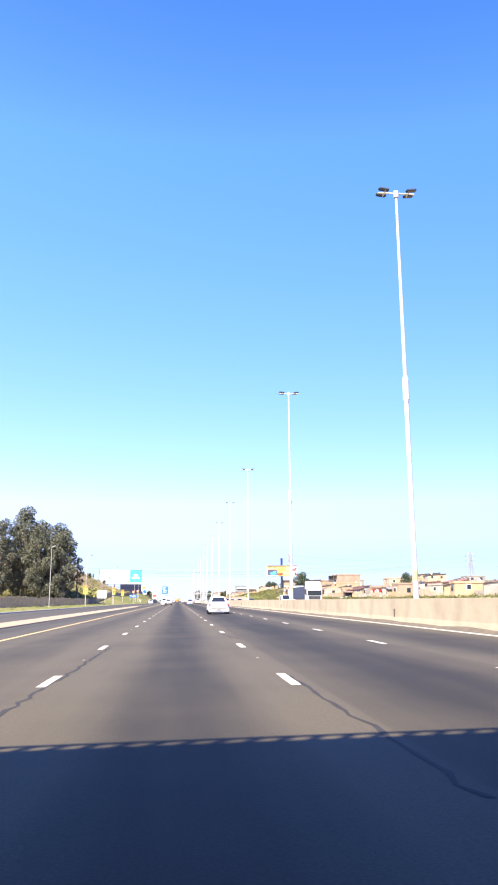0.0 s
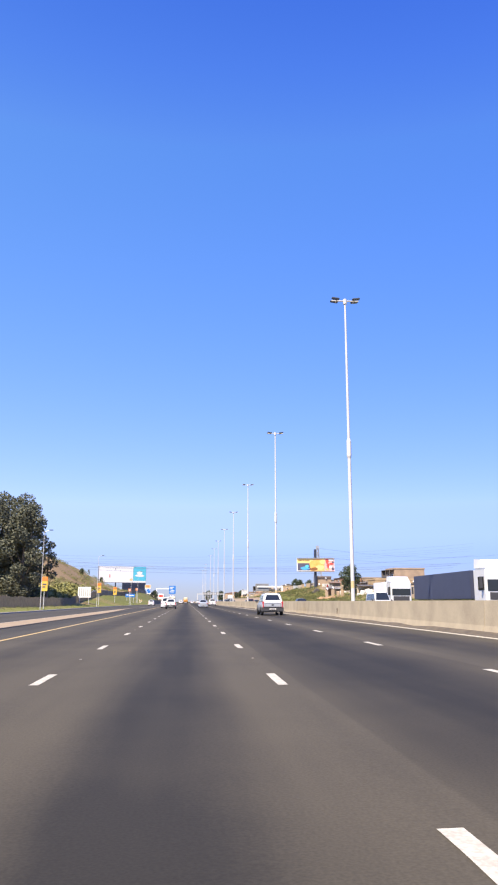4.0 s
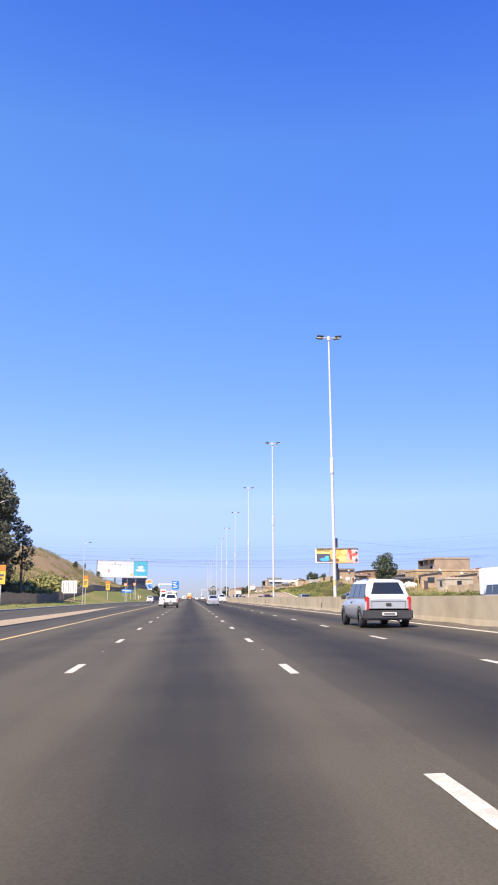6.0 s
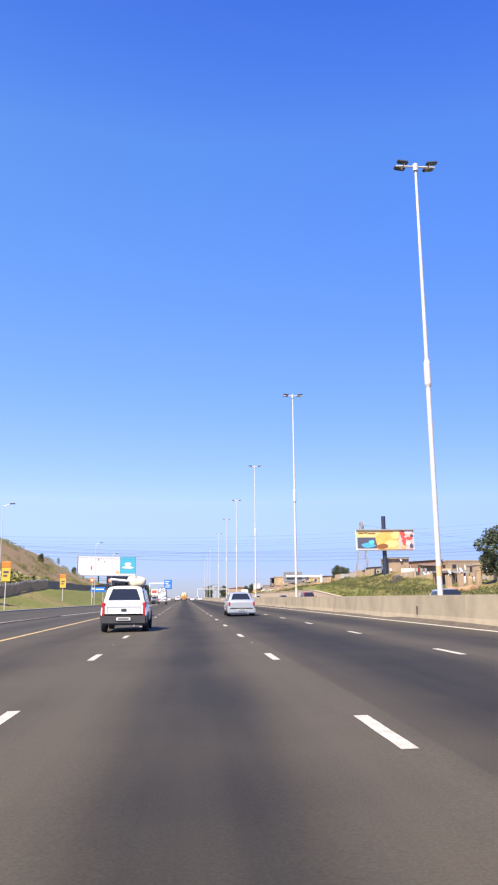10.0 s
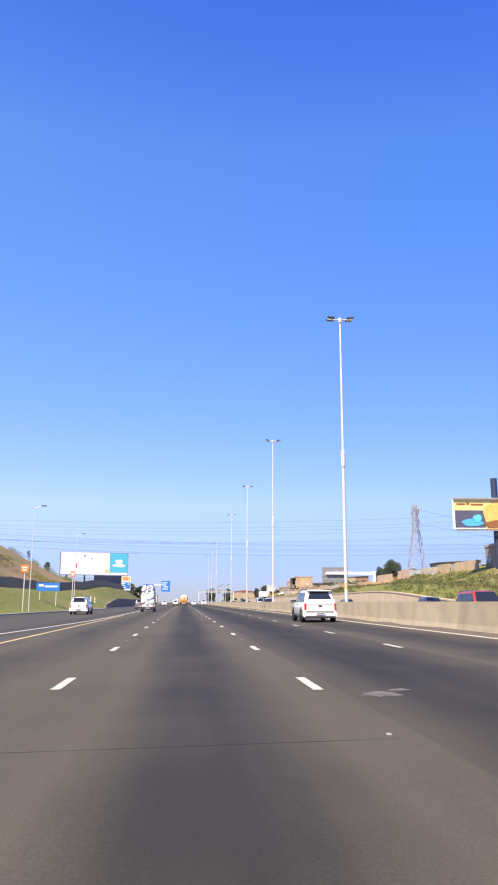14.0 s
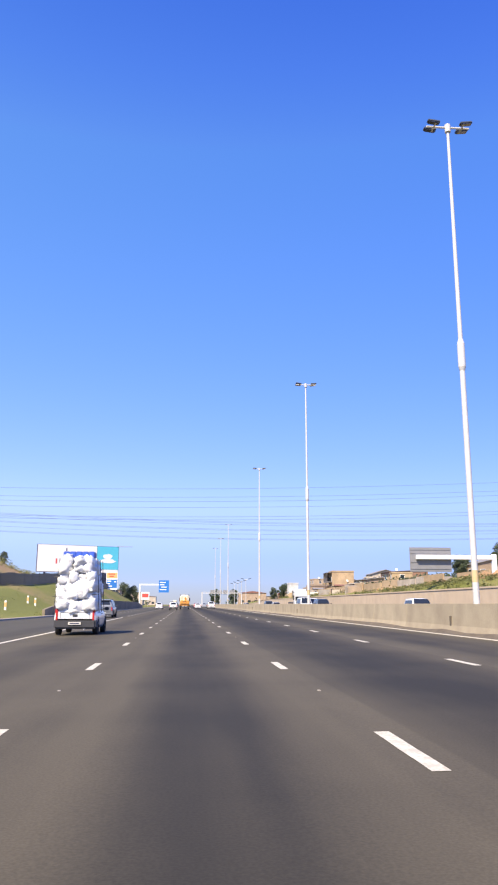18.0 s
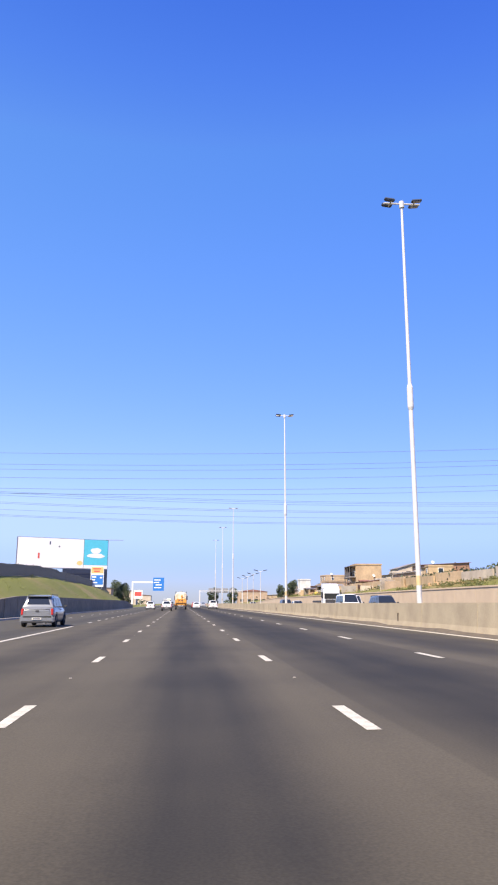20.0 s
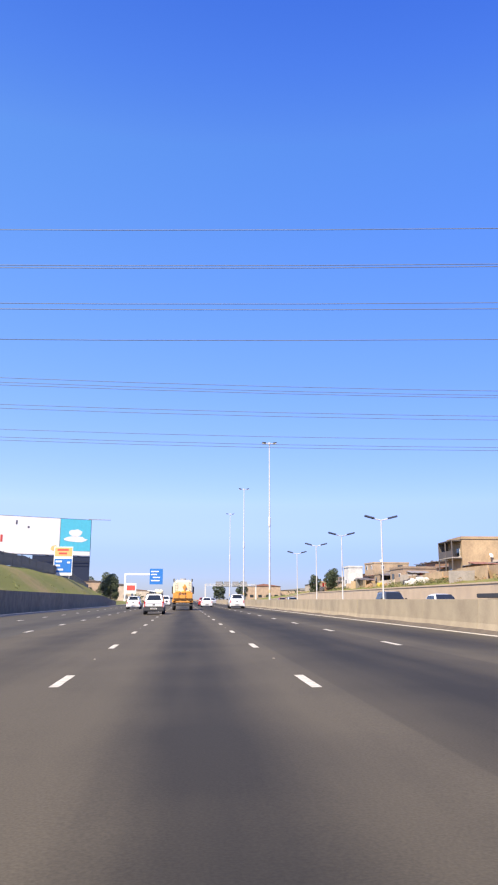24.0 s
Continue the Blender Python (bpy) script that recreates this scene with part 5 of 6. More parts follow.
broad = build_tree("broadleaf_tree", 7.4, 3.0, 14, 420, 0.19, M_GREEN, "round dark green tree below the houses", 8, 0.2)
broad.matrix_basis = pose(45.3, 271.7, ground_z(45.3, 271.7))
for x, y, s, r in ((50, 411, 0.62, 40), (53, 417, 0.55, 130), (36.5, 580, 0.6, 80), (38.5, 588, 0.72, 10), (35, 596, 0.6, 200), (-50, 433, 0.42, 75), (-48, 499, 0.42, 140), (-24.5, 655, 1.15, 60), (-28, 660, 0.75, 160), (-32, 655, 0.6, 20), (-37, 668, 0.7, 300), (75, 240, 0.9, 250), (24, 900, 1.6, 30), (36, 860, 1.4, 120), (-40, 800, 1.8, 210), (-52, 820, 1.6, 330), (66, 470, 0.7, 15), (59, 455, 0.6, 190)):
    o = copy_thing(broad, pose(x, y, ground_z(x, y) - 0.2, 0, 0, r))
    o.scale = (s, s, s)


def scatter(name, label, count, area, size, material, seed, test=lambda x, y: True, blades=50, category="bushes", leaf=0.2):
    rng = random.Random(seed)
    b = bmesh.new()
    n = 0
    while n < count:
        x, y = rng.uniform(*area[:2]), rng.uniform(*area[2:])
        n += 1
        if not test(x, y):
            continue
        s = size * rng.uniform(0.5, 1.4)
        leaves(b, (x, y, ground_z(x, y) + s * 0.4), s, blades, s * leaf, rng, 0.65)
    return solid(name, b, material, label, category, kind="stuff")


scatter("hillside_scrub", "yellow-green dry scrub on the hillside", 5200, (-80, -31, 215, 560), 1.05, M_BUSH, 21, lambda x, y: noise.noise((x * 0.05, y * 0.05, 7)) > (-0.5 if y < 370 else 0.05) and (ground_z(x, y) < 8 or noise.noise((x * 0.2, y * 0.2, 9)) > (0 if ground_z(x, y) < 11.5 else 0.12)), 85, leaf=0.12)
scatter("tall_scrub", "tall olive scrub behind the fence", 70, (-42, -31, 258, 335), 2.3, M_BUSH, 28, blades=150)
scatter("hillside_bushes", "dark green bushes on the hillside", 60, (-80, -30, 215, 620), 1.4, M_GREEN, 22, blades=90, leaf=0.13)
scatter("bank_weeds", "green weeds on the bank beyond the opposite lanes", 9000, (30.5, 46, 90, 600), 0.46, M_WEED, 23, lambda x, y: noise.noise((x * 0.1, y * 0.04, 2)) > (-0.3 if y < 420 else 0.2), 30)
scatter("dry_stalks", "brown dry stalks among the weeds on the bank", 1500, (31, 46, 150, 600), 0.4, M_STALK, 29, lambda x, y: noise.noise((x * 0.13, y * 0.06, 12)) > 0.05, 26)
scatter("shrub_row", "dark green shrub row above the yard walls", 80, (39.6, 45, 415, 472), 2.0, M_GREEN, 27, blades=240, leaf=0.1)
scatter("bank_scrub", "dry grass and scrub below the houses", 420, (31, 47, 60, 620), 0.55, M_BUSH, 24, blades=40)
scatter("verge_grass", "short green grass tufts on the verge", 900, (-29, -15, 60, 640), 0.34, M_GRASS, 25, lambda x, y: x < kerb_x(y) - (2.2 if y > 395 else 0.8), 14, "grass")
scatter("far_scrub", "bushes and trees far ahead", 240, (-160, 190, 760, 1150), 4.0, M_GREEN, 26, lambda x, y: x < -32 or x > 36, 22)

# ---- vehicles, standing where the traffic was ----
M_TYRE = M_BLACK
M_RIM = mat("wheel_alloy", (0.5, 0.5, 0.52), (0.35, 0.35, 0.37), rough=0.35, metal=0.8)
M_CARGLASS = glass_dark("car_glass", (0.02, 0.025, 0.03))
M_TAIL = flat("red_tail_lamp", (0.55, 0.03, 0.03), 0.2, coat=0.6)
M_HEAD = flat("clear_lamp_lens", (0.75, 0.77, 0.8), 0.15, coat=0.6)
M_PLASTIC = mat("black_bumper_plastic", (0.045, 0.045, 0.05), (0.06, 0.06, 0.065), rough=0.6)
M_PLATE = flat("number_plate", (0.8, 0.78, 0.7))


def paint(name, c, metal=0.0):
    return mat("car_paint_" + name, c, tuple(v * 0.92 for v in c), rough=0.32, metal=metal, scale=0.8, fine=6, coat=0.7)


P_WHITE, P_SILVER, P_DARK, P_RED, P_GREY, P_BLUE, P_BLUEGREY = paint("white", (0.82, 0.83, 0.84)), paint("silver", (0.5, 0.53, 0.57), 0.3), paint("dark", (0.06, 0.07, 0.09)), paint("red", (0.45, 0.04, 0.04)), paint("grey", (0.26, 0.27, 0.29), 0.3), paint("blue", (0.05, 0.1, 0.3)), paint("blue_grey", (0.1, 0.13, 0.18), 0.3)


def loft(b, rings):
    vs = [[b.verts.new(p) for p in r] for r in rings]
    n = len(vs[0])
    for p, q in zip(vs, vs[1:]):
        for k in range(n):
            b.faces.new((p[k], p[(k + 1) % n], q[(k + 1) % n], q[k]))
    b.faces.new(vs[0][::-1]), b.faces.new(vs[-1])


def body_ring(y, w, z0, z1, tuck=0.12, crown=0.03):
    """Cross-section of a car body at y: tucked sill, bulged flank, crowned top."""
    h = z1 - z0
    half = [(w * (1 - tuck), z0), (w * 0.985, z0 + h * 0.22), (w, z0 + h * 0.55), (w * 0.975, z0 + h * 0.86), (w * 0.9, z1), (w * 0.45, z1 + crown)]
    return [(x, y, z) for x, z in half] + [(-x, y, z) for x, z in half[::-1]]


def wheel(parent, x, y, r, w):
    b = bmesh.new()
    prof = [(-w / 2, r * 0.62), (-w / 2, r * 0.92), (-w * 0.38, r), (w * 0.38, r), (w / 2, r * 0.92), (w / 2, r * 0.62)]
    rings = []
    for k in range(20):
        a = k * math.tau / 20
        rings.append([b.verts.new((x + px, y + pr * math.cos(a), r + pr * math.sin(a))) for px, pr in prof])
    for k in range(20):
        p, q = rings[k], rings[(k + 1) % 20]
        for i in range(len(prof) - 1):
            b.faces.new((p[i], p[i + 1], q[i + 1], q[i]))
    wl_ = part("wheel", b, M_TYRE, parent, "black tyre on an alloy rim", True)
    b = bmesh.new()
    s = 1 if x > 0 else -1
    tube(b, (x - s * w * 0.3, y, r), (x + s * w * 0.3, y, r), r * 0.64, seg=18)
    tube(b, (x + s * w * 0.3, y, r), (x + s * w * 0.42, y, r), r * 0.16, seg=10)
    part("rim", b, M_RIM, wl_)


def quad_panel(b, pts, out=0.012):
    """A thin glass pane over four corners, pushed outwards."""
    v = [Vector(p) for p in pts]
    n = (v[1] - v[0]).cross(v[3] - v[0]).normalized() * out
    f = [b.verts.new(p + n) for p in v]
    g = [b.verts.new(p - n * 0.5) for p in v]
    b.faces.new(f), b.faces.new(g[::-1])
    for k in range(4):
        b.faces.new((f[k], g[k], g[(k + 1) % 4], f[(k + 1) % 4]))


def pillow(b, cx, cy_, cz, hx, hy, hz, seed, lump=0.1):
    """A stuffed, rounded bundle: a box swollen towards an ellipsoid, with dents."""
    rg = random.Random(seed)
    off = Vector((rg.uniform(0, 9), rg.uniform(0, 9), rg.uniform(0, 9)))
    n = 5
    made = {}

    def at(i, j, k):
        if (i, j, k) not in made:
            made[i, j, k] = b.verts.new((2 * i / n - 1, 2 * j / n - 1, 2 * k / n - 1))
        return made[i, j, k]

    for p in range(n):
        for q in range(n):
            for e in (0, n):
                for f in (((e, p, q), (e, p + 1, q), (e, p + 1, q + 1), (e, p, q + 1)), ((p, e, q), (p + 1, e, q), (p + 1, e, q + 1), (p, e, q + 1)), ((p, q, e), (p + 1, q, e), (p + 1, q + 1, e), (p, q + 1, e))):
                    b.faces.new([at(*c) for c in f])
    turn_ = Euler([rg.uniform(-0.14, 0.14) for _ in range(3)]).to_matrix()
    for v in made.values():
        c = v.co.copy()
        c = c.lerp(c.normalized() * 1.25, 0.42)
        c = Vector((c.x * hx, c.y * hy, c.z * hz)) + lump * min(hx, hz) * (noise.noise_vector(c * 1.7 + off) * 1.3 + noise.noise_vector(c * 4.5 + off) * 0.6)
        v.co = Vector((cx, cy_, cz)) + turn_ @ c


def car(x, y, paint_m, label, kind="hatch", turn=0.0, group="traffic", category="car", canopy=None):
    """A road car. kind: hatch, sedan, suv, van or bakkie (pick-up with a canopy)."""
    S = {  # length, half width, height, belt, bonnet height, clearance, wheel radius, roof front y, roof rear y, tail top y, screen foot y
        "hatch": (4.0, 0.86, 1.5, 0.93, 0.9, 0.2, 0.3, 0.35, -1.45, -1.9, 1.0),
        "sedan": (4.5, 0.88, 1.46, 0.95, 0.9, 0.18, 0.31, 0.35, -1.0, -1.62, 1.05),
        "suv": (4.7, 0.95, 1.74, 1.08, 1.05, 0.25, 0.37, 0.55, -1.9, -2.22, 1.2),
        "van": (5.0, 0.95, 2.05, 1.15, 1.1, 0.22, 0.33, 1.35, -2.35, -2.45, 2.0),
        "bakkie": (4.6, 0.88, 1.7, 1.02, 0.98, 0.28, 0.34, 0.5, -1.98, -2.24, 1.1)}[kind]
    Ln, w, H, belt, bon, clr, wr, rf, rr, tt, sf = S
    t = thing("car" if kind not in ("van", "bakkie") else ("van" if kind == "van" else "pickup_truck"), x, y, road_z(x) if x < 11 else road_z(x) - 0.02, label, category, group, turn=turn)
    f, r = Ln / 2, -Ln / 2
    b = bmesh.new()
    deck = belt if kind != "sedan" else belt + 0.06
    rw_, rz_ = (0.97, 0.03) if kind in ("bakkie", "van") else (0.86, 0.16)
    loft(b, [body_ring(r, w * rw_, clr + 0.12, deck - rz_), body_ring(r + 0.1, w * 0.985, clr + 0.05, deck - rz_ * 0.3), body_ring(r + 0.5, w, clr, deck), body_ring(0, w, clr, belt), body_ring(sf, w, clr, bon + 0.02), body_ring(f - 0.5, w * 0.96, clr, bon - 0.1), body_ring(f - 0.1, w * 0.86, clr + 0.06, bon - 0.25), body_ring(f, w * 0.72, clr + 0.14, bon - 0.36)])
    body = part("body", b, paint_m, t, smooth=True)
    md = body.modifiers.new("round", "BEVEL")
    md.width, md.segments, md.limit_method = 0.03, 2, "ANGLE"
    wb, wt = w * 0.9, w * 0.74
    zb, zt = belt - 0.02, H
    ca = {"fl": (-wb, sf, zb), "fr": (wb, sf, zb), "rl": (-wb, tt, zb), "rr": (wb, tt, zb), "tfl": (-wt, rf, zt), "tfr": (wt, rf, zt), "trl": (-wt, rr, zt - 0.03), "trr": (wt, rr, zt - 0.03)}
    b = bmesh.new()

    def cabin_ring(y, z):
        k = (z - belt) / (H - belt)
        xe = wb + (wt - wb) * k
        cr = min(0.13, (z - zb) * 0.45)
        half = [(wb, zb), (wb + (xe - wb) * 0.5, zb + (z - zb) * 0.5), (xe + 0.012, z - cr), (xe - cr * 0.25, z - cr * 0.3), (xe - cr * 0.95, z), (xe * 0.45, z + 0.03 * k)]
        return [(px, y, pz) for px, pz in half] + [(-px, y, pz) for px, pz in half[::-1]]

    ym, zm = (tt + rr) / 2, (belt + H) / 2
    loft(b, [cabin_ring(tt, belt), cabin_ring(ym, zm - 0.01), cabin_ring(rr - 0.02, H - 0.05), cabin_ring(rr + 0.18, H - 0.01), cabin_ring((rr + rf) / 2, H + 0.015), cabin_ring(rf - 0.2, H), cabin_ring(rf, H - 0.04), cabin_ring((rf + sf) / 2, zm), cabin_ring(sf, belt)])
    part("cabin", b, canopy or paint_m, t, smooth=True)
    C = {k: Vector(p) for k, p in ca.items()}

    def on_quad(q, u, v):
        p0, p1, p2, p3 = [C[k] for k in q]
        return p0.lerp(p1, u).lerp(p3.lerp(p2, u), v)

    low = 0.28 if kind in ("suv", "hatch", "bakkie", "van") else 0.1
    for nm, q, u0, v0, v1 in (("windscreen", ("fr", "fl", "tfl", "tfr"), 0.05, 0.08, 0.93), ("rear_window", ("rl", "rr", "trr", "trl"), 0.1, low, 0.88)):
        b = bmesh.new()
        quad_panel(b, [on_quad(q, u0, v0), on_quad(q, 1 - u0, v0), on_quad(q, 1 - u0 * 1.6, v1), on_quad(q, u0 * 1.6, v1)], 0.04)
        part(nm, b, M_CARGLASS, t, "dark glass")
    cuts = {"sedan": (0.07, 0.47, 0.86), "hatch": (0.07, 0.5, 0.88)}.get(kind, (0.06, 0.36, 0.65, 0.92))
    for q, flip in ((("fl", "rl", "trl", "tfl"), False), (("fr", "rr", "trr", "tfr"), True)):
        for u0, u1 in zip(cuts, cuts[1:]):
            pts = [on_quad(q, u0 + 0.012, 0.1), on_quad(q, u1 - 0.012, 0.1), on_quad(q, u1 - 0.012, 0.82), on_quad(q, u0 + 0.012, 0.82)]
            b = bmesh.new()
            quad_panel(b, pts[::-1] if flip else pts, 0.022)
            part("side_window", b, M_CARGLASS, t)
    b = bmesh.new()
    bh_ = 0.4 if kind == "bakkie" else 0.34
    box(b, -w * 0.99, w * 0.99, r - 0.06, r + 0.42, clr, clr + bh_, 0.06)
    part("rear_bumper", b, M_PLASTIC if kind == "bakkie" else paint_m, t)
    if kind == "suv":
        b = bmesh.new()
        box(b, -w * 0.9, w * 0.9, r - 0.075, r + 0.3, clr - 0.02, clr + 0.13, 0.03)
        part("valance", b, M_PLASTIC, t, "black lower bumper")
    b = bmesh.new()
    box(b, -w * 0.8, w * 0.8, f - 0.2, f + 0.04, clr + 0.02, clr + 0.3, 0.05)
    part("front_bumper", b, M_PLASTIC, t)
    b = bmesh.new()
    box(b, -w * 0.45, w * 0.45, f - 0.05, f + 0.03, clr + 0.33, clr + 0.48, 0.02)
    part("grille", b, M_PLASTIC, t)
    b = bmesh.new()
    box(b, -0.26, 0.26, r - 0.1, r - 0.062, clr + 0.16, clr + 0.27)
    pl = part("number_plate", b, M_PLATE, t)
    b = bmesh.new()
    box(b, -0.2, 0.2, r - 0.107, r - 0.101, clr + 0.19, clr + 0.24)
    part("plate_bar", b, M_NAVY, pl)
    tall = kind in ("suv", "bakkie", "van")
    if kind in ("bakkie", "suv", "hatch"):
        b = bmesh.new()
        zt_ = belt - 0.09
        for x0, x1, z0, z1 in ((-w * 0.7, w * 0.7, zt_, zt_ + 0.01), (-w * 0.7, -w * 0.69, clr + 0.42, zt_), (w * 0.69, w * 0.7, clr + 0.42, zt_)):
            box(b, x0, x1, r - 0.012, r + 0.04, z0, z1)
        part("tailgate_seam", b, M_PLASTIC, t)
        b = bmesh.new()
        box(b, -0.1, 0.1, r - 0.03, r + 0.05, zt_ - 0.16, zt_ - 0.06, 0.015)
        part("badge_handle", b, M_PLASTIC, t)
    b = bmesh.new()
    tube(b, (w * 0.45, r - 0.1, clr - 0.03), (w * 0.45, r + 0.3, clr - 0.03), 0.03, seg=8)
    part("exhaust", b, M_STEEL_D, t)
    for s in (-1, 1):
        b = bmesh.new()
        box(b, s * w * 0.86 - 0.07, s * w * 0.86 + 0.07, r - 0.025, r + 0.2, belt - (0.42 if tall else 0.3), belt - 0.06 if not kind == "bakkie" else belt + 0.08, 0.03)
        part("tail_light", b, M_TAIL, t, "red tail light")
        b = bmesh.new()
        box(b, s * w * 0.66 - 0.17, s * w * 0.66 + 0.17, f - 0.22, f - 0.03, bon - 0.33, bon - 0.17, 0.03)
        part("headlight", b, M_HEAD, t, "clear headlight")
        b = bmesh.new()
        box(b, s * (w + 0.12) - 0.1, s * (w + 0.12) + 0.1, sf - 0.42, sf - 0.3, belt - 0.02, belt + 0.14, 0.03)
        part("mirror", b, M_PLASTIC if tall else paint_m, t)
        b = bmesh.new()
        box(b, s * w * 1.0 - 0.012, s * w * 1.0 + 0.012, -0.15, 0.05, belt - 0.16, belt - 0.12)
        part("door_handle", b, M_PLASTIC, t)
        for yy in (f - 0.85, r + 0.85):
            wheel(t, s * (w - 0.1), yy, wr, 0.22)
    b = bmesh.new()
    box(b, -w * 0.86, w * 0.86, r + 0.25, f - 0.2, clr - 0.02, clr + 0.18)
    part("underbody", b, M_BLACK, t)
    if kind in ("suv", "bakkie"):
        for s in (-1, 1):
            b = bmesh.new()
            tube(b, (s * wt * 0.92, rf - 0.2, zt + 0.05), (s * wt * 0.92, rr + 0.2, zt + 0.04), 0.022, seg=6)
            for yy in (rf - 0.2, rr + 0.2):
                tube(b, (s * wt * 0.92, yy, zt - 0.03), (s * wt * 0.92, yy, zt + 0.05), 0.02, seg=6)
            part("roof_rail", b, M_PLASTIC, t)
    if kind in ("suv", "hatch"):
        b = bmesh.new()
        box(b, -wt * 0.95, wt * 0.95, rr - 0.22, rr + 0.15, zt - 0.07, zt - 0.01, 0.02)
        part("rear_spoiler", b, paint_m, t)
    for s in (-1, 1):
        for yy in (f - 0.85, r + 0.85):
            b = bmesh.new()
            n_ = 12
            ring = []
            for k in range(n_ + 1):
                a_ = math.pi * k / n_
                for rad in (wr * 1.06, wr * 1.24):
                    for xo in (0.0, 0.025):
                        ring.append(b.verts.new((s * (w - 0.02 + xo), yy + rad * math.cos(a_), wr + rad * math.sin(a_))))
            for k in range(n_):
                i0, i1 = 4 * k, 4 * (k + 1)
                b.faces.new((ring[i0 + 1], ring[i0 + 3], ring[i1 + 3], ring[i1 + 1]))
                b.faces.new((ring[i0 + 2], ring[i0 + 3], ring[i1 + 3], ring[i1 + 2]))
            part("wheel_arch", b, M_PLASTIC if tall else paint_m, t)
    return t, S


car(3.5, 64, P_WHITE, "white sedan travelling in the middle lane", "sedan")
car(7.1, 128.4, P_SILVER, "silver double-cab pickup with a white canopy near the median", "bakkie", category="pickup", canopy=P_WHITE)
bk, S = car(-2.35, 197, P_WHITE, "white pickup with a canopy and a loaded roof rack", "bakkie", category="pickup")


def roof_load(bk, bundle_m, bundle_label):
    """A rack with a board and tied bundles on a pickup's canopy."""
    b = bmesh.new()
    for yy in (-1.5, -0.7, 0.1):
        tube(b, (-0.7, yy, 1.72), (0.7, yy, 1.72), 0.025, seg=6)
    for xx in (-0.68, 0.68):
        tube(b, (xx, -1.7, 1.72), (xx, 0.3, 1.72), 0.025, seg=6)
        for yy in (-1.5, 0.1):
            tube(b, (xx * 0.95, yy, 1.6), (xx, yy, 1.72), 0.02, seg=6)
    part("roof_rack", b, M_BLACK, bk)
    b = bmesh.new()
    box(b, -0.8, -0.1, -1.75, 0.4, 1.82, 1.89, 0.02, Matrix.Translation((0, 0, 0.06)) @ Matrix.Rotation(radians(6), 4, "Y"))
    part("rack_board", b, M_WHITEP, bk, "white board tied to the rack")
    b = bmesh.new()
    box(b, -0.5, 0.0, -1.5, -0.2, 1.74, 1.86, 0.05)
    part("rack_bundle", b, M_PLASTIC, bk, "dark bundle on the rack")
    b = bmesh.new()
    pillow(b, 0.36, -0.9, 1.9, 0.34, 0.5, 0.17, 5)
    part("rack_bundle", b, bundle_m, bk, bundle_label, True)
    b = bmesh.new()
    for yy in (-1.15, -0.65):
        tube(b, (0.0, yy, 1.8), (0.36, yy, 2.09), 0.014, seg=5), tube(b, (0.36, yy, 2.09), (0.72, yy, 1.8), 0.014, seg=5)
    part("tie_strap", b, M_BLACK, bk)


M_SACK = flat("pale_yellow_sacking", (0.78, 0.7, 0.5), 0.8)
roof_load(bk, M_SACK, "pale yellow bundle on the rack")
car(7.3, 274.4, P_WHITE, "white sport utility vehicle in the lane beside the median", "suv")
car(-11.0, 313, P_WHITE, "white compact SUV on the slip road", "suv")
bk, S = car(-2.6, 461.5, P_WHITE, "white pickup with a white canopy and a roof load ahead", "bakkie", category="pickup")
roof_load(bk, M_SACK, "pale yellow bundle on the rack")
car(6.6, 492, P_WHITE, "white SUV near the median far ahead", "suv")
car(3.6, 517, P_WHITE, "white sedan far ahead in the middle lane", "sedan")
car(-7.0, 503, P_WHITE, "white SUV in the joining lane", "suv")
car(-8.2, 375, P_GREY, "grey SUV on the joining lane", "suv")
car(3.6, 540, P_RED, "red hatchback among the distant traffic", "hatch")
car(-3.8, 560, P_WHITE, "white van among the distant traffic", "van", category="van")
car(7.2, 585, P_SILVER, "silver sedan among the distant traffic", "sedan")
car(-0.2, 610, P_WHITE, "white hatchback among the distant traffic", "hatch")
car(-4.0, 640, P_GREY, "grey van among the distant traffic", "van", category="van")
car(3.5, 215.5, P_SILVER, "pale silver sedan in the middle lane", "sedan")
car(-3.9, 222, P_WHITE, "white minibus taxi in the slow lane", "van", category="van")
OPP = "oncoming traffic"
for x, y, p, k, lab in ((21.5, 149, P_WHITE, "van", "white minibus on the opposite carriageway"), (18.0, 183, P_DARK, "sedan", "dark sedan on the opposite carriageway"), (17.8, 216, P_SILVER, "hatch", "silver hatchback on the opposite carriageway"),
                        (18.0, 276, P_RED, "suv", "red SUV on the opposite carriageway"), (21.5, 296, P_DARK, "hatch", "dark hatchback on the opposite carriageway"), (21.4, 330, P_GREY, "sedan", "grey sedan on the opposite carriageway"), (18.0, 354, P_WHITE, "hatch", "white hatchback on the opposite carriageway"),
                        (18.0, 396, P_BLUEGREY, "suv", "dark slate SUV on the opposite carriageway"), (18.0, 411, P_WHITE, "van", "white van on the opposite carriageway"), (21.5, 424, P_WHITE, "van", "white panel van on the opposite carriageway"), (18.0, 447, P_WHITE, "sedan", "white sedan on the opposite carriageway"), (18.0, 460, P_DARK, "suv", "dark SUV on the opposite carriageway"), (17.9, 520, P_WHITE, "sedan", "white car on the opposite carriageway"), (21.5, 560, P_RED, "hatch", "red hatchback on the opposite carriageway")):
    car(x, y, p, lab, k, 180, OPP, "van" if k == "van" else "car")


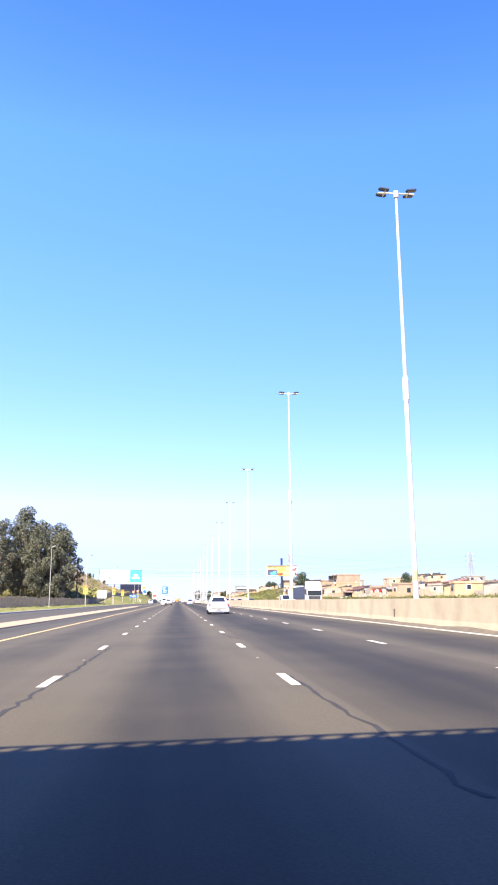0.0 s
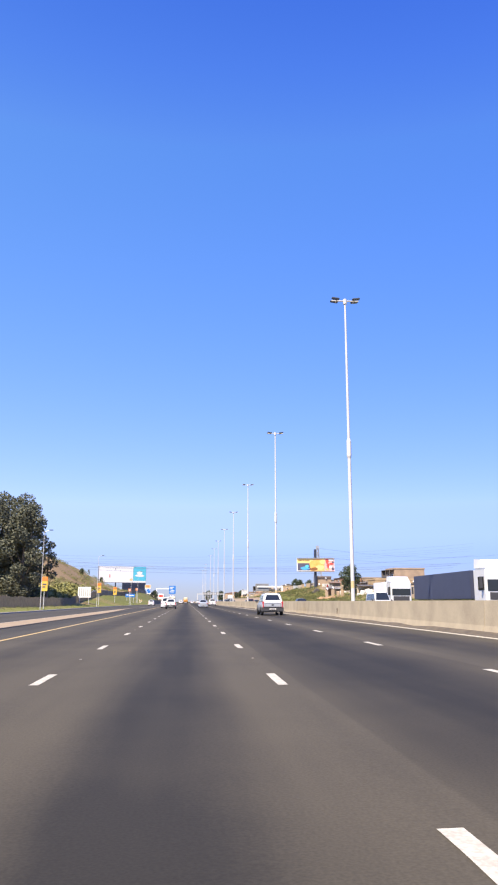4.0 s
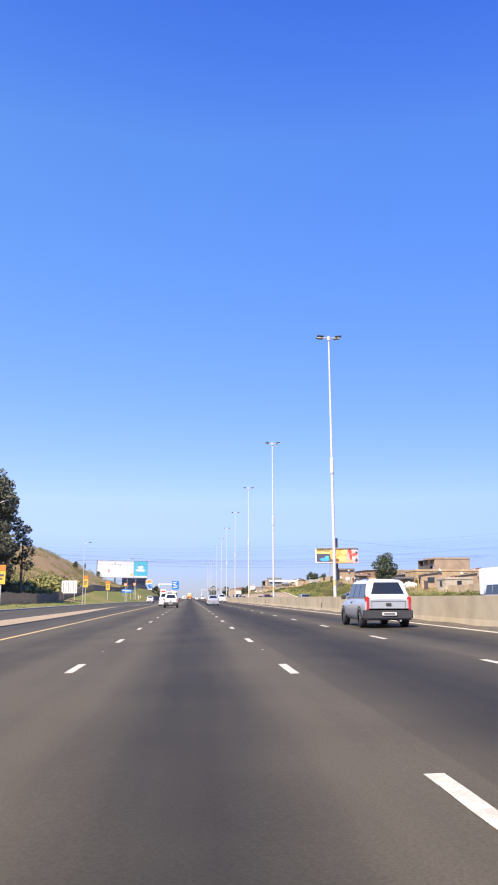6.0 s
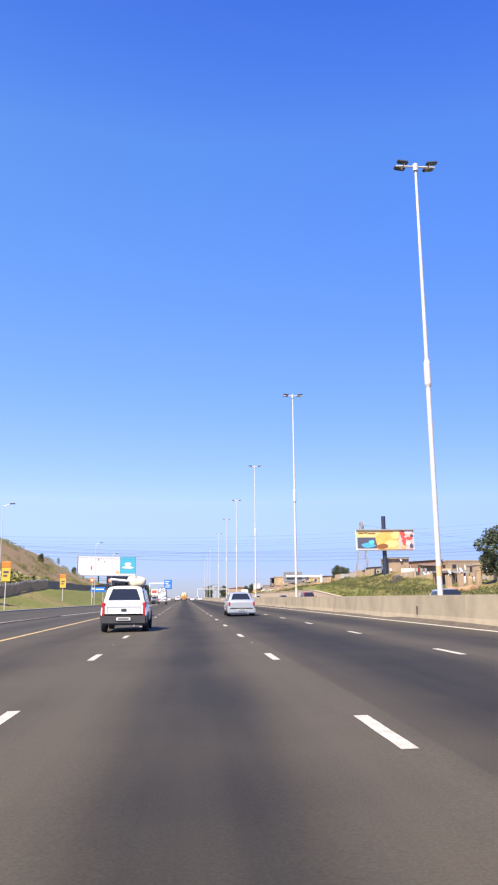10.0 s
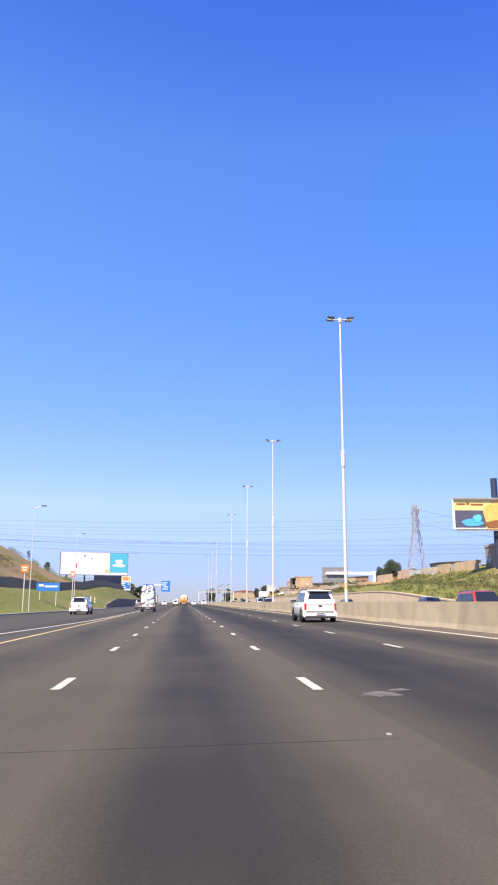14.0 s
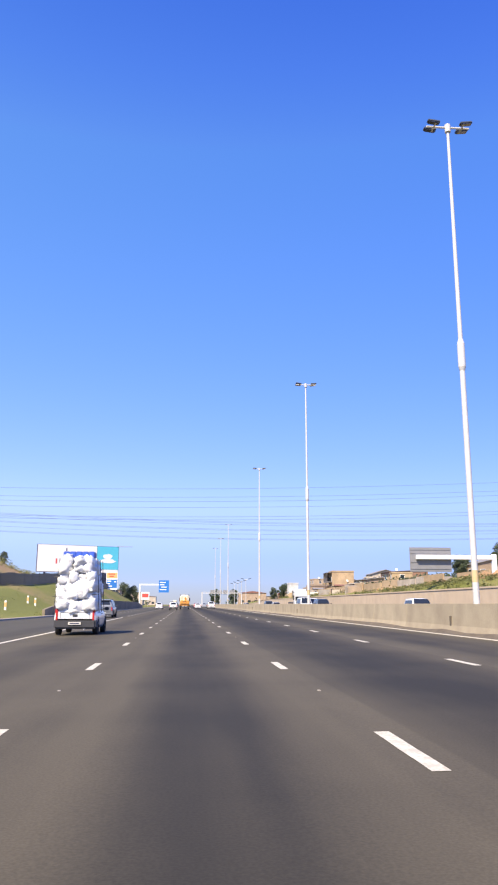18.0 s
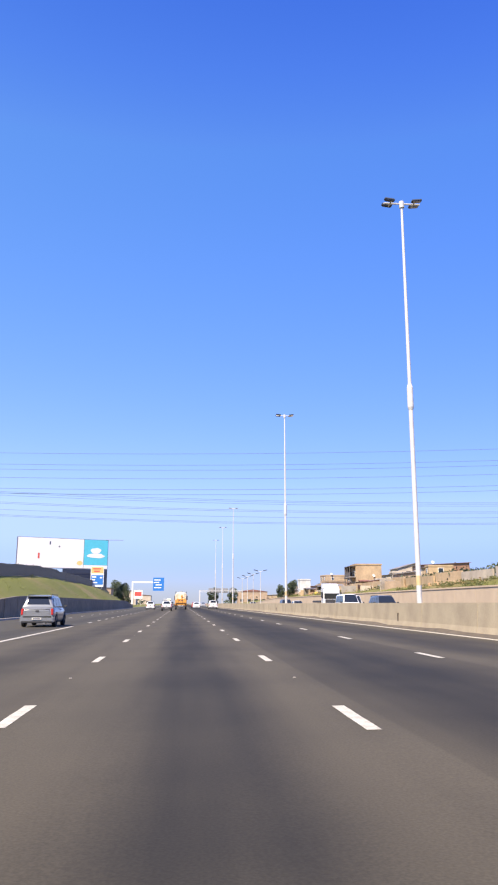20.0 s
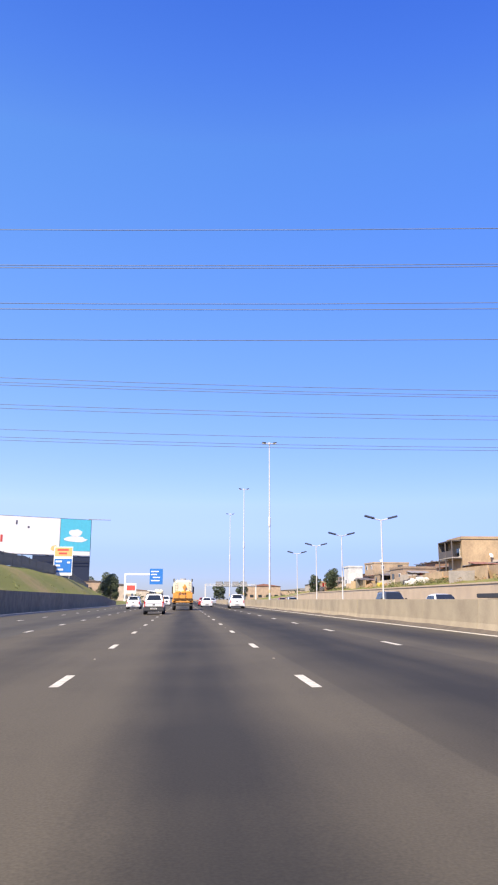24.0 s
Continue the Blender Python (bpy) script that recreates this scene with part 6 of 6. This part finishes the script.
def lorry(x, y, turn, label, cab_m, load_m, length, h, group="traffic"):
    """A lorry with a cab and a tall box or curtain trailer."""
    t = thing("lorry", x, y, road_z(x), label, "lorry", group, turn=turn)
    f = length / 2
    b = bmesh.new()
    box(b, -1.2, 1.2, f - 2.2, f, 0.75, 3.3, 0.12)
    cab = part("cab", b, cab_m, t)
    b = bmesh.new()
    box(b, -1.08, 1.08, f + 0.0, f + 0.03, 1.72, 2.5, 0.012)
    part("windscreen", b, M_CARGLASS, cab)
    b = bmesh.new()
    loft(b, [[(-1.15, f - 2.1, 3.3), (1.15, f - 2.1, 3.3), (1.1, f - 2.1, 3.95), (-1.1, f - 2.1, 3.95)], [(-1.15, f - 1.0, 3.3), (1.15, f - 1.0, 3.3), (1.08, f - 1.0, 3.88), (-1.08, f - 1.0, 3.88)], [(-1.12, f - 0.15, 3.3), (1.12, f - 0.15, 3.3), (1.0, f - 0.3, 3.45), (-1.0, f - 0.3, 3.45)]])
    part("wind_deflector", b, cab_m, cab)
    for s in (-1, 1):
        b = bmesh.new()
        box(b, s * 1.21 - 0.015, s * 1.21 + 0.015, f - 1.3, f - 0.3, 1.8, 2.7)
        part("side_window", b, M_CARGLASS, cab)
        b = bmesh.new()
        box(b, s * 0.85 - 0.2, s * 0.85 + 0.2, f, f + 0.04, 0.85, 1.1, 0.02)
        part("headlight", b, M_HEAD, cab)
        b = bmesh.new()
        box(b, s * 1.42 - 0.1, s * 1.42 + 0.1, f - 0.35, f - 0.2, 1.9, 2.7, 0.03)
        part("mirror", b, M_PLASTIC, cab)
    b = bmesh.new()
    box(b, -0.95, 0.95, f - 0.05, f + 0.02, 1.15, 1.65, 0.01)
    part("grille", b, M_PLASTIC, cab)
    b = bmesh.new()
    box(b, -1.22, 1.22, f - 0.3, f + 0.06, 0.4, 0.8, 0.05)
    part("front_bumper", b, M_PLASTIC, t)
    b = bmesh.new()
    box(b, -1.25, 1.25, -f, f - 2.6, 1.2, h, 0.04)
    part("load_box", b, load_m, t)
    b = bmesh.new()
    box(b, -0.5, 0.5, -f + 0.1, f - 0.2, 0.7, 1.15)
    part("chassis", b, M_BLACK, t)
    for yy in (f - 1.1, -f + 1.2, -f + 2.5):
        for s in (-1, 1):
            wheel(t, s * 1.05, yy, 0.5, 0.3)
    return t


lorry(21.5, 123.5, 180, "white articulated lorry with a dark blue curtain trailer", P_WHITE, flat("dark_blue_curtain", (0.06, 0.07, 0.12)), 16, 3.2, OPP)
lorry(25.0, 156, 180, "white box lorry on the opposite carriageway", P_WHITE, M_WHITEP, 8, 3.3, OPP)
lorry(21.6, 442, 180, "white lorry with a low dark flatbed on the opposite carriageway", P_WHITE, M_PLASTIC, 9, 1.5, OPP)

# service lorry with a tanker body ahead in the same lane
tk = thing("tanker_lorry", -0.2, 485.5, 0, "cream and orange service lorry with a rounded tank body", "lorry", "traffic")
M_ORG = flat("orange_lorry_paint", (0.8, 0.36, 0.07), 0.4, coat=0.3)
M_CREAM = flat("cream_tank_paint", (0.86, 0.79, 0.6), 0.4, coat=0.3)


def squircle(y, w, z0, z1, n=28):
    """A rounded-square section of the tank at y."""
    out = []
    for k in range(n):
        c, q = math.cos(k * math.tau / n), math.sin(k * math.tau / n)
        out.append((w * math.copysign(abs(c) ** 0.5, c), y, (z0 + z1) / 2 + (z1 - z0) / 2 * math.copysign(abs(q) ** 0.5, q)))
    return out


b = bmesh.new()
loft(b, [squircle(-3.3, 0.9, 1.45, 3.2), squircle(-3.2, 1.06, 1.3, 3.36), squircle(-2.9, 1.14, 1.25, 3.42), squircle(2.1, 1.14, 1.25, 3.42), squircle(2.25, 1.0, 1.35, 3.3)])
part("tank", b, M_CREAM, tk, "cream tank with a dished end", True)
b = bmesh.new()
box(b, -1.2, 1.2, -3.4, 2.2, 0.85, 1.28, 0.05)
part("frame", b, M_ORG, tk)
for x0, x1, z0, z1 in ((-1.12, -0.42, 1.28, 1.95), (-0.38, 0.36, 1.28, 1.75), (0.4, 1.12, 1.28, 2.0)):
    b = bmesh.new()
    box(b, x0, x1, -3.62, -3.25, z0, z1, 0.06)
    part("rear_locker", b, M_ORG, tk, "orange rear locker")
b = bmesh.new()
for x in (-0.55, 0.1, 0.62):
    pillow(b, x, -3.45, 2.02, 0.27, 0.14, 0.14, 60)
part("hose_coil", b, M_ORG, tk, "orange coiled hoses", True)
b = bmesh.new()
tube(b, (0.16, -3.42, 1.9), (0.2, -3.42, 2.9), 0.1, seg=10)
box(b, -0.05, 0.42, -3.5, -3.34, 2.5, 2.72, 0.04)
part("rear_valve", b, M_ORG, tk, "orange rear valve and pipe")
for s in (-0.8, 0.8):
    b = bmesh.new()
    for k in range(7):
        tube(b, (s - 0.16, -3.4, 1.5 + k * 0.28), (s + 0.16, -3.4, 1.5 + k * 0.28), 0.02, seg=6)
    for e in (-0.16, 0.16):
        tube(b, (s + e, -3.4, 1.2), (s + e, -3.4, 3.5), 0.022, seg=6)
    part("ladder", b, M_CREAM, tk)
b = bmesh.new()
for k in range(3):
    tube(b, (0, -2.6 + k * 1.9, 3.38), (0, -2.6 + k * 1.9, 3.58), 0.36, seg=14)
part("hatches", b, M_STEEL_D, tk)
for s in (-1, 1):
    b = bmesh.new()
    box(b, s * 1.02 - 0.09, s * 1.02 + 0.09, -3.2, -3.05, 3.2, 3.55, 0.02)
    part("beacon", b, M_PLASTIC, tk, "dark beacon on the top corner")
b = bmesh.new()
box(b, -1.2, 1.2, 2.5, 4.4, 0.8, 3.2, 0.12)
part("cab", b, M_ORG, tk)
for s in (-1, 1):
    b = bmesh.new()
    box(b, s * 1.28 - 0.1, s * 1.28 + 0.1, 3.9, 4.05, 1.9, 2.8, 0.03)
    part("mirror", b, M_PLASTIC, tk)
    b = bmesh.new()
    box(b, s * 0.95 - 0.16, s * 0.95 + 0.16, -3.4, -3.31, 0.9, 1.06, 0.02)
    part("tail_light", b, M_TAIL, tk)
    for yy in (3.5, -1.0, -2.2):
        wheel(tk, s * 1.0, yy, 0.5, 0.32)
b = bmesh.new()
box(b, -1.15, 1.15, -3.45, -3.3, 0.5, 0.68, 0.02)
part("rear_bumper", b, M_PLASTIC, tk)

# small lorry stacked high with wrapped bundles
M_WRAP = mat("plastic_wrapped_bundle", (0.9, 0.9, 0.9), (0.62, 0.63, 0.66), rough=0.3, scale=2.2, fine=14, bump=0.4, rand=0.12)
M_BLUECRATE = flat("blue_crate", (0.05, 0.12, 0.55))
lt, S = car(-4.75, 331.0, P_WHITE, "white pickup stacked high with plastic-wrapped bundles", "bakkie", category="pickup")
rl = random.Random(77)
for lvl, (z, n, half, hz) in enumerate(((1.25, 3, 0.8, 0.27), (1.62, 4, 0.8, 0.25), (2.0, 3, 0.78, 0.26), (2.38, 4, 0.76, 0.24), (2.72, 3, 0.72, 0.24), (3.04, 3, 0.64, 0.2))):
    for k in range(n):
        for j in range(3):
            hx = half / n * rl.uniform(0.95, 1.2)
            b = bmesh.new()
            pillow(b, (-half + half * (2 * k + 1) / n) + rl.uniform(-0.06, 0.06), -1.85 + j * 0.85 + rl.uniform(-0.12, 0.06), z + rl.uniform(-0.07, 0.07), hx, 0.46, hz * rl.uniform(0.85, 1.15), rl.randint(0, 9999), 0.34)
            part("parcel", b, M_WRAP, lt, smooth=True)
b = bmesh.new()
pillow(b, 0.05, -2.1, 1.9, 0.46, 0.3, 0.4, 8, 0.2)
part("parcel", b, M_WRAP, lt, "large white bale at the back of the load", True)
for k in range(5):
    b = bmesh.new()
    box(b, -0.66 + k * 0.265, -0.4 + k * 0.265, -2.05, -1.25, 3.24, 3.5, 0.03)
    part("crate", b, M_BLUECRATE, lt, "blue plastic crate")
for yy in (-2.0, -1.0, 0.0):
    for s in (-1, 1):
        b = bmesh.new()
        tube(b, (s * 0.95, yy, 0.95), (s * 0.8, yy, 3.2), 0.015, seg=5)
        part("strap", b, M_PLASTIC, lt)
for z in (1.6, 2.4):
    b = bmesh.new()
    tube(b, (-0.98, -2.28, z), (0.98, -2.28, z + 0.1), 0.015, seg=5)
    part("strap", b, M_PLASTIC, lt)

# ---- yards below the houses: sheds, covered heaps, washing and scrap ----
M_TARP = mat("yellow_tarpaulin", (0.62, 0.45, 0.06), (0.4, 0.3, 0.06), rough=0.6, scale=1.5, fine=9, bump=0.3)
M_BAG = mat("pale_woven_bags", (0.78, 0.76, 0.72), (0.5, 0.47, 0.42), rough=0.7, scale=2, fine=14, bump=0.2)
M_SCRAP = mat("dark_scrap", (0.12, 0.1, 0.09), (0.05, 0.05, 0.05), rough=0.7, scale=2, fine=10, bump=0.3)
M_REDCLOTH = mat("red_cloth", (0.6, 0.06, 0.05), (0.42, 0.05, 0.05), rough=0.85, scale=3, fine=30)


def heap(name, label, category, x, y, w, d, h, material, seed, n=5):
    """A low heap of n lumps lying on the slope."""
    rng = random.Random(seed)
    b = bmesh.new()
    g = ground_z(x, y)
    for k in range(n):
        u, v = rng.uniform(-0.5, 0.5) * w, rng.uniform(-0.5, 0.5) * d
        q = h * rng.uniform(0.55, 1.0) * (1 - abs(u) / w)
        pillow(b, u, v, ground_z(x + u, y + v) - g + q * 0.35, w / n * rng.uniform(0.8, 1.3), d * 0.4, q * 0.65, seed * 9 + k, 0.22)
    o = solid(name, b, material, label, category, smooth=True)
    o.matrix_basis = pose(x, y, g)
    return o


def shelter(x, y, w, d, h, roof_m, back_m, label, turn=0.0):
    """A lean-to: four poles, a sloping sheet roof and a back wall."""
    g = ground_z(x, y)
    t = thing("yard_shelter", x, y, g, label, "shelter", "yard shelters", turn=turn)
    for sx in (-1, 1):
        for sy, top in ((-1, h - 0.35), (1, h)):
            b = bmesh.new()
            tube(b, (sx * w * 0.47, sy * d * 0.45, -1.0), (sx * w * 0.47, sy * d * 0.45, top), 0.06, seg=6)
            part("pole", b, M_BARK, t)
    b = bmesh.new()
    n = max(3, int(w / 0.45))
    prof = [(-w / 2 + w * k / n, 0.05 * (k % 2)) for k in range(n + 1)]
    prof += [(px, pz - 0.05) for px, pz in reversed(prof)]
    sweep(b, prof, (-d / 2, d / 2), lambda v: (0, h - 0.18 + 0.4 * v / d))
    part("roof_sheet", b, roof_m, t)
    b = bmesh.new()
    box(b, -w * 0.45, w * 0.45, d * 0.4, d * 0.44, -1.0, h - 0.2)
    part("back_wall", b, back_m, t)


def washing(x, y, cloths, turn):
    g = ground_z(x, y)
    n = len(cloths)
    t = thing("washing_line", x, y, g, "washing line hung with white and red cloths", "washing line", turn=turn)
    for u in (-0.6, n * 0.8 + 0.2):
        b = bmesh.new()
        tube(b, (u, 0, -0.4), (u, 0, 2.2), 0.04, seg=6)
        part("post", b, M_BARK, t)
    b = bmesh.new()
    tube(b, (-0.6, 0, 2.15), (n * 0.8 + 0.2, 0, 2.15), 0.012, seg=5)
    part("line", b, M_PLASTIC, t)
    for k, (m, drop) in enumerate(cloths):
        b = bmesh.new()
        rows_ = []
        for j in range(4):
            rows_.append([b.verts.new((k * 0.8 + i * 0.14 - 0.25, 0.05 * math.sin(i * 1.7 + j + k), 2.14 - drop * j / 3 - 0.03 * (i % 2) * j)) for i in range(5)])
        for j in range(3):
            for i in range(4):
                b.faces.new((rows_[j][i], rows_[j][i + 1], rows_[j + 1][i + 1], rows_[j + 1][i]))
        bmesh.ops.solidify(b, geom=b.faces[:], thickness=0.015)
        part("cloth", b, m, t)


heap("covered_heap", "yellow tarpaulin thrown over a yard heap", "tarpaulin", 51.0, 263.5, 2.4, 1.4, 2.2, M_TARP, 3, 4)
shelter(47.6, 263.6, 4.6, 3.0, 2.5, ROOFS[3], WALLS[3], "dark iron lean-to over pale bags in a yard")
heap("bag_heap", "pale woven bags piled under a lean-to", "bags", 47.4, 262.0, 4.2, 1.6, 1.7, M_BAG, 5, 9)
shelter(60.5, 261.5, 5.0, 3.0, 2.0, ROOFS[3], M_SCRAP, "low dark scrap-iron shed below a yard wall", 3)
washing(57.6, 264.2, ((M_BAG, 1.5), (M_REDCLOTH, 0.9), (M_BAG, 1.7), (M_BAG, 1.1)), 6)
shelter(42.6, 496.5, 5.6, 3.2, 2.7, ROOFS[0], M_SCRAP, "rust-red iron awning before a two-storey house", -3)
shelter(39.6, 520, 3.4, 2.4, 2.3, ROOFS[1], WALLS[6], "pale iron lean-to among the yard walls", 6)
heap("covered_heap", "yellow sheet thrown over a yard heap", "tarpaulin", 38.6, 535.5, 2.6, 1.6, 1.9, M_TARP, 6, 4)
heap("earth_mound", "orange mound of dug earth on the bank", "earth", 38.3, 266.5, 5.2, 2.2, 1.2, M_EARTH, 8, 7)
rc = random.Random(77)
for k in range(58):
    near = k < 17
    y = (rc.uniform(280, 322) if k % 3 else rc.uniform(140, 215)) if near else rc.uniform(505, 612)
    x = rc.uniform(43, 50) if near else rc.uniform(36.0, 44.0)
    r = rc.random()
    if r < 0.34:
        heap("bag_heap", "pale bags and plastic dumped beside a yard wall", "bags", x, y, rc.uniform(1.2, 2.6), 1.0, rc.uniform(0.7, 1.3), M_BAG, 100 + k, 5)
    elif r < 0.62:
        heap("scrap_heap", "dark scrap and branches heaped beside a yard wall", "scrap", x, y, rc.uniform(1.5, 3.2), 1.2, rc.uniform(0.8, 1.5), M_SCRAP, 100 + k, 6)
    elif r < 0.86:
        shelter(x, y, rc.uniform(2.4, 4.2), rc.uniform(2, 3), rc.uniform(1.9, 2.5), rc.choice((ROOFS[1], ROOFS[2], ROOFS[3])), rc.choice((WALLS[2], WALLS[4], M_SCRAP)), "patched iron lean-to among the yard walls", rc.uniform(-15, 15))
    else:
        washing(x, y, [(rc.choice((M_BAG, M_BAG, M_REDCLOTH)), rc.uniform(0.7, 1.6)) for _ in range(4)], rc.uniform(-20, 20))
# broken pillars with white dishes beside the dark tree
for x, y, h in ((39.4, 276, 2.3), (41.0, 275.5, 2.4), (42.6, 276, 1.6), (43.6, 275, 2.3)):
    t = thing("wall_pillar", x, y, ground_z(x, y), "broken tan plastered wall pillar on the bank", "pillar", "broken pillars")
    b = bmesh.new()
    box(b, -0.4, 0.4, -0.35, 0.35, -0.6, h, 0.06)
    for v in b.verts:
        if v.co.z > 0.5:
            v.co += Vector((rc.uniform(-0.12, 0.12), rc.uniform(-0.12, 0.12), rc.uniform(-0.4, 0.1)))
    part("shaft", b, WALLS[5], t)
    if h > 2.35 or x < 40:
        b = bmesh.new()
        tube(b, (0, 0, h - 0.5), (0, -0.1, h + 0.35), 0.03, seg=6)
        tube(b, (0, -0.1, h + 0.3), (0.1, -0.24, h + 0.4), 0.08, 0.36, 14)
        part("satellite_dish", b, M_WHITEP, t, "white satellite dish")
